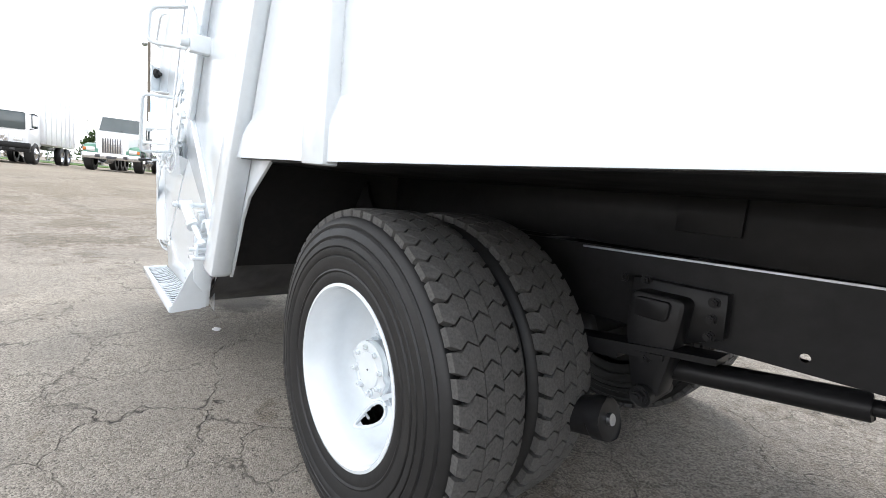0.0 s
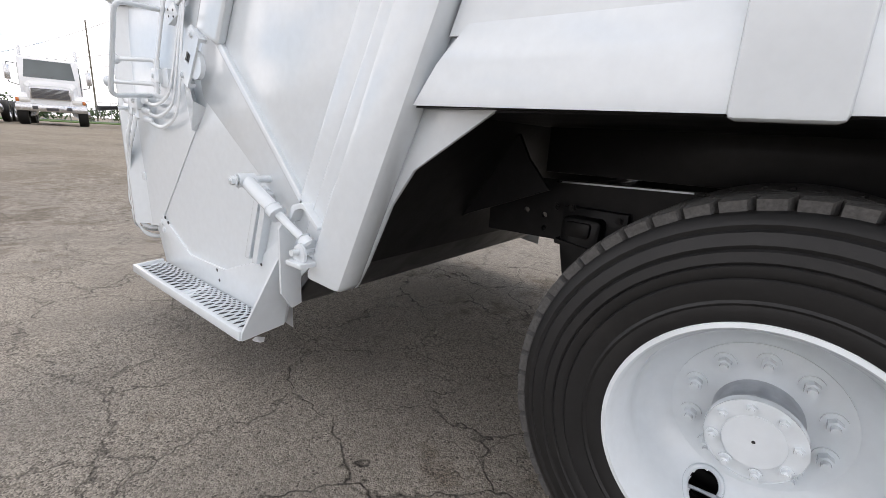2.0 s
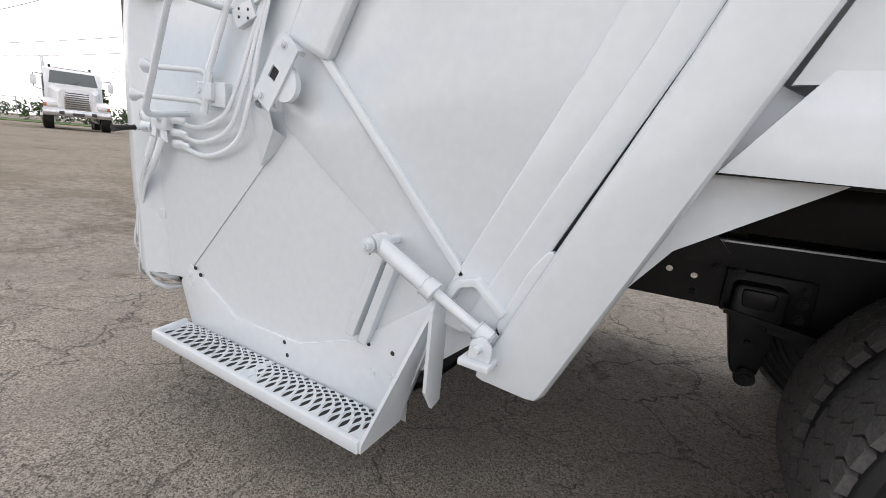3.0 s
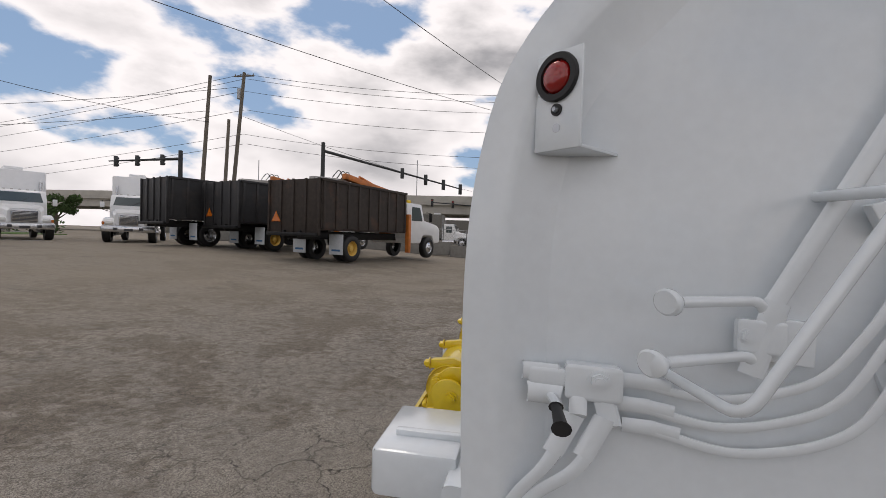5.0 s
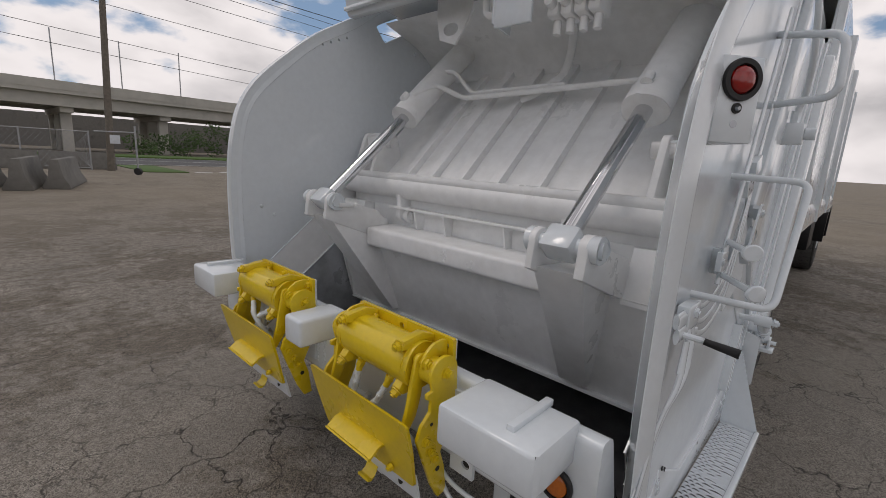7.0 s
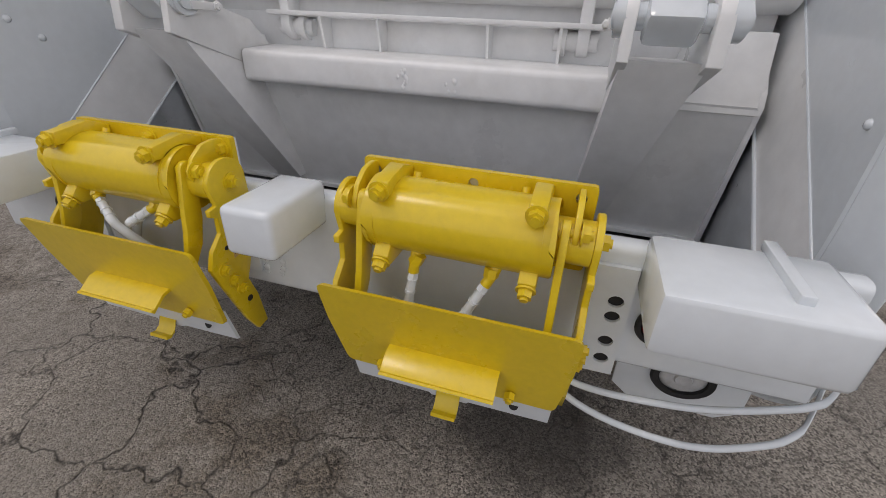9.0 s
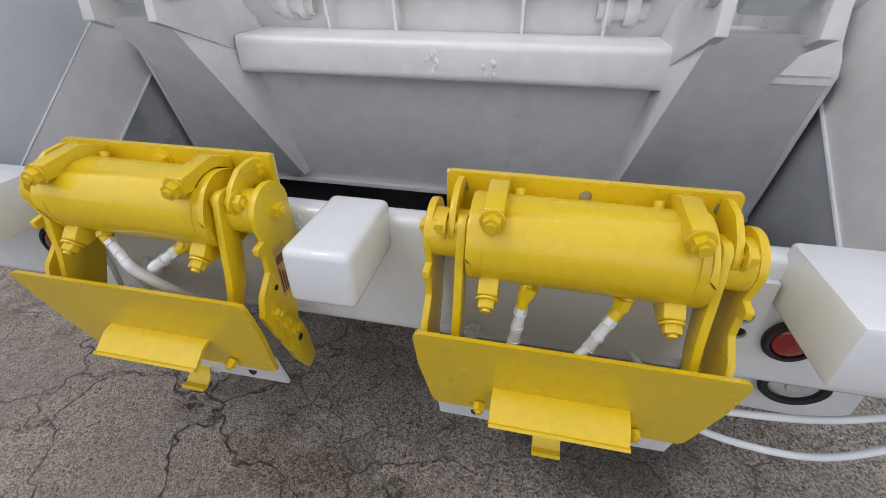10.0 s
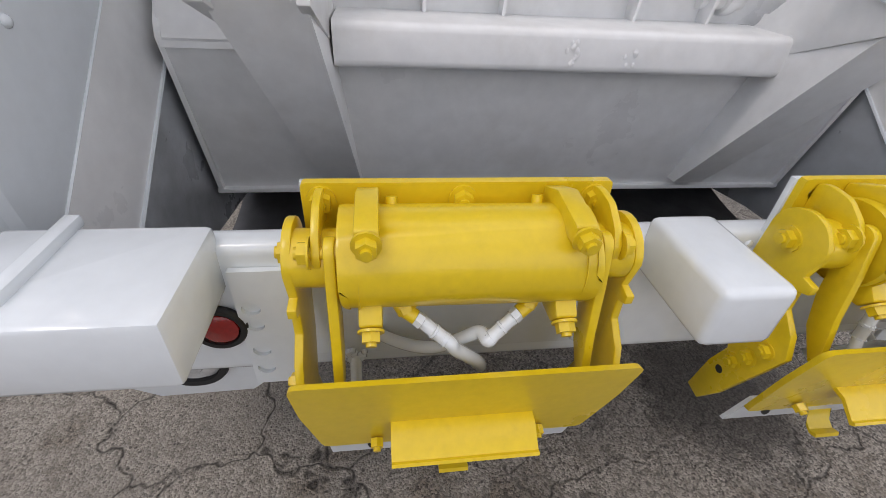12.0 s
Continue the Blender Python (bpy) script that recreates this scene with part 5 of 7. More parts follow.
            ra = [[bm.verts.new((q.x, y + dy, q.z + dz)) for dy, dz in ((-0.04, 0), (0.04, 0), (0.04, 0.018), (-0.04, 0.018))] for q in pts]
            for a, b in zip(ra, ra[1:]):
                for j in range(4):
                    bm.faces.new((a[j], a[(j + 1) % 4], b[(j + 1) % 4], b[j]))
            bm.faces.new(ra[0])
            bm.faces.new(ra[-1])
            part("leaf_spring", bm, BLACK, truck)
    # driveshaft, axle, brake pot, air tank
    SETTING["zone"] = "wheel"
    bm = B()
    rod(bm, (0.0, -0.98, 0.515), (0.0, 0.92, 0.515), 0.075, 20)
    lathe(bm, [(0.0, -0.19), (0.13, -0.15), (0.2, -0.05), (0.2, 0.05), (0.13, 0.15), (0.0, 0.19)], (0, CY, 0.515), "y", 24)
    part("rear_axle", bm, BLACK, truck)
    SETTING["zone"] = "chassis"
    bm = B()
    rod(bm, (0.58, -0.36, 0.60), (1.065, -0.36, 0.675), 0.036, 18, bev=0.004)
    rod(bm, (1.065, -0.36, 0.675), (1.13, -0.36, 0.685), 0.02, 14)
    rod(bm, (1.13, -0.36, 0.685), (2.4, -0.36, 0.80), 0.04, 18, bev=0.004)
    part("torque_tube", bm, BLACK, truck)
    SETTING["zone"] = "shell"
    bm = B()
    rod(bm, (0.40, -0.66, 0.47), (0.53, -0.66, 0.505), 0.06, 20, bev=0.01)
    rod(bm, (0.53, -0.66, 0.505), (0.57, -0.66, 0.515), 0.065, 20, bev=0.006)
    part("brake_chamber", bm, BLACK, truck)
    bm = B()
    rod(bm, (0.568, -0.66, 0.515), (0.58, -0.66, 0.518), 0.018, 14)
    part("chamber_port", bm, STEEL, truck)


body()
SETTING["zone"] = ""


def litter():
    bm = B()
    random.seed(12)
    bmesh.ops.create_icosphere(bm, subdivisions=2, radius=0.04)
    for v in bm.verts:
        v.co = Vector((v.co.x * random.uniform(0.7, 1.2), v.co.y * random.uniform(0.5, 0.9), max(0.0, v.co.z) * random.uniform(0.15, 0.5))) + Vector((-2.09, -1.00, 0.001))
    tagged(part("litter", bm, WHITE_IN), "small crumpled pale scrap lying on the asphalt", "litter")


litter()


def wheel_tyre(cx, yo, s, cz, R, w):
    bm = B()
    half = [(0.292, 0.000), (0.300, -0.004), (0.322, -0.014), (0.338, -0.012), (0.344, -0.017), (0.350, -0.014), (0.372, -0.021), (0.390, -0.022), (0.394, -0.017), (0.402, -0.023), (0.418, -0.0235), (0.421, -0.019), (0.426, -0.0235), (0.446, -0.021), (0.450, -0.015), (0.458, -0.019), (0.482, -0.013), (0.487, -0.006), (0.496, -0.009), (0.514, 0.0), (0.518, 0.007), (R - 0.022, 0.014)]
    pts = [(r, h) for r, h in half] + [(R - 0.026, 0.034), (R - 0.026, w / 2)]
    full = pts + [(r, w - h) for r, h in reversed(pts[:-1])]
    lathe(bm, [(r, -s * h) for r, h in full], (cx, yo, cz), "y", 72)
    for v in bm.verts:
        if v.co.z < 0.0:
            v.co.z = 0.0
    return bm


def tread_blocks(cx, yo, s, cz, R, w, n=54):
    """Three rows of zigzag lugs: wide notches at the shoulders, narrow sipes between the rows."""
    bm = B()
    lo = R - 0.028
    st = 2 * math.pi / n

    def lug(poly, a0):
        top, bot = [], []
        for u, v in poly:
            a = a0 + u * st
            d = min(v, w - v)
            for lst, r in ((top, R + 0.006 - max(0.0, 0.045 - d) * 0.22), (bot, lo)):
                lst.append(bm.verts.new((cx + r * math.cos(a), yo - s * v, max(0.0, cz + r * math.sin(a)))))
        bm.faces.new(top)
        for k in range(len(top)):
            j = (k + 1) % len(top)
            bm.faces.new((top[k], top[j], bot[j], bot[k]))

    def side(flip, shift):
        f = (lambda v: w - v) if flip else (lambda v: v)
        for k in range(n):
            a = (k + shift) * st
            lug([(0.22, f(0.012)), (0.98, f(0.012)), (0.86, f(0.040)), (1.20, f(0.066)), (0.92, f(0.100)), (0.0, f(0.100)), (0.30, f(0.066)), (0.0, f(0.040))], a)

    side(False, 0.0)
    side(True, 0.5)
    for k in range(n):
        lug([(0.10, 0.1035), (0.98, 0.1035), (1.30, w / 2), (0.98, w - 0.1035), (0.10, w - 0.1035), (0.42, w / 2)], k * st)
    return bm


def rim_parts(wh, cx, yo, s, cz, dish):
    """dish True: the deep outer face of a dual; False: the far face."""
    bm = B()
    prof = [(0.300, 0.012), (0.305, 0.002), (0.302, -0.008), (0.292, -0.010), (0.284, 0.004), (0.281, 0.030), (0.268, 0.050), (0.262, 0.110), (0.259, 0.135), (0.255, 0.150), (0.249, 0.164), (0.243, 0.175), (0.235, 0.185), (0.226, 0.193), (0.216, 0.202), (0.206, 0.209), (0.195, 0.216), (0.185, 0.219)]
    lathe(bm, [(r, -s * h) for r, h in prof], (cx, yo, cz), "y", 128)
    # hand hole through the cone of the rim
    cut = []
    for f in bm.faces:
        c = f.calc_center_median()
        dx, dz = c.x - cx, c.z - cz
        r = math.hypot(dx, dz)
        a = (math.degrees(math.atan2(dz, dx)) + 108 + 180) % 360 - 180
        if r < 0.262 and (a / 9.0) ** 2 + ((r - 0.229) / 0.03) ** 2 < 1:
            cut.append(f)
    bmesh.ops.delete(bm, geom=cut, context="FACES")
    rim = part("rim", bm, WHITE, wh, "white painted steel rim")
    # rolled edge of the hand hole
    bm = B()
    loop = []
    for k in range(33):
        t = 2 * math.pi * k / 32
        a, r = radians(-108 + 10.2 * math.cos(t)), 0.229 + 0.033 * math.sin(t)
        h = 0.0
        for (r0, h0), (r1, h1) in zip(prof[7:], prof[8:]):
            if r1 <= r <= r0:
                h = h0 + (h1 - h0) * (r0 - r) / max(1e-6, r0 - r1)
        loop.append((cx + r * math.cos(a), yo - s * (h - 0.002), cz + r * math.sin(a)))
    sweep(bm, loop, 0.0075, 8)
    part("hand_hole_edge", bm, WHITE, rim)
    bm = B()
    ring = circle_pts(cx, cz, 0.186, 48)
    y = yo - s * 0.222
    prism(bm, ring, "y", min(y, y + s * 0.008), max(y, y + s * 0.008))
    part("disc", bm, WHITE, wh)
    bm = B()
    rod(bm, (cx, y - s * 0.012, cz), (cx, y - s * 0.03, cz), 0.19, 32)
    part("brake_drum", bm, RUBBER_AND_SHADE, wh)


def lugs(wh, cx, y, s, cz, n=10, r=0.143, size=0.0165):
    for k in range(n):
        a = 2 * math.pi * (k + 0.5) / n + 0.02
        bm = B()
        p = Vector((cx + r * math.cos(a), y, cz + r * math.sin(a)))
        w = Vector((0, s, 0))
        rod(bm, p, p + w * 0.006, size * 1.55, 18)
        rod(bm, p + w * 0.004, p + w * 0.028, size, 6)
        rod(bm, p + w * 0.026, p + w * 0.045, size * 0.6, 10)
        part("lug_nut", bm, WHITE, wh)


def rear_wheels():
    SETTING["zone"] = "wheel"
    for s, yo in ((-1, -1.215), (1, 1.155)):
        w, cz, R = 0.27, 0.525, 0.543
        wh = part("wheel", wheel_tyre(0, yo, s, cz, R, w), RUBBER, truck, "black tyre on white dished dual rim")
        part("tread", tread_blocks(0, yo, s, cz, R, w), TREAD, wh)
        rim_parts(wh, 0, yo, s, cz, True)
        yd = yo - s * 0.214
        lugs(wh, 0, yd, s, cz)
        bm = B()
        rod(bm, (0, yd, cz), (0, yd + s * 0.105, cz), 0.094, 40)
        part("hub", bm, STEEL, wh, "bare steel hub barrel")
        bm = B()
        rod(bm, (0, yd + s * 0.10, cz), (0, yd + s * 0.118, cz), 0.098, 40, bev=0.006)
        rod(bm, (0, yd + s * 0.118, cz), (0, yd + s * 0.124, cz), 0.062, 32, bev=0.003)
        hc = part("hub_cap", bm, WHITE, wh)
        for k in range(8):
            a = 2 * math.pi * (k + 0.28) / 8
            bm = B()
            bolt(bm, (0.079 * math.cos(a), yd + s * 0.118, cz + 0.079 * math.sin(a)), (0, s, 0), 0.0105, 0.014)
            part("hub_nut", bm, WHITE, wh)
        bm = B()
        rod(bm, (0, yd + s * 0.1235, cz), (0, yd + s * 0.125, cz), 0.004, 8)
        part("centre_mark", bm, RUBBER_AND_SHADE, wh)
        # valve stem across the hand hole
        bm = B()
        rod(bm, (-0.125, yd + s * 0.04, cz - 0.235), (-0.03, yd + s * 0.085, cz - 0.20), 0.005, 8)
        part("valve_stem", bm, STEEL, wh)
        # inner dual
        yi = yo - s * 0.335
        w2 = part("inner_wheel", wheel_tyre(0, yi, s, cz, R, w), RUBBER, truck)
        part("tread", tread_blocks(0, yi, s, cz, R, w), TREAD, w2)
        bm = B()
        rod(bm, (0, yi - s * 0.05, cz), (0, yi - s * 0.22, cz), 0.28, 40)
        part("rim", bm, BLACK, w2)
    # front wheels and cab, seen past the tailgate
    for s, yo in ((-1, -1.20), (1, 1.14)):
        wh = part("front_wheel", wheel_tyre(5.9, yo, s, 0.525, 0.53, 0.27), RUBBER, truck)
        part("tread", tread_blocks(5.9, yo, s, 0.525, 0.53, 0.27, 40), TREAD, wh)
        bm = B()
        lathe(bm, [(0.300, 0.0), (0.285, s * -0.02), (0.26, s * -0.06), (0.14, s * -0.03), (0.12, s * 0.02), (0.0, s * 0.03)], (5.9, yo, 0.525), "y", 40)
        part("rim", bm, WHITE, wh)
    SETTING["zone"] = ""
    bm = B()
    box(bm, (5.35, CY - 1.15, 0.85), (6.9, CY + 1.15, 2.75), 0.06)
    part("cab", bm, WHITE, truck)
    bm = B()
    prism(bm, [(5.35, 0.55), (5.35, 1.0), (5.45, 1.12), (6.4, 1.12), (6.5, 0.9), (6.5, 0.55), (6.44, 0.55), (6.40, 0.85), (6.25, 1.03), (5.6, 1.03), (5.42, 0.85), (5.42, 0.55)], "y", CY - 1.2, CY - 0.8, bev=0.01)
    part("mudguard", bm, BLACK, truck)
    bm = B()
    prism(bm, [(5.7, 1.6), (6.6, 1.6), (6.6, 2.45), (5.7, 2.45)], "y", CY - 1.158, CY - 1.148, bev=0.003)
    part("cab_window", bm, RUBBER_AND_SHADE, truck)
    bm = B()
    box(bm, (3.9, CY - 1.10, 0.55), (4.7, CY - 0.6, 0.95), 0.02)
    part("battery_box", bm, BLACK, truck)


rear_wheels()

# ---- cart lifters on the sill ----


def cart_lifter(yc, bolted):
    th = thing("cart_lifter", (-2.95, yc, 0.60), "yellow hydraulic cart lifter bolted to the hopper sill", "cart lifter", "cart lifters on the hopper sill")
    P = lambda x, dy, z: (x, yc + dy, z)
    # mounting plate on a white backing plate
    bm = B()
    hol = [circle_pts(yc + d, 0.945, 0.0115, 12) for d in (-0.222, 0.0, 0.222)]
    prism(bm, rounded([(yc - 0.252, 0.972), (yc + 0.252, 0.972), (yc + 0.252, 0.79), (yc - 0.252, 0.79)], 0.008, 2), "x", -2.972, -2.958, holes=hol if not bolted else [])
    mp = part("mounting_plate", bm, YELLOW, th)
    part("backing_plate", box(B(), P(-2.957, -0.245, 0.70), P(-2.945, 0.256, 0.966), 0.002), WHITE, th, "white steel backing plate")
    if bolted:
        for d in (-0.222, 0.0, 0.222):
            part("plate_bolt", bolt(B(), P(-2.972, d, 0.945), (-1, 0, 0), 0.017, 0.015), YELLOW, mp)
    # rotary actuator
    ax = (-3.035, 0.888)
    bm = B()
    rod(bm, P(ax[0], -0.185, ax[1]), P(ax[0], 0.185, ax[1]), 0.074, 40, bev=0.006)
    ac = part("actuator", bm, YELLOW, th)
    for d in (-0.165, 0.165):
        bm = B()
        rod(bm, P(ax[0], d - 0.0015, ax[1]), P(ax[0], d + 0.0015, ax[1]), 0.0752, 40)
        part("weld_ring", bm, YELLOW, ac)
    for s in (-1, 1):
        bm = B()
        rod(bm, P(ax[0], s * 0.185, ax[1]), P(ax[0], s * 0.257, ax[1]), 0.042, 28, bev=0.003)
        part("shaft_end", bm, YELLOW, ac)
        # top strap that clamps the actuator
        bm = B()
        q = [(-2.972, 0.935), (-2.972, 0.966), (-3.02, 0.985), (-3.098, 0.975), (-3.103, 0.945), (-3.06, 0.945)]
        prism(bm, q, "y", yc + s * 0.150 - 0.0165, yc + s * 0.150 + 0.0165, bev=0.003)
        part("top_strap", bm, YELLOW, th)
        part("strap_nut", bolt(B(), P(-3.102, s * 0.150, 0.958), (-1, 0, -0.1), 0.0155, 0.014), YELLOW, ac)
        # lower lug
        bm = B()
        prism(bm, [(-3.02, 0.83), (-3.09, 0.85), (-3.112, 0.825), (-3.095, 0.80), (-3.03, 0.80)], "y", yc + s * 0.150 - 0.0175, yc + s * 0.150 + 0.0175, bev=0.004)
        part("lower_lug", bm, YELLOW, th)
        part("lug_nut", bolt(B(), P(-3.106, s * 0.150, 0.812), (-0.8, 0, -0.5), 0.015, 0.014), YELLOW, ac)
        part("port_plug", rod(B(), P(-3.0, s * 0.115, 0.948), P(-2.994, s * 0.115, 0.962), 0.009, 12), YELLOW, ac)
        # hooked ear from the plate to the link pivot
        bm = B()
        ear = [(-2.972, 0.966), (-2.992, 0.972), (-3.03, 0.968), (-3.062, 0.945), (-3.078, 0.915), (-3.072, 0.89), (-3.052, 0.888), (-3.04, 0.905), (-3.0, 0.925), (-2.972, 0.91)]
        prism(bm, rounded(ear, 0.008, 2), "y", yc + s * 0.222 - 0.006, yc + s * 0.222 + 0.006, bev=0.002)
        part("ear_plate", bm, YELLOW, th)
        # curved link
        bm = B()
        link = circle_pts(-3.064, 0.920, 0.02, 8, 20, 160) + [(-3.096, 0.86), (-3.108, 0.78), (-3.128, 0.70), (-3.112, 0.685), (-3.075, 0.74), (-3.058, 0.80), (-3.050, 0.87)]
        prism(bm, link, "y", yc + s * 0.203 - 0.008, yc + s * 0.203 + 0.008, bev=0.003)
        lk = part("link_arm", bm, YELLOW, th)
        bm = B()
        rod(bm, P(-3.064, s * 0.19, 0.918), P(-3.064, s * 0.245, 0.918), 0.009, 12)
        bolt(bm, P(-3.064, s * 0.23, 0.918), (0, s, 0), 0.0165, 0.014)
        bolt(bm, P(-3.064, s * 0.195, 0.918), (0, -s, 0), 0.0125, 0.01)
        part("link_pin", bm, YELLOW, lk)
        # outer swing arm: disc on the shaft, notched neck, foot bolted to the face plate
        bm = B()
        arm = circle_pts(-3.022, 0.884, 0.056, 14, -5, 175) + [(-3.066, 0.842), (-3.088, 0.838), (-3.088, 0.822), (-3.07, 0.815), (-3.072, 0.775), (-3.105, 0.742), (-3.12, 0.70), (-3.095, 0.63), (-3.052, 0.515), (-3.02, 0.455), (-2.985, 0.46), (-3.0, 0.56), (-3.02, 0.62), (-2.985, 0.70), (-2.975, 0.76), (-2.962, 0.80)]
        prism(bm, arm, "y", yc + s * 0.264 - 0.007, yc + s * 0.264 + 0.007, bev=0.002)
        am = part("swing_arm", bm, YELLOW, th)
        part("arm_bolt", bolt(B(), P(-3.012, s * 0.271, 0.882), (0, s, 0), 0.017, 0.014), YELLOW, am)
        for x, z in ((-3.085, 0.685), (-3.066, 0.645), (-3.046, 0.61)):
            part("arm_bolt", bolt(B(), P(x, s * 0.271, z), (0, s, 0), 0.0135, 0.012), YELLOW, am)
        # holes of the arm: black discs on its face for their shade
        bm = B()
        rod(bm, P(-3.03, s * 0.2705, 0.565), P(-3.03, s * 0.272, 0.565), 0.009, 12)
        part("arm_hole_shade", bm, RUBBER_AND_SHADE, am)
        part("arm_hole_shade", rod(B(), P(-3.066, s * 0.2705, 0.735), P(-3.066, s * 0.272, 0.735), 0.006, 10), RUBBER_AND_SHADE, am)
        if s > 0 or not bolted:
            continue
        # maker's plate on one arm, unreadable print as bars
        bm = B()
        sgn = s
        box(bm, P(-3.050, sgn * 0.2705, 0.70), P(-3.014, sgn * 0.2725, 0.815), 0.001)
        lb = part("rating_plate", bm, LABEL_STEEL, am)
        bm = B()
        box(bm, P(-3.049, sgn * 0.272, 0.776), P(-3.026, sgn * 0.2733, 0.794), 0.0)
        for k in range(3):
            box(bm, P(-3.048 + 0.0075 * k, sgn * 0.272, 0.708), P(-3.044 + 0.0075 * k, sgn * 0.2733, 0.766 - 0.008 * k), 0.0)
        part("plate_print", bm, DECAL_RED, lb)
    # face plate: leans in towards its foot, lower corners cut
    def face(u, v, off=0.0):
        # u across, v down the plate
        x = -3.166 + v * 0.25 + off
        return (x, yc + u, 0.772 - v - off * 0.25)
    bm = B()
    out = rounded([(-0.270, 0.0), (0.270, 0.0), (0.268, 0.10), (0.248, 0.245), (-0.248, 0.245), (-0.268, 0.10)], 0.016, 3)
    va = [bm.verts.new(face(u, v)) for u, v in out]
    vb = [bm.verts.new(face(u, v, 0.011)) for u, v in out]
    bm.faces.new(va)
    bm.faces.new(list(reversed(vb)))
    for k in range(len(out)):
        j = (k + 1) % len(out)
        bm.faces.new((va[k], va[j], vb[j], vb[k]))
    fp = part("face_plate", bm, YELLOW, th)
    # wear strip of white steel behind the foot
    bm = B()
    out = [(-0.246, 0.205), (0.246, 0.205), (0.242, 0.316), (0.05, 0.320), (0.045, 0.328), (-0.045, 0.328), (-0.05, 0.320), (-0.242, 0.316)]
    va = [bm.verts.new(face(u, v, 0.013)) for u, v in out]
    vb = [bm.verts.new(face(u, v, 0.022)) for u, v in out]
    bm.faces.new(va)
    bm.faces.new(list(reversed(vb)))
    for k in range(len(out)):
        j = (k + 1) % len(out)
        bm.faces.new((va[k], va[j], vb[j], vb[k]))
    ws = part("wear_strip", bm, WHITE, th, "white steel wear strip")
    # holes of the strip: black discs on its face for their shade
    for u in (-0.16, 0.16):
        bm = B()
        a, b = Vector(face(u, 0.280, 0.0120)), Vector(face(u, 0.280, 0.0135))
        rod(bm, a, b, 0.011, 14)
        part("strip_hole_shade", bm, RUBBER_AND_SHADE, ws)
    for u in (-0.15, 0.15):
        bm = B()
        a = Vector(face(u, 0.215))
        bolt(bm, a, (-0.95, 0, -0.3), 0.0125, 0.014, False)
        part("face_bolt", bm, YELLOW, fp)
    # catch lip: a folded angle
    bm = B()
    prof = [(-3.118, 0.668), (-3.142, 0.664), (-3.172, 0.640), (-3.177, 0.642), (-3.180, 0.637), (-3.173, 0.630), (-3.140, 0.656), (-3.112, 0.660)]
    prism(bm, [(x - 0.008, z - 0.040) for x, z in prof], "y", yc - 0.125, yc + 0.125)
    part("catch_lip", bm, YELLOW, fp)
    # bottom tab, rolled
    bm = B()
    c = Vector(face(0, 0.330, 0.0))
    pts = [(c.x + 0.016, c.z + 0.05), (c.x + 0.006, c.z + 0.02), (c.x - 0.004, c.z - 0.002), (c.x - 0.018, c.z - 0.011), (c.x - 0.032, c.z - 0.006)]
    prism(bm, pts + [(x - 0.003, z - 0.008) for x, z in reversed(pts)], "y", yc - 0.03, yc + 0.03)
    part("bottom_tab", bm, YELLOW, fp)
    # feed elbows and hoses
    for s in (-1, 1):
        bm = B()
        ey = 0.106 if bolted else 0.085
        e0 = Vector(P(-3.075, s * ey, 0.825))
        if bolted:
            e1 = e0 + Vector((-0.010, -s * 0.024, -0.012))
        elif s > 0:
            e1 = e0 + Vector((-0.006, 0.004, -0.04))
        else:
            e1 = e0 + Vector((-0.008, 0.018, -0.036))
        sweep(bm, bent([Vector(P(-3.055, s * (ey + 0.005), 0.845)), e0, e1], 0.010), 0.0115, 12)
        rod(bm, e0 - Vector((0, s * 0.008, 0.0)), e0 + (e1 - e0) * 0.5, 0.0155, 6)
        part("elbow", bm, YELLOW, th)
        bm = B()
        d = (e1 - e0).normalized()
        if bolted:
            d = (d + Vector((0, 0, -0.12))).normalized()
        k = 0.75 if bolted else 0.9
        rod(bm, e1, e1 + d * 0.016 * k, 0.0118, 6)
        rod(bm, e1 + d * 0.016 * k, e1 + d * 0.045 * k, 0.0105, 14, bev=0.002)
        rod(bm, e1 + d * 0.045 * k, e1 + d * 0.05 * k, 0.0122, 14)
        rod(bm, e1 + d * 0.05 * k, e1 + d * 0.078 * k, 0.0108, 14, bev=0.002)
        fit = part("hose_fitting", bm, WHITE, th, "crimped hose fitting")
        bm = B()
        h = e1 + d * 0.07 * k
        if bolted and s > 0:
            pts = [h, h + d * 0.015, P(-3.104, 0.018, 0.760), P(-3.09, -0.022, 0.715), P(-3.05, -0.046, 0.65), P(-2.99, -0.055, 0.58)]
        elif bolted:
            pts = [h, h + d * 0.012, P(-3.085, -0.022, 0.775), P(-3.07, 0.010, 0.742), P(-3.05, 0.05, 0.705), P(-3.02, 0.10, 0.685), P(-2.975, 0.165, 0.675)]
        elif s > 0:
            pts = [h, h + d * 0.05, P(-3.02, 0.03, 0.60), P(-2.985, -0.02, 0.55), P(-2.955, -0.10, 0.52)]
        else:
            pts = [h, h + d * 0.05, P(-3.03, -0.115, 0.61), P(-2.99, -0.10, 0.55), P(-2.955, -0.05, 0.50)]
        sweep(bm, smooth_path(pts, 8), 0.0112 if bolted else 0.0095, 12)
        part("hose", bm, WHITE, th, "hose painted over white")
    return th


for plan_y, true_y, bolted in ((-0.462, -0.446, False), (0.408, 0.377, True)):
    SETTING.update(zone="lifter", plan_y=plan_y, true_y=true_y)
    cart_lifter(plan_y, bolted)
SETTING["zone"] = "shell"
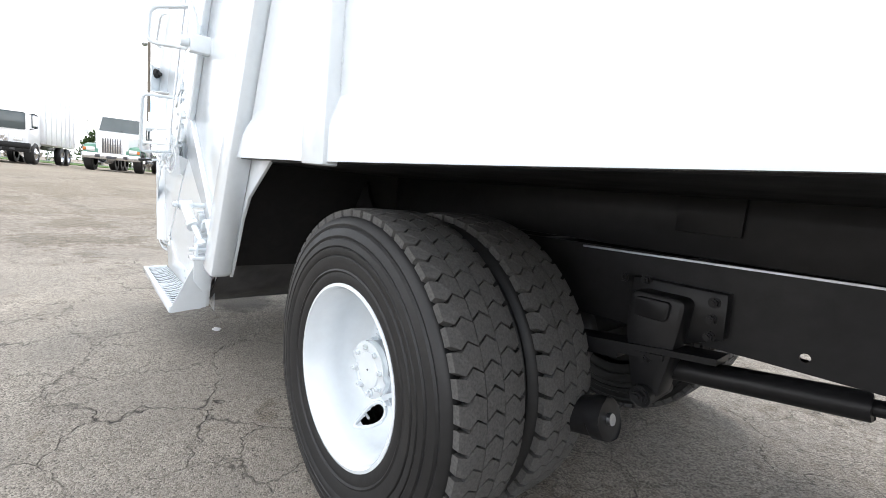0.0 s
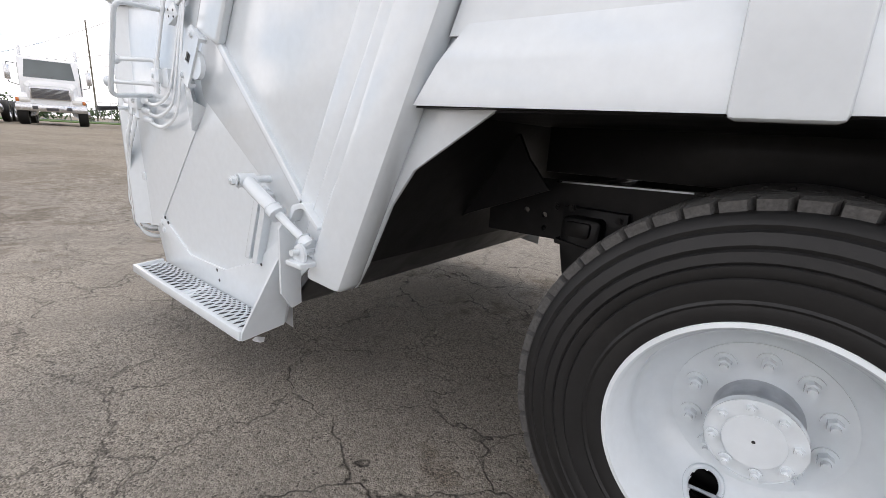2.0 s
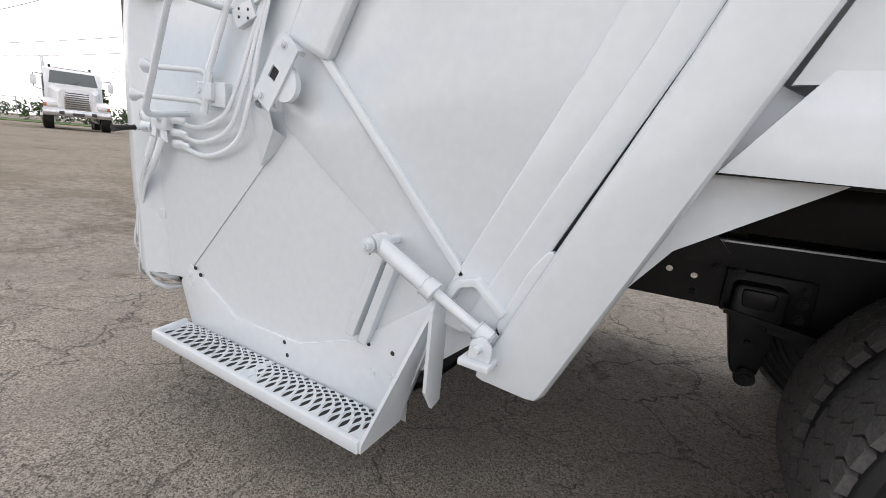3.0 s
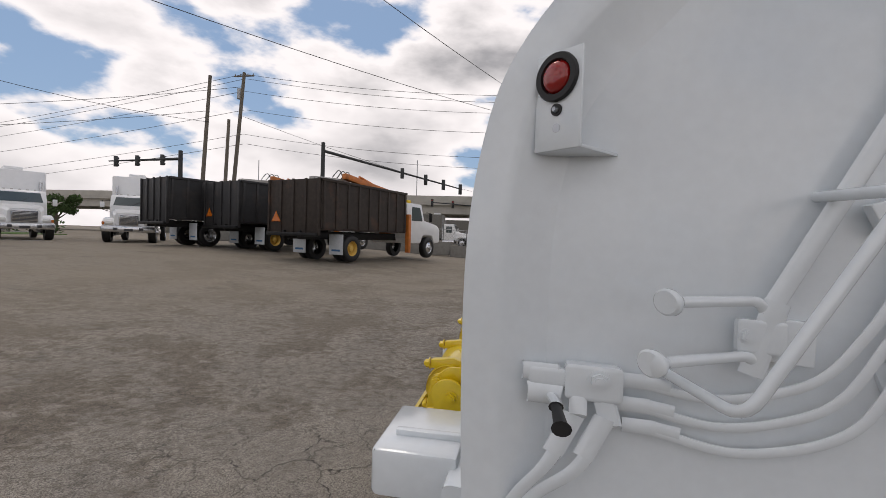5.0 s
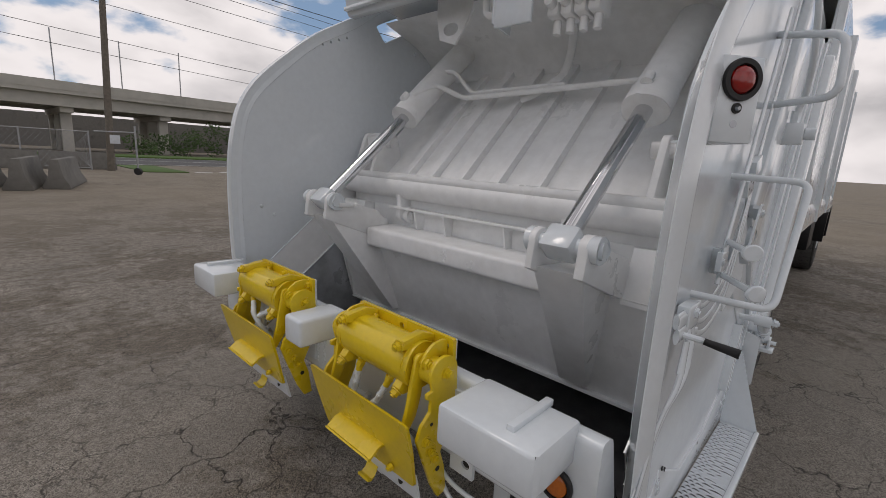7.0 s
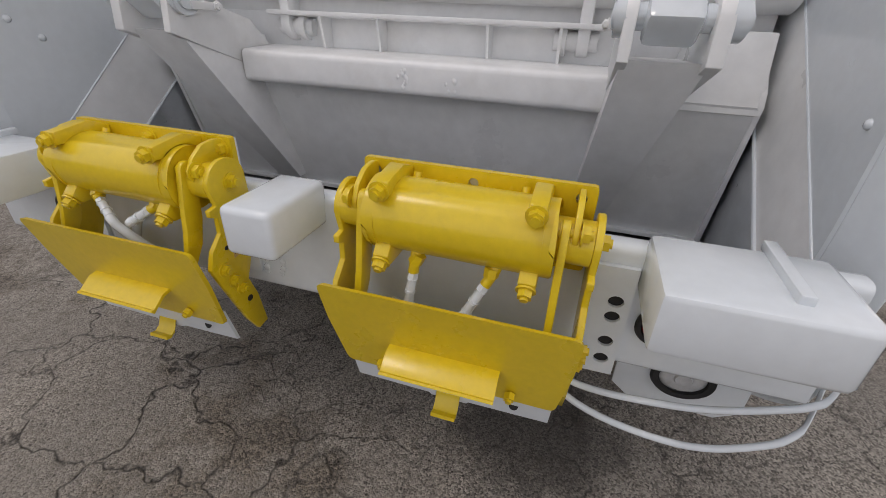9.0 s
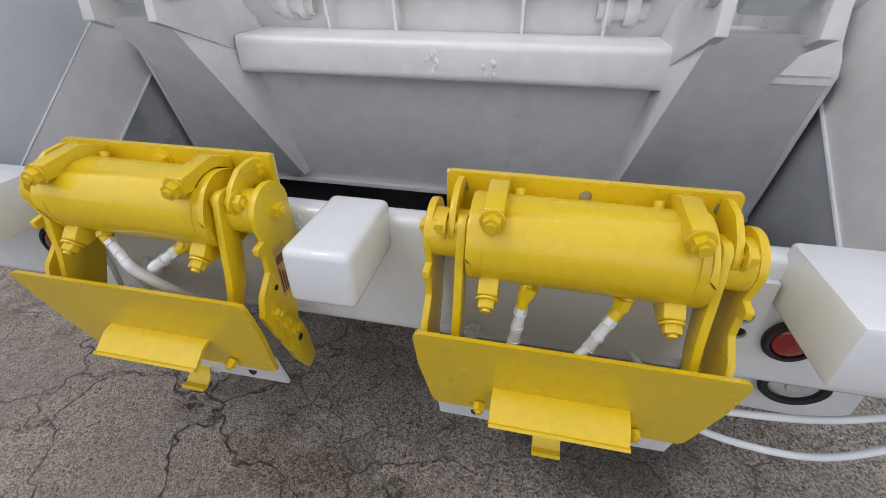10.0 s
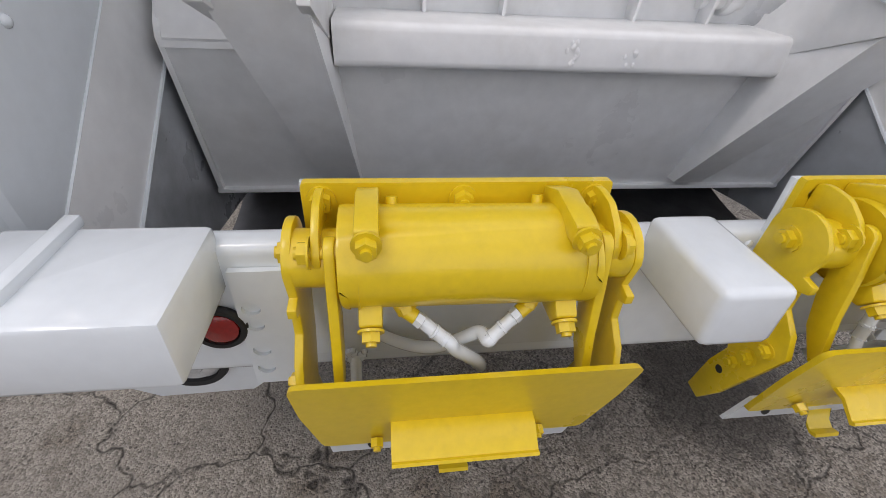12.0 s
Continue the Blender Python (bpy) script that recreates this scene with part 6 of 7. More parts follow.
# spattered nut where the hose goes into the sill, beside each lifter
for yy in (0.576, -0.27):
    bm = B()
    random.seed(int(yy * 1000))
    for _ in range(14):
        bmesh.ops.create_icosphere(bm, subdivisions=1, radius=random.uniform(0.006, 0.011), matrix=Matrix.Translation((-2.968, yy + random.uniform(-0.02, 0.02), 0.60 + random.uniform(-0.012, 0.012))))
    rod(bm, (-2.965, yy, 0.595), (-3.0, yy, 0.545), 0.012, 10)
    part("weld_spatter", bm, WHITE, truck)["kind"] = "stuff"


SETTING["zone"] = ""


def ground_z(x):
    return min(0.6, max(0.0, -x - 6.0) * 0.0545)


def ground():
    """One sheet of asphalt that rises gently behind the truck."""
    bm = B()
    xs = [-900, -400, -200, -100, -60] + [-45 + 1.5 * k for k in range(40)] + [16, 25, 40, 60, 100, 200, 400, 900]
    ys = [-900, -400, -200, -100, -60, -40, -30, -20, -12, -6, 0, 6, 12, 20, 30, 45, 60, 100, 200, 400, 900]
    vs = [[bm.verts.new((x, y, ground_z(x))) for y in ys] for x in xs]
    for i in range(len(xs) - 1):
        for j in range(len(ys) - 1):
            bm.faces.new((vs[i][j], vs[i + 1][j], vs[i + 1][j + 1], vs[i][j + 1]))
    return tagged(part("ground", bm, ASPHALT), "cracked grey asphalt yard with sandy patches and oil stains", "ground", kind="structure")


ground()

# ---- materials of the yard and the distance ----
CAB_WHITE = material("cab_white", (0.78, 0.79, 0.80), 0.28, vary=0.05, grain=3, coat=0.3, dirt=(0.5, 0.48, 0.44), dirt_amount=0.25, dirt_scale=1.5)
CAB_BLUE = material("cab_blue", (0.06, 0.26, 0.52), 0.3, vary=0.1, grain=2, coat=0.3)
GREEN_PAINT = material("green_fender", (0.10, 0.24, 0.17), 0.35, vary=0.1, grain=4)
GLASS_DARK = material("cab_glass", (0.07, 0.09, 0.095), 0.08, vary=0.1, grain=2, spec=0.7)
GRILLE = material("dark_grille", (0.05, 0.05, 0.055), 0.4, vary=0.2, grain=20)
BRIGHT = material("bright_trim", (0.62, 0.63, 0.65), 0.22, metal=0.9, vary=0.1, grain=8)
LAMP_GLASS = material("headlamp", (0.7, 0.7, 0.68), 0.15, metal=0.3, vary=0.1)
RUST_BOX = material("rusty_box_steel", (0.034, 0.025, 0.020), 0.75, vary=0.35, grain=6, bump=0.2, bump_scale=20, dirt=(0.12, 0.052, 0.028), dirt_amount=0.6, dirt_scale=1.4)
BLACK_BOX = material("black_box_steel", (0.022, 0.022, 0.024), 0.6, vary=0.3, grain=4, dirt=(0.09, 0.06, 0.045), dirt_amount=0.4, dirt_scale=1.6)
ORANGE = material("orange_boom", (0.56, 0.17, 0.03), 0.45, vary=0.2, grain=5, dirt=(0.12, 0.07, 0.04), dirt_amount=0.5, dirt_scale=3)
FLAP = material("mud_flap_white", (0.62, 0.66, 0.70), 0.5, vary=0.1, grain=10)
FLAP_BLUE = material("mud_flap_print", (0.05, 0.16, 0.35), 0.5, vary=0.1)
CONCRETE = material("weathered_concrete", (0.17, 0.163, 0.148), 0.85, vary=0.18, grain=5, bump=0.3, bump_scale=30, dirt=(0.07, 0.066, 0.06), dirt_amount=0.8, dirt_scale=0.9)
BRIDGE = material("bridge_concrete", (0.46, 0.44, 0.40), 0.85, vary=0.12, grain=0.8, bump=0.1, bump_scale=6, dirt=(0.22, 0.21, 0.19), dirt_amount=0.6, dirt_scale=0.25)
WOOD_POLE = material("weathered_pole", (0.16, 0.14, 0.115), 0.85, vary=0.25, grain=9, bump=0.3, bump_scale=25)
STEEL_POLE = material("blue_grey_pole", (0.17, 0.21, 0.25), 0.5, vary=0.15, grain=3)
DARK_STEEL = material("dark_signal_steel", (0.025, 0.028, 0.03), 0.5, vary=0.2, grain=5)
WIRE = material("cable", (0.03, 0.03, 0.032), 0.6, vary=0.1)
GALV = material("galvanised_fence", (0.36, 0.37, 0.38), 0.45, metal=0.6, vary=0.15, grain=20)
GRASS = material("mown_grass", (0.075, 0.14, 0.03), 0.9, vary=0.4, grain=20, bump=0.6, bump_scale=60, dirt=(0.12, 0.13, 0.05), dirt_amount=0.5, dirt_scale=0.6)
LEAF = material("foliage", (0.055, 0.10, 0.028), 0.7, vary=0.5, grain=1.5, spec=0.3)
BARK = material("bark", (0.11, 0.085, 0.065), 0.9, vary=0.3, grain=14, bump=0.4, bump_scale=40)
ROAD = material("road_asphalt", (0.09, 0.09, 0.092), 0.85, vary=0.2, grain=8)
ROAD_PAINT = material("road_paint", (0.62, 0.62, 0.6), 0.7, vary=0.15, grain=12)
SIGN_GREEN = material("green_sign", (0.02, 0.17, 0.10), 0.5, vary=0.1)
CAR_RED = material("dark_red_car", (0.10, 0.012, 0.014), 0.22, vary=0.1, grain=3, coat=0.5)
CAR_GREY = material("grey_car", (0.20, 0.21, 0.23), 0.22, vary=0.1, grain=3, coat=0.5)
SIGNAL_RED = material("unlit_red_signal", (0.35, 0.02, 0.02), 0.3, vary=0.1)
YELLOW_CAP = material("yellow_beacon", (0.75, 0.5, 0.02), 0.35, vary=0.1)


def local_thing(name, label, category, group=""):
    return thing(name, (0, 0, 0), label, category, group)


def road_wheel(th, x, y, s, r=0.50, w=0.28, rim=None, dual=False):
    """A wheel of a yard truck; x along the truck, y across, s the outer side."""
    bm = B()
    prof = [(r * 0.56, 0.0), (r * 0.62, 0.012), (r * 0.9, 0.016), (r * 0.97, -0.01), (r, -0.05), (r, -w + 0.05), (r * 0.97, -w + 0.01), (r * 0.56, -w)]
    lathe(bm, [(a, s * b) for a, b in prof], (x, y, r), "y", 28)
    wl = part("wheel", bm, RUBBER, th)
    bm = B()
    d = 0.12 if dual else -0.02
    lathe(bm, [(r * 0.57, 0.0), (r * 0.52, -0.03), (r * 0.46, -d - 0.02), (r * 0.25, -d), (r * 0.2, -d + 0.07), (0.0, -d + 0.08)], (x, y, r), "y", 24) if s > 0 else lathe(bm, [(r * 0.57, 0.0), (r * 0.52, 0.03), (r * 0.46, d + 0.02), (r * 0.25, d), (r * 0.2, d - 0.07), (0.0, d - 0.08)], (x, y, r), "y", 24)
    part("rim", bm, rim or BRIGHT, wl)


def yard_truck(name, label, paint, fender, style):
    """A conventional truck that faces +x, front bumper at x = 0, wheels on z = 0."""
    th = local_thing(name, label, "truck", "parked trucks along the far fence")
    hw = 1.02
    lcf = style.get("lcf", False)
    hood = style.get("hood", 1.5)
    top = style.get("top", 2.75)
    g_w, g_lo, g_hi = style.get("grille", (0.42, 0.85, 1.55))
    # bumper
    bm = B()
    box(bm, (-0.18, -1.17, 0.55), (0.0, 1.17, 0.86), 0.05)
    part("bumper", bm, BLACK if lcf else BRIGHT, th)
    for y in (-0.55, 0.55):
        bm = B()
        box(bm, (0.0, y - 0.09, 0.63), (0.012, y + 0.09, 0.77), 0.01)
        part("bumper_lamp", bm, GRILLE, th)
    bm = B()
    box(bm, (0.002, -0.2, 0.60), (0.014, 0.2, 0.72), 0.01)
    part("number_plate", bm, GRILLE, th)
    if lcf:
        bm = B()
        box(bm, (-1.9, -1.12, 0.85), (-0.10, 1.12, top), 0.10, 3)
        part("cab", bm, paint, th)
        for y in (-0.54, 0.54):
            bm = B()
            box(bm, (-0.112, y - 0.48, 1.62), (-0.088, y + 0.48, 2.42), 0.05)
            part("windscreen", bm, GLASS_DARK, th)
        bm = B()
        prism(bm, rounded([(-0.40, 0.9), (-0.40, 1.40), (0.40, 1.40), (0.40, 0.9), (0.22, 0.9), (0.2, 1.12), (-0.2, 1.12), (-0.22, 0.9)], 0.04), "x", -0.1, -0.07, bev=0.01)
        part("grille", bm, BRIGHT, th)
        for y in (-0.75, 0.75):
            bm = B()
            box(bm, (-0.10, y - 0.16, 1.08), (-0.075, y + 0.16, 1.20), 0.02)
            part("headlamp", bm, LAMP_GLASS, th)
        bm = B()
        box(bm, (-0.16, -1.2, 0.75), (0.08, 1.2, 1.0), 0.03)
        part("fork_bar", bm, BLACK, th)
        cab_back = -1.9
    else:
        # hood tapers to the grille
        bm = B()
        sec = []
        for x, w, z in ((-0.12, max(0.62, g_w + 0.1), g_hi + 0.10), (-0.5, 0.72, g_hi + 0.17), (-hood, 0.90, g_hi + 0.34)):
            ring = [(x, -w, 0.75), (x, -w, z - 0.16), (x, -w + 0.12, z - 0.03), (x, 0, z), (x, w - 0.12, z - 0.03), (x, w, z - 0.16), (x, w, 0.75)]
            sec.append([bm.verts.new(v) for v in ring])
        for a, b in zip(sec, sec[1:]):
            for k in range(7):
                bm.faces.new((a[k], a[(k + 1) % 7], b[(k + 1) % 7], b[k]))
        bm.faces.new(sec[0])
        bm.faces.new(sec[-1])
        part("hood", bm, paint, th)
        bm = B()
        prism(bm, rounded([(-g_w, g_lo), (-g_w, g_hi), (g_w, g_hi), (g_w, g_lo)], 0.05), "x", -0.12, -0.05, bev=0.012)
        gr = part("grille", bm, style.get("grille_mat", BRIGHT), th)
        n = 8
        for k in range(n):
            bm = B()
            if style.get("vertical"):
                y = -g_w + 0.06 + (2 * g_w - 0.12) * k / (n - 1)
                box(bm, (-0.05, y - 0.026, g_lo + 0.05), (-0.035, y + 0.014, g_hi - 0.06), 0.0)
            else:
                z = g_lo + 0.06 + (g_hi - g_lo - 0.12) * k / (n - 1)
                box(bm, (-0.05, -g_w + 0.05, z - 0.022), (-0.035, g_w - 0.05, z + 0.018), 0.0)
            part("grille_gap", bm, GRILLE, gr)
        for s in (-1, 1):
            # wheel arch fender as a bent shell
            bm = B()
            arch = [(-0.06, 0.72), (-0.10, 1.02), (-0.30, 1.22), (-0.75, 1.30), (-1.25, 1.22), (-1.55, 0.98), (-1.62, 0.72)]
            inner = [(-1.50, 0.72), (-1.45, 0.92), (-1.20, 1.12), (-0.75, 1.18), (-0.36, 1.10), (-0.22, 0.92), (-0.2, 0.72)]
            prism(bm, arch + inner, "y", min(s * 0.55, s * 1.12), max(s * 0.55, s * 1.12), bev=0.03)
            part("front_fender", bm, fender, th)
            bm = B()
            box(bm, (-0.11, s * 0.84 - 0.17, 0.90), (-0.05, s * 0.84 + 0.17, 1.10), 0.03)
            part("headlamp", bm, LAMP_GLASS, th)
            bm = B()
            box(bm, (-0.12, s * 1.07 - 0.06, 0.92), (-0.06, s * 1.07 + 0.05, 1.07), 0.015)
            part("turn_lamp", bm, AMBER_LENS, th)
        cx0 = -hood
        cab_back = cx0 - 1.55
        # cab with a raked screen
        bm = B()
        prism(bm, rounded([(cx0 + 0.02, 0.85), (cx0, 1.95), (cx0 - 0.32, top - 0.06), (cx0 - 0.45, top), (cab_back, top), (cab_back, 0.85)], 0.06), "y", -hw, hw, bev=0.05)
        part("cab", bm, paint, th)
        bm = B()
        m0 = Vector((cx0 + 0.012, 0, 1.98))
        m1 = Vector((cx0 - 0.265, 0, top - 0.13))
        vs = [bm.verts.new(v) for v in ((m0.x, -0.86, m0.z), (m0.x, 0.86, m0.z), (m1.x, 0.78, m1.z), (m1.x, -0.78, m1.z))]
        vs2 = [bm.verts.new(v.co + Vector((-0.03, 0, -0.01))) for v in vs]
        bm.faces.new(vs)
        bm.faces.new(vs2)
        for k in range(4):
            bm.faces.new((vs[k], vs[(k + 1) % 4], vs2[(k + 1) % 4], vs2[k]))
        part("windscreen", bm, GLASS_DARK, th)
        bm = B()
        rod(bm, (cx0 + 0.03, 0.0, 1.99), (cx0 - 0.12, 0.3, 2.2), 0.012, 6)
        part("wiper", bm, RUBBER_AND_SHADE, th)
        if style.get("sleeper"):
            bm = B()
            prism(bm, rounded([(cx0 - 0.35, top - 0.05), (cx0 - 0.70, top + 0.95), (cx0 - 1.0, top + 1.15), (cx0 - 2.1, top + 1.15), (cx0 - 2.1, top - 0.1)], 0.12), "y", -0.92, 0.92, bev=0.10)
            part("roof_fairing", bm, paint, th)
    for y in (-0.6, -0.3, 0.0, 0.3, 0.6):
        bm = B()
        x = (-0.25 if lcf else -hood - 0.55)
        if not style.get("sleeper"):
            box(bm, (x - 0.06, y - 0.05, top - 0.005), (x + 0.06, y + 0.05, top + 0.055), 0.02)
            part("roof_lamp", bm, LAMP_GLASS, th)
        else:
            bm.free()
    cx = -0.3 if lcf else -hood - 0.25
    for s in (-1, 1):
        # side window, mirror on arms, exhaust stack
        bm = B()
        box(bm, (cx - 1.0, s * (1.12 if lcf else hw) - 0.012, 1.75), (cx - 0.25, s * (1.12 if lcf else hw) + 0.012, top - 0.28), 0.05)
        part("side_window", bm, GLASS_DARK, th)
        bm = B()
        sweep(bm, bent([(cx - 0.05, s * hw, top - 0.35), (cx + 0.12, s * 1.36, top - 0.33), (cx + 0.12, s * 1.36, 1.72), (cx - 0.05, s * hw, 1.62)], 0.06), 0.016, 6)
        part("mirror_arm", bm, BLACK, th)
        bm = B()
        box(bm, (cx + 0.08, s * 1.36 - 0.10, 1.82), (cx + 0.15, s * 1.36 + 0.10, top - 0.42), 0.03)
        part("mirror", bm, BRIGHT if style.get("bright_mirror") else CAB_WHITE, th)
        if not lcf and (s < 0 or style.get("two_stacks", True)):
            bm = B()
            rod(bm, (cab_back - 0.15, s * 0.98, 0.9), (cab_back - 0.15, s * 0.98, 2.3), 0.11, 14)
            rod(bm, (cab_back - 0.15, s * 0.98, 2.3), (cab_back - 0.15, s * 0.98, top + 0.55), 0.06, 12)
            part("exhaust_stack", bm, BRIGHT, th)
        road_wheel(th, -0.75 if not lcf else -1.0, s * 1.15, s, r=0.53, w=0.34)
        for x in style.get("axles", (-5.2, -6.5)):
            road_wheel(th, x, s * 1.14, s, dual=True)
        bm = B()
        box(bm, (-7.2, s * 0.38 - 0.04, 0.78), (-1.0, s * 0.38 + 0.04, 1.02), 0.01)
        part("frame_rail", bm, BLACK, th)
        bm = B()
        rod(bm, (cab_back + 1.3, s * 0.88, 0.62), (cab_back - 0.1, s * 0.88, 0.62), 0.28, 18, bev=0.02)
        part("fuel_tank", bm, BRIGHT, th)
    kind = style.get("rear")
    if kind == "hooklift":
        bm = B()
        box(bm, (-7.2, -0.5, 1.05), (cab_back - 0.4, 0.5, 1.22), 0.02)
        rod(bm, (cab_back - 0.5, 0.75, 1.1), (cab_back - 0.5, 0.75, 2.9), 0.05, 8)
        rod(bm, (cab_back - 0.5, -0.75, 1.1), (cab_back - 0.5, -0.75, 2.9), 0.05, 8)
        rod(bm, (cab_back - 0.5, -0.75, 2.75), (cab_back - 0.5, 0.75, 2.75), 0.05, 8)
        part("hoist_frame", bm, BLACK, th)
    elif kind == "packer_body":
        bm = B()
        box(bm, (-8.0, -1.2, 1.05), (cab_back - 0.25, 1.2, top + 1.15), 0.06)
        pb = part("packer_body", bm, style.get("body_mat", paint), th)
        for k in range(7):
            for s in (-1, 1):
                bm = B()
                x = cab_back - 0.5 - k * 0.9
                box(bm, (x - 0.06, s * 1.2 - 0.04, 1.1), (x + 0.06, s * 1.2 + 0.04, top + 1.1), 0.01)
                part("body_rib", bm, style.get("body_mat", paint), pb)
        bm = B()
        box(bm, (cab_back - 1.4, -0.5, top + 1.15), (cab_back - 0.6, 0.3, top + 1.35), 0.05)
        part("roof_box", bm, paint, pb)
    return th


def stand(th, x, y, heading, size=1.0):
    """Puts a truck that faces +x at a place, turned by heading degrees."""
    th.matrix_basis = Matrix.Translation((x, y, ground_z(x))) @ Matrix.Rotation(radians(heading), 4, "Z") @ Matrix.Scale(size, 4)
    return th


stand(yard_truck("packer_truck", "white low-cab refuse truck with twin windscreens and black fork bar", CAB_WHITE, CAB_WHITE, {"lcf": True, "top": 2.72, "rear": "packer_body", "axles": (-5.5, -6.8)}), -29.8, -4.1, -13, 1.05)
stand(yard_truck("semi_truck", "white conventional truck with green front fenders and tall bright grille", CAB_WHITE, GREEN_PAINT, {"hood": 1.55, "top": 2.8, "vertical": True, "grille": (0.40, 0.82, 1.62), "rear": "hooklift", "axles": (-4.9, -6.2, -7.2)}), -28.3, 0.3, -17, 1.1)
stand(yard_truck("semi_truck", "white conventional truck with wide dark slatted grille and bright bumper", CAB_WHITE, CAB_WHITE, {"hood": 1.35, "top": 2.85, "grille": (0.66, 1.05, 1.52), "rear": "hooklift", "bright_mirror": True}), -27.2, 3.6, -14, 1.08)
stand(yard_truck("semi_truck", "white conventional truck with square upright bright grille", CAB_WHITE, CAB_WHITE, {"hood": 1.6, "top": 2.65, "grille": (0.45, 0.86, 1.60), "two_stacks": False, "rear": "hooklift"}), -26.1, 7.5, -18, 1.06)
stand(yard_truck("semi_truck", "blue sleeper truck with tall roof fairing and slatted grille", CAB_BLUE, CAB_BLUE, {"hood": 1.5, "top": 2.6, "grille": (0.52, 0.86, 1.50), "sleeper": True}), -23.4, 10.0, -27)
stand(yard_truck("utility_truck", "white truck with tall panelled body behind the blue one", CAB_WHITE, CAB_WHITE, {"hood": 1.4, "top": 2.6, "grille": (0.5, 0.9, 1.5), "rear": "packer_body", "axles": (-6.0,)}), -27.4, 15.7, -30)
stand(yard_truck("utility_truck", "white crew truck with upright grille and boom gear on its roof", CAB_WHITE, CAB_WHITE, {"hood": 1.35, "top": 2.55, "grille": (0.42, 0.9, 1.45), "rear": "packer_body", "axles": (-6.0,), "grille_mat": BRIGHT}), -23.0, 17.3, -52)
stand(yard_truck("semi_truck", "white conventional truck at the end of the parked row", CAB_WHITE, CAB_WHITE, {"hood": 1.5, "top": 2.75, "grille": (0.45, 0.86, 1.55), "rear": "packer_body"}), -30.6, -7.5, -13, 1.05)


def dump_truck(label, mat, with_boom, cab=True):
    """A truck with a ribbed steel box, seen from behind; it faces +x with its rear axle at x = 0."""
    th = local_thing("grapple_truck" if with_boom else "dump_truck", label, "truck", "dump trucks with steel boxes")
    z0, z1, x0, x1, hw = 1.22, 2.92, -1.75, 3.45, 1.23
    for s in (-1, 1):
        bm = B()
        prism(bm, [(x0, z0), (x1, z0), (x1, z1 - 0.12), (x0, z1)], "y", s * hw - 0.03, s * hw + 0.03)
        w = part("box_side", bm, mat, th)
        for k in range(9):
            bm = B()
            x = x0 + 0.12 + k * (x1 - x0 - 0.24) / 8
            box(bm, (x - 0.05, s * (hw + 0.03) - 0.04, z0), (x + 0.05, s * (hw + 0.03) + 0.04, z1 - 0.06), 0.008)
            part("side_rib", bm, mat, w)
        bm = B()
        box(bm, (x0, s * (hw + 0.02) - 0.06, z1 - 0.10), (x1, s * (hw + 0.02) + 0.06, z1), 0.01)
        part("top_rail", bm, mat, w)
    bm = B()
    box(bm, (x0, -hw, z0 - 0.06), (x1, hw, z0), 0.0)
    box(bm, (x1 - 0.05, -hw, z0), (x1, hw, z1 - 0.12), 0.0)
    part("box_floor", bm, mat, th)
    bm = B()
    box(bm, (x0 - 0.05, -hw, z0 - 0.25), (x0 + 0.02, hw, z1 - 0.02), 0.01)
    tg = part("tailboard", bm, mat, th)
    for y in (-1.2, -0.6, 0.0, 0.6, 1.2):
        bm = B()
        box(bm, (x0 - 0.10, y - 0.045, z0 - 0.25), (x0 - 0.04, y + 0.045, z1), 0.008)
        part("tailboard_rib", bm, mat, tg)
    if with_boom:
        bm = B()
        prism(bm, [(0.55, 1.42), (1.0, 1.42), (0.775, 1.80)], "x", x0 - 0.125, x0 - 0.115)
        part("warning_triangle", bm, AMBER_LENS, tg, "slow-vehicle triangle")
    for y in (-0.38, 0.38):
        bm = B()
        box(bm, (-1.9, y - 0.05, 0.82), (7.0, y + 0.05, 1.12), 0.01)
        part("frame_rail", bm, BLACK, th)
    bm = B()
    box(bm, (-1.95, -1.2, 0.92), (-1.80, 1.2, 1.05), 0.02)
    part("rear_bumper", bm, BLACK, th)
    for s in (-1, 1):
        road_wheel(th, 0.0, s * 1.18, s, rim=material("yellow_rim", (0.6, 0.38, 0.08), 0.5, vary=0.2) if with_boom else BRIGHT, dual=True)
        road_wheel(th, 0.0, s * 0.86, s)
        road_wheel(th, 5.75, s * 1.12, s)
        bm = B()
        box(bm, (-0.62, s * 0.92 - 0.33, 0.28), (-0.605, s * 0.92 + 0.33, 1.02), 0.002)
        fl = part("mud_flap", bm, FLAP, th)
        bm = B()
        box(bm, (-0.628, s * 0.92 - 0.2, 0.40), (-0.619, s * 0.92 + 0.2, 0.47), 0.0)
        part("flap_print", bm, FLAP_BLUE, fl)
    if cab:
        bm = B()
        prism(bm, rounded([(3.85, 0.95), (3.85, 2.55), (5.1, 2.55), (5.4, 1.80), (6.65, 1.62), (6.95, 1.4), (6.95, 0.75), (6.4, 0.70), (6.2, 1.08), (5.3, 1.08), (5.1, 0.70), (4.0, 0.70)], 0.08), "y", -1.05, 1.05, bev=0.06)
        part("cab", bm, CAB_WHITE, th)
        for s in (-1, 1):
            bm = B()
            prism(bm, rounded([(4.25, 1.75), (4.25, 2.38), (4.95, 2.38), (5.2, 1.75)], 0.05), "y", min(s * 1.045, s * 1.06), max(s * 1.045, s * 1.06))
            part("side_window", bm, GLASS_DARK, th)
            bm = B()
            box(bm, (5.55, s * 1.28 - 0.08, 1.75), (5.62, s * 1.28 + 0.08, 2.15), 0.02)
            rod(bm, (5.58, s * 1.04, 2.2), (5.58, s * 1.28, 2.15), 0.015, 6)
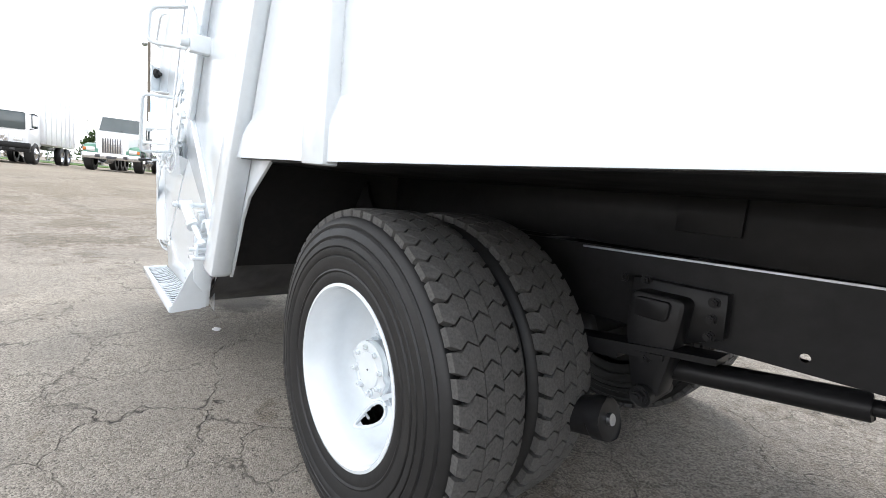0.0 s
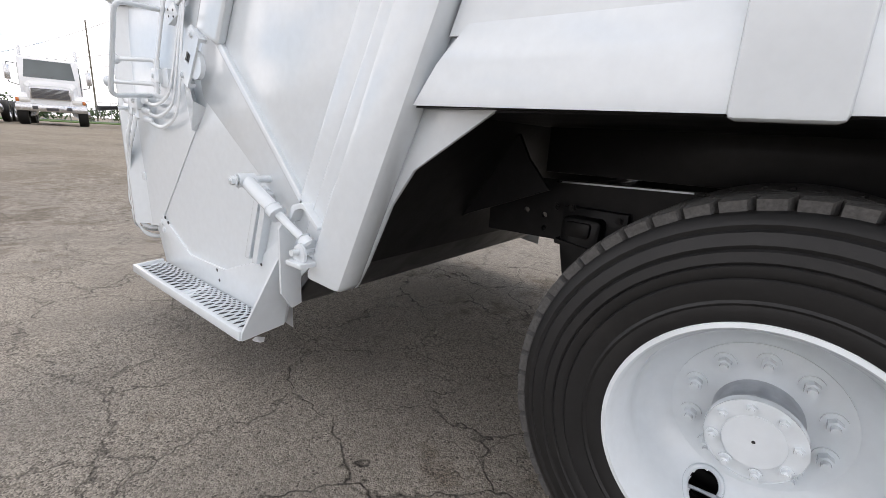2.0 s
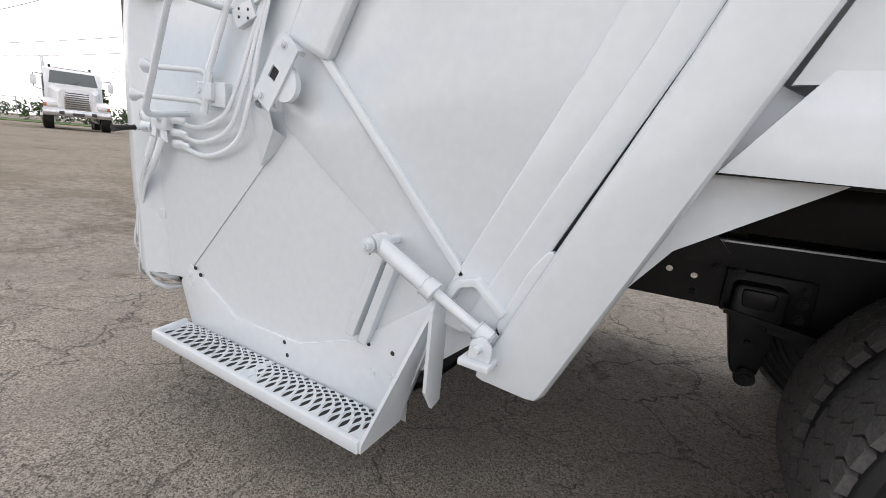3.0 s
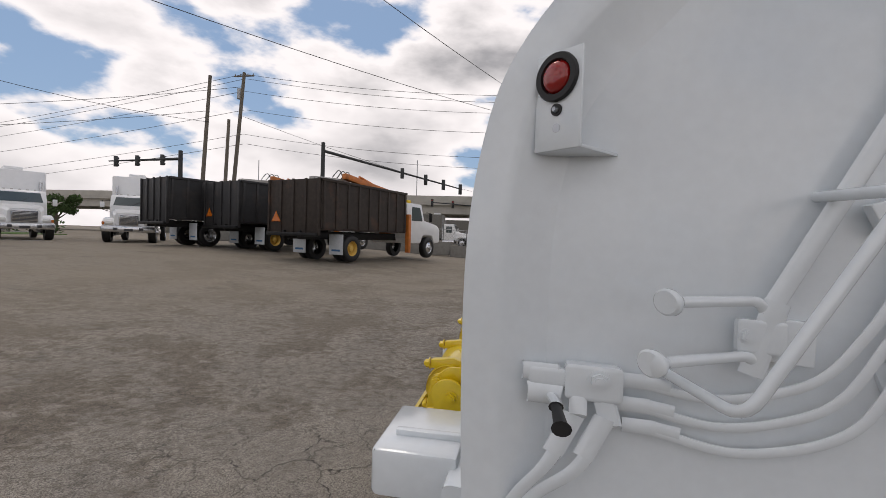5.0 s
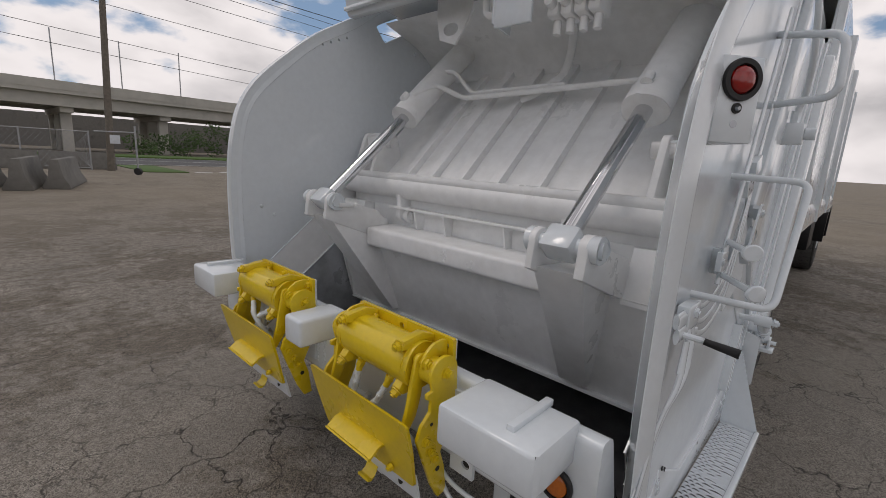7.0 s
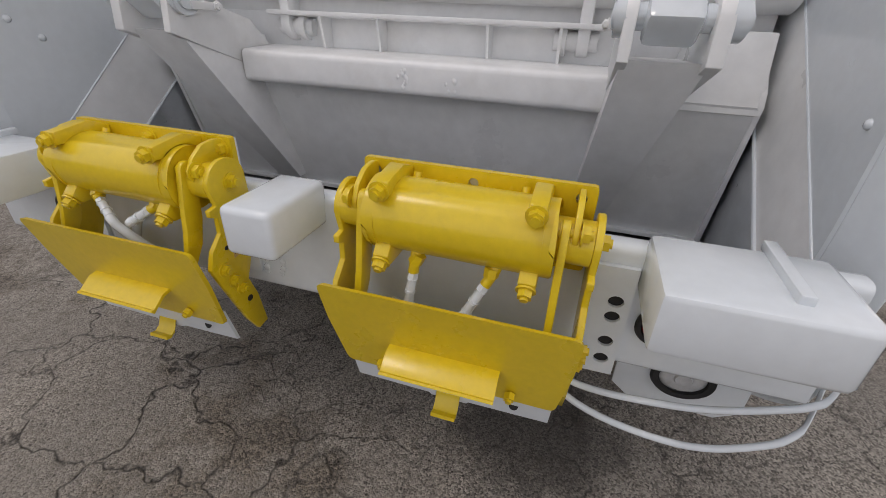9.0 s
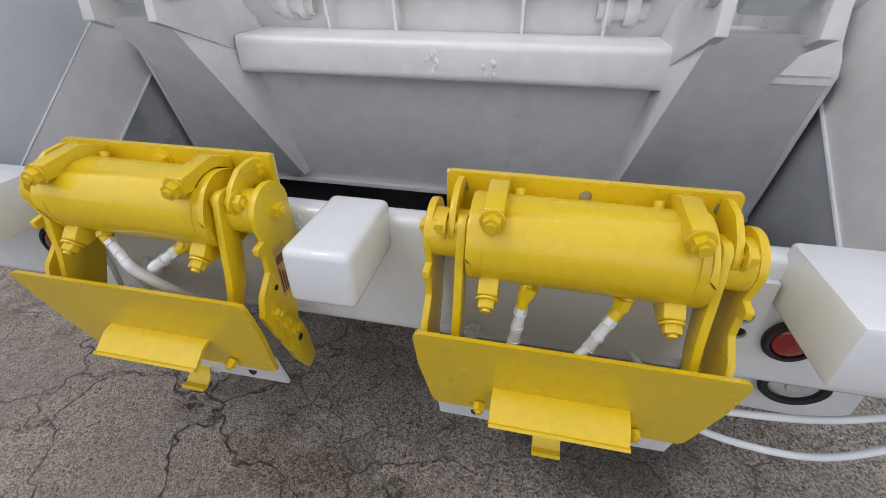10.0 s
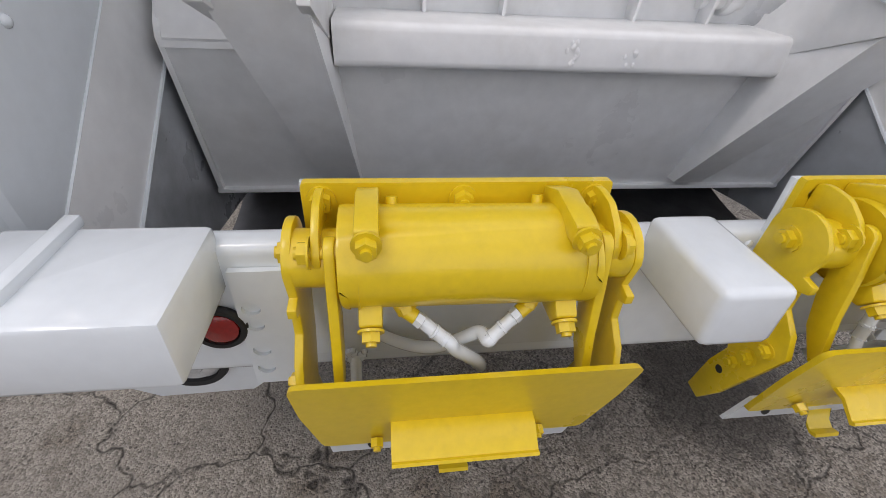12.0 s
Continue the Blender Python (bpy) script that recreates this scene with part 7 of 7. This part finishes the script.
            part("mirror", bm, BLACK, th)
    if with_boom:
        bm = B()
        box(bm, (3.52, -0.25, 1.0), (3.78, 0.25, 2.95), 0.03)
        part("boom_post", bm, ORANGE, th)
        bm = B()
        box(bm, (3.58, -1.35, 0.3), (3.76, -1.15, 2.0), 0.02)
        part("outrigger", bm, ORANGE, th)
        bm = B()
        sec = [(3.75, 2.72), (3.75, 2.98), (0.3, 3.38), (0.3, 3.16)]
        prism(bm, sec, "y", -0.55, -0.32, bev=0.02)
        part("boom", bm, ORANGE, th)
        bm = B()
        prism(bm, [(0.9, 3.02), (0.9, 3.22), (-1.0, 3.12), (-1.0, 2.98)], "y", -0.2, 0.1, bev=0.02)
        part("stick", bm, material("boom_grey", (0.45, 0.44, 0.42), 0.5, vary=0.2), th)
        bm = B()
        rod(bm, (2.8, -0.43, 3.0), (1.2, -0.43, 3.36), 0.05, 10)
        part("boom_ram", bm, ORANGE, th)
        bm = B()
        for k in range(3):
            sweep(bm, smooth_path([(0.9 - 0.25 * k, -0.3, 3.2), (0.75 - 0.25 * k, -0.2, 3.5), (0.5 - 0.25 * k, -0.1, 3.2)], 5), 0.018, 6)
        part("boom_hose", bm, RUBBER_AND_SHADE, th)
        bm = B()
        box(bm, (4.1, -0.9, 2.55), (4.4, -0.3, 2.70), 0.04)
        part("beacon", bm, YELLOW_CAP, th)
    return th


def stand_dump(th, x, y, ang, size):
    th.matrix_basis = Matrix.Translation((x, y, ground_z(x))) @ Matrix.Rotation(radians(ang), 4, "Z") @ Matrix.Scale(size, 4)


stand_dump(dump_truck("rusty brown box truck with orange loader boom and white cab", RUST_BOX, True), -11.0, 15.35, 72, 1.1)
stand_dump(dump_truck("black steel box truck parked beside the rusty one", BLACK_BOX, True), -15.5, 17.2, 69, 1.06)
stand_dump(dump_truck("black steel box truck with pale inner panel", BLACK_BOX, False), -18.9, 17.2, 66, 1.08)


def barriers():
    prof = [(-0.30, 0.0), (-0.30, 0.08), (-0.17, 0.33), (-0.09, 0.81), (0.09, 0.81), (0.17, 0.33), (0.30, 0.08), (0.30, 0.0)]
    th = None
    for k in range(3):
        x, y = -3.95 + 0.85 * k, 15.2 + 0.3 * k
        if th is None:
            bm = B()
            prism(bm, prof, "y", 0.0, 3.0, bev=0.012)
            th = part("concrete_barrier", bm, CONCRETE)
            tagged(th, "weathered precast concrete road barrier standing loose on the asphalt", "barrier", "loose concrete barriers")
        ob = th if k == 0 else copy_thing(th, Matrix())
        ob.matrix_basis = Matrix.Translation((x, y, 0)) @ Matrix.Rotation(radians(-9 - 3 * k), 4, "Z") @ Matrix.Scale(1.08, 4)
    # row of barriers along the edge of the yard
    first = None
    for k in range(9):
        x, y = -24.5 + 3.05 * k, 27.2 + 0.02 * k
        if first is None:
            bm = B()
            prism(bm, [(a * 1.05, b * 1.05) for a, b in prof], "x", -1.5, 1.5, bev=0.012)
            first = part("concrete_barrier", bm, CONCRETE)
            tagged(first, "dirty concrete barrier in a row along the yard's edge", "barrier", "barrier row along the fence")
        ob = first if k == 0 else copy_thing(first, Matrix())
        ob.matrix_basis = Matrix.Translation((x, y, ground_z(x))) @ Matrix.Rotation(radians(0.4), 4, "Z")


barriers()


def fence(points, h=1.9, gap=2.6):
    """Chain-link: posts, rails, and the wires of its mesh."""
    th = local_thing("chain_link_fence", "galvanised chain-link fence with steel posts along the road", "fence")
    for (ax, ay), (bx, by) in zip(points, points[1:]):
        a, b = Vector((ax, ay, ground_z(ax))), Vector((bx, by, ground_z(bx)))
        n = max(1, round((b - a).length / gap))
        for k in range(n + 1):
            p = a.lerp(b, k / n)
            part("post", rod(B(), p, p + Vector((0, 0, h)), 0.035, 8), GALV, th)
        for z in (h - 0.05, 0.12):
            part("rail", rod(B(), a + Vector((0, 0, z)), b + Vector((0, 0, z)), 0.022, 6), GALV, th)
        bm = B()
        m = int((b - a).length / 0.24)
        for k in range(m):
            for s in (0, 1):
                p, q = a.lerp(b, k / m), a.lerp(b, min(1.0, (k + 6) / m))
                if s:
                    p, q = q, p
                rod(bm, p + Vector((0, 0, 0.1)), q + Vector((0, 0, h - 0.06)), 0.005, 3, caps=False)
        part("mesh_wire", bm, GALV, th)["kind"] = "stuff"
    return th


fence([(-16.0, 30.5), (-7.0, 30.0), (0.2, 26.2)])
fence([(-56.0, -12.0), (-52.0, 10.0), (-46.0, 30.0)], 1.9, 3.0)


def gate_wheel():
    th = local_thing("gate_post", "steel gate post on a small black wheel", "gate")
    part("post", rod(B(), (1.4, 22.9, 0.1), (1.4, 22.9, 2.2), 0.04, 8), GALV, th)
    part("arm", rod(B(), (0.4, 26.0, 1.9), (1.4, 22.9, 1.9), 0.03, 8), GALV, th)
    part("wheel", rod(B(), (1.35, 22.85, 0.16), (1.45, 22.95, 0.16), 0.16, 16), RUBBER_AND_SHADE, th)
    part("notice", box(B(), (0.75, 24.6, 1.35), (1.15, 24.62, 1.75), 0.01), FLAP, th)


gate_wheel()


def pole(name, label, x, y, h, r, mat, lean=(0, 0), cross=0, lamp=False, transformer=False):
    th = local_thing(name, label, "pole", "poles along the road" if "utility" in name else "")
    z = ground_z(x)
    top = Vector((x + lean[0], y + lean[1], z + h))
    part("shaft", rod(B(), (x, y, z), top, r, 14, r * 0.7), mat, th)
    for k in range(cross):
        d = top - Vector((0, 0, 0.35 + 1.1 * k))
        part("cross_arm", box(B(), d - Vector((1.1, 0.06, 0.06)), d + Vector((1.1, 0.06, 0.06)), 0.01), mat, th)
        for u in (-1.0, -0.4, 0.4, 1.0):
            part("insulator", rod(B(), d + Vector((u, 0, 0.06)), d + Vector((u, 0, 0.24)), 0.05, 8, 0.03), CONCRETE, th)
    if transformer:
        d = top - Vector((0.45, 0, 2.6))
        part("transformer", rod(B(), d, d + Vector((0, 0, 0.95)), 0.26, 16, bev=0.03), GALV, th)
    if lamp:
        bm = B()
        d = top - Vector((0, 0, 0.2))
        sweep(bm, bent([d, d + Vector((-0.35, -0.1, 0.15)), d + Vector((-0.75, -0.2, 0.15))], 0.1), 0.035, 8)
        part("lamp_arm", bm, GALV, th)
        bm = B()
        lathe(bm, [(0.0, 0.16), (0.12, 0.14), (0.24, 0.02), (0.22, -0.05), (0.10, -0.16), (0, -0.18)], d + Vector((-0.85, -0.22, 0.12)), "z", 16)
        part("lamp_head", bm, GALV, th)
    return top


p_lamp = pole("street_lamp", "wooden street lamp pole beside the yard gate", 0.95, 26.0, 10.9, 0.17, WOOD_POLE, (0.36, 0.0), lamp=True)
p_steel = pole("steel_pole", "tall blue-grey tapered steel pole behind the fence", -5.05, 41.0, 15.8, 0.36, STEEL_POLE, (1.05, 0))
p_w1 = pole("utility_pole", "weathered wooden utility pole without cross arm", -34.2, 35.9, 15.8, 0.22, WOOD_POLE, (0.75, 0.3))
p_w2 = pole("utility_pole", "weathered wooden utility pole with cross arm and transformer", -32.1, 37.5, 16.7, 0.22, WOOD_POLE, (1.0, 0.6), cross=1, transformer=True)
p_w3 = pole("utility_pole", "short wooden utility pole between taller ones", -32.0, 36.4, 11.6, 0.2, WOOD_POLE, (0.45, 0.1))
p_y1 = pole("street_lamp", "slim wooden lamp pole behind the parked trucks", -46.1, 4.2, 11.0, 0.15, WOOD_POLE, lamp=True)
p_y2 = pole("utility_pole", "slim utility pole beyond the parked trucks", -42.3, 17.2, 11.8, 0.12, WOOD_POLE, cross=1)
p_y3 = pole("utility_pole", "thin distant pole beyond the yard fence", -59.4, 14.0, 10.0, 0.09, WOOD_POLE)


def cable(a, b, sag, r=0.022):
    a, b = Vector(a), Vector(b)
    bm = B()
    sweep(bm, [a.lerp(b, k / 14) - Vector((0, 0, sag * 4 * (k / 14) * (1 - k / 14))) for k in range(15)], r, 4)
    return tagged(part("overhead_cable", bm, WIRE), "thin black overhead cable strung between poles", "cable", "overhead cables")


for k, (dz, dy) in enumerate(((0.0, 0), (-0.5, 0.6), (-1.7, 0), (-3.6, 0), (-6.0, 0), (-7.0, 0.3))):
    cable(p_w2 + Vector((0.4 * (k % 2), 0, dz - 0.15)), p_steel + Vector((0, dy, dz - 0.6)), 0.5)
    cable(p_steel + Vector((0, dy, dz - 0.6)), (70, 34 + dy, 12.6 + dz), 0.7)
    cable(p_w2 + Vector((0, 0, dz - 0.15)), (-110, 46, 11.5 + dz), 0.8)
cable(p_lamp + Vector((0, 0, -0.6)), p_steel + Vector((0, 0, -3.0)), 0.5)
cable(p_lamp + Vector((0, 0, -0.6)), (60, 15, 9.0), 0.8)
cable(p_steel + Vector((0, 0, -0.4)), (-24, -14, 15.0), 0.8)
cable(p_steel + Vector((0, 0, -2.6)), (-34, -4, 13.0), 0.9)
cable(p_w2 + Vector((0, 0, -1.4)), (-70, 12, 7.0), 1.0)
cable(p_w1 + Vector((0, 0, -3.4)), (-75, 14, 6.6), 1.0)
cable(p_w2 + Vector((0, 0, -4.4)), (-6, 60, 7.0), 0.6)
cable((-110, 10, 9.2), p_y2 + Vector((0, 0, -0.4)), 1.0)
cable(p_y2 + Vector((0, 0, -0.4)), p_w1 + Vector((0, 0, -4.5)), 0.6)


def signal_head(th, p, face):
    bm = B()
    box(bm, p - Vector((0.17, 0.10, 0.52)), p + Vector((0.17, 0.10, 0.52)), 0.03)
    hd = part("signal_head", bm, DARK_STEEL, th)
    for k in range(3):
        z = p.z + 0.33 - 0.33 * k
        bm = B()
        rod(bm, (p.x, p.y - face * 0.10, z), (p.x, p.y - face * 0.26, z), 0.13, 12, caps=False)
        part("visor", bm, DARK_STEEL, hd)
        part("signal_lens", rod(B(), (p.x, p.y - face * 0.10, z), (p.x, p.y - face * 0.115, z), 0.115, 12), SIGNAL_RED if k == 0 and face > 0 else GRILLE, hd)


def signal_mast(x, y, h, end, heads, face, label):
    th = local_thing("traffic_signal", label, "traffic signal", "traffic signals")
    z = ground_z(x)
    part("mast", rod(B(), (x, y, z), (x, y, z + h), 0.24, 14, 0.19), DARK_STEEL, th)
    a, b = Vector((x, y, z + h - 0.8)), Vector(end)
    part("mast_arm", rod(B(), a, b, 0.15, 12, 0.06), DARK_STEEL, th)
    for f in heads:
        signal_head(th, a.lerp(b, f) - Vector((0, 0, 0.05)), face)
    return th


signal_mast(-22.55, 38.4, 9.7, (-9.2, 42.4, 6.3), (0.56, 0.73, 0.86, 0.985), -1, "dark steel traffic signal mast with a long arm of four heads")
signal_mast(-36.0, 35.5, 8.4, (-43.7, 35.0, 7.9), (0.25, 0.6, 0.9), -1, "dark steel traffic signal mast behind the parked trucks")
signal_mast(-3.3, 56.0, 6.0, (-15.5, 57.0, 6.1), (0.45, 0.75, 0.99), 1, "dark traffic signal arm under the overpass")
sg = box(B(), (-7.6, 56.0, 5.0), (-5.8, 56.1, 5.6), 0.02)
tagged(part("street_sign", sg, SIGN_GREEN), "green street name sign hanging from the signal arm", "sign")


def overpass():
    th = local_thing("overpass", "long pale concrete highway overpass with girders and columns", "bridge")
    line = [(-120, 58.5), (-20, 59.5), (4, 61), (30, 62), (110, 62)]
    pts = smooth_path([(x, y, 0) for x, y in line], 6)
    def ribbon(name, z0, z1, inset, depth, mat):
        bm = B()
        rows = []
        for i, p in enumerate(pts):
            d = (pts[min(i + 1, len(pts) - 1)] - pts[max(i - 1, 0)]).normalized()
            n = Vector((d.y, -d.x, 0))
            if n.y > 0:
                n = -n
            a, b = p - n * inset * -1 * -1, p - n * (inset + depth)
            rows.append([bm.verts.new((q.x, q.y, z)) for q, z in ((a, z0), (a, z1), (b, z1), (b, z0))])
        for a, b in zip(rows, rows[1:]):
            for k in range(4):
                bm.faces.new((a[k], a[(k + 1) % 4], b[(k + 1) % 4], b[k]))
        bm.faces.new(rows[0])
        bm.faces.new(rows[-1])
        part(name, bm, mat, th)
    ribbon("parapet", 6.35, 7.25, 0.0, 0.4, BRIDGE)
    ribbon("deck", 5.95, 6.35, 0.05, 14.0, BRIDGE)
    for k in range(5):
        ribbon("girder", 4.7, 5.95, 0.6 + 2.9 * k, 0.7, BRIDGE)
    for i in range(3, len(pts) - 1, 3):
        p = pts[i]
        for dy in (2.5, 7.0, 11.5):
            part("column", box(B(), (p.x - 0.5, p.y + dy - 0.5, -1), (p.x + 0.5, p.y + dy + 0.5, 4.3), 0.05), BRIDGE, th)
        part("pier_cap", box(B(), (p.x - 0.6, p.y + 1.0, 4.1), (p.x + 0.6, p.y + 13.5, 4.75), 0.05), BRIDGE, th)
    for k in range(7):
        q = pts[4 + 2 * k]
        part("road_lamp", rod(B(), (q.x, q.y + 7, 6.3), (q.x, q.y + 7, 13.5), 0.07, 6), GALV, th)


overpass()
# added wall beyond the bridge that stands for the dark shade under it
ab = box(B(), (-30, 90, -1), (60, 92, 5.0), 0.0)
tagged(part("underpass_shade_wall", ab, CONCRETE), "added concrete wall that stands for the shade under the overpass", "wall", kind="structure")


def road():
    bm = B()
    box(bm, (-120, 33.0, -0.9), (120, 47.0, 0.02))
    tagged(part("road", bm, ROAD), "dark asphalt road beyond the yard fence", "road", kind="structure")
    bm = B()
    for k in range(40):
        box(bm, (-100 + 5.2 * k, 39.9, 0.02), (-97.5 + 5.2 * k, 40.05, 0.026))
    for k in range(3):
        box(bm, (-110, 33.3 + 6.7 * k, 0.02), (110, 33.42 + 6.7 * k, 0.026))
    tagged(part("road_marking", bm, ROAD_PAINT), "white painted lane lines on the road", "road marking", kind="structure")
    bm = B()
    box(bm, (2.2, 25.0, 0.0), (4.2, 31.8, 0.05), 0.02)
    tagged(part("verge", bm, GRASS), "mown green grass verge beside the gate", "grass", kind="structure")
    bm = B()
    box(bm, (-18, 31.0, -0.6), (1.2, 32.8, 0.10), 0.03)
    tagged(part("verge", bm, GRASS), "mown green grass strip behind the fence", "grass", kind="structure")
    bm = B()
    box(bm, (-60, 47.2, -0.8), (90, 54.0, 0.14), 0.03)
    tagged(part("verge", bm, GRASS), "mown green grass strip under the overpass", "grass", kind="structure")
    bm = B()
    prism(bm, [(-44.5, -34), (-43.5, 4), (-42.0, 18), (-40.0, 28.0), (-46, 30), (-58, 24), (-62, -34)], "z", 0.4, 0.65)
    tagged(part("verge", bm, GRASS), "mown green grass behind the parked trucks", "grass", kind="structure")
    bm = B()
    for k in range(7):
        a = 4.6 + 1.5 * k
        box(bm, (a, 25.0 + 0.6 * k, 0.004), (a + 0.9, 25.5 + 0.6 * k, 0.010))
    for k in range(6):
        x, y = -29.5 + 0.9 * k, -2.9 + 3.6 * k
        box(bm, (x - 4.0, y - 0.06, ground_z(x - 2) + 0.02), (x, y + 0.06, ground_z(x) + 0.028))
    tagged(part("lot_marking", bm, ROAD_PAINT), "worn white parking lines on the asphalt", "road marking", kind="structure")


road()


def foliage(name, label, category, clumps, leaf, n_each, seed, trunk=None, kind=""):
    random.seed(seed)
    bm = B()
    for (x, y, z, r, flat) in clumps:
        for _ in range(n_each):
            d = Vector((random.gauss(0, 1), random.gauss(0, 1), random.gauss(0, 1) * flat))
            d = d.normalized() * r * (random.random() ** 0.4) if d.length > 0 else d
            p = Vector((x, y, z)) + Vector((d.x, d.y, d.z * flat))
            u = Vector((random.gauss(0, 1), random.gauss(0, 1), random.gauss(0, 1))).normalized()
            v = u.orthogonal().normalized()
            a = leaf * random.uniform(0.6, 1.4)
            q = [p + u * a, p + v * a * 0.5, p - u * a, p - v * a * 0.5]
            bm.faces.new([bm.verts.new(c) for c in q])
    if trunk is None:
        return tagged(part(name, bm, LEAF, smooth=0), label, category, kind=kind)
    th = local_thing(name, label, category)
    part("crown", bm, LEAF, th, smooth=0)
    tb = B()
    x, y, z0, h = trunk
    sweep(tb, smooth_path([(x, y, z0), (x + 0.15, y, z0 + h * 0.4), (x - 0.1, y + 0.1, z0 + h * 0.8)], 4), 0.22, 8)
    for c in clumps[:5]:
        rod(tb, (x, y, z0 + h * 0.45), (c[0], c[1], c[2]), 0.09, 6, 0.03)
    part("trunk", tb, BARK, th)
    return th


random.seed(21)
for k, (x, y, s) in enumerate(((-58, -5.5, 1.25), (-66, 2.0, 0.8), (-64, -14, 1.1), (-66, 24.0, 0.75), (-60, 31.5, 0.8), (-54, 38.0, 0.75))):
    z = ground_z(x)
    cl = [(x + random.uniform(-1.8, 1.8) * s, y + random.uniform(-2.0, 2.0) * s, z + random.uniform(2.6, 5.2) * s, random.uniform(0.7, 1.25) * s, 0.75) for _ in range(9)]
    foliage("tree", "leafy green broadleaf tree beyond the parked trucks", "tree", cl, 0.17, 190, 30 + k, (x, y, z, 3.6 * s))
cl = []
for k in range(44):
    t = k / 43
    cl.append((-58 + 12 * t + random.uniform(-1, 1), -2 + 34 * t + random.uniform(-1, 1), 0.6 + random.uniform(0.3, 1.5), random.uniform(0.7, 1.4), 0.8))
foliage("hedge", "low green scrub along the yard's back fence", "shrub", cl, 0.16, 90, 51, kind="stuff")
cl = []
for k in range(52):
    t = k / 51
    cl.append((9 + 62 * t + random.uniform(-1, 1), 58.5 + random.uniform(-1.5, 1.5), random.uniform(0.5, 3.2), random.uniform(1.0, 1.7), 0.9))
foliage("hedge", "tall dark green hedge below the overpass", "hedge", cl, 0.2, 150, 52, kind="stuff")


def car(label, mat, x, y, ang):
    th = local_thing("parked_car", label, "car", "parked cars")
    bm = B()
    prism(bm, rounded([(-2.2, 0.35), (-2.2, 0.85), (-1.9, 1.0), (-1.5, 1.02), (-0.9, 1.48), (0.5, 1.5), (1.1, 1.02), (2.0, 0.92), (2.2, 0.75), (2.2, 0.35)], 0.12), "y", -0.88, 0.88, bev=0.10)
    part("body", bm, mat, th)
    for s in (-1, 1):
        bm = B()
        prism(bm, rounded([(-1.35, 1.05), (-0.85, 1.40), (0.42, 1.42), (0.92, 1.05)], 0.05), "y", min(s * 0.86, s * 0.885), max(s * 0.86, s * 0.885))
        part("side_window", bm, GLASS_DARK, th)
        for wx in (-1.35, 1.35):
            road_wheel(th, wx, s * 0.90, s, r=0.33, w=0.2)
    th.matrix_basis = Matrix.Translation((x, y, 0)) @ Matrix.Rotation(radians(ang), 4, "Z")


car("dark red parked car with dark windows", CAR_RED, 27.0, -8.0, 60)
car("grey parked car beside a red one", CAR_GREY, 31.0, -7.0, 60)
car("dark red parked car further back", CAR_RED, 36.5, -6.0, 60)
stand(yard_truck("semi_truck", "white semi truck crossing under the overpass", CAB_WHITE, CAB_WHITE, {"hood": 1.5, "top": 2.8, "rear": "packer_body", "body_mat": CONCRETE}), -9.5, 52.0, 0)
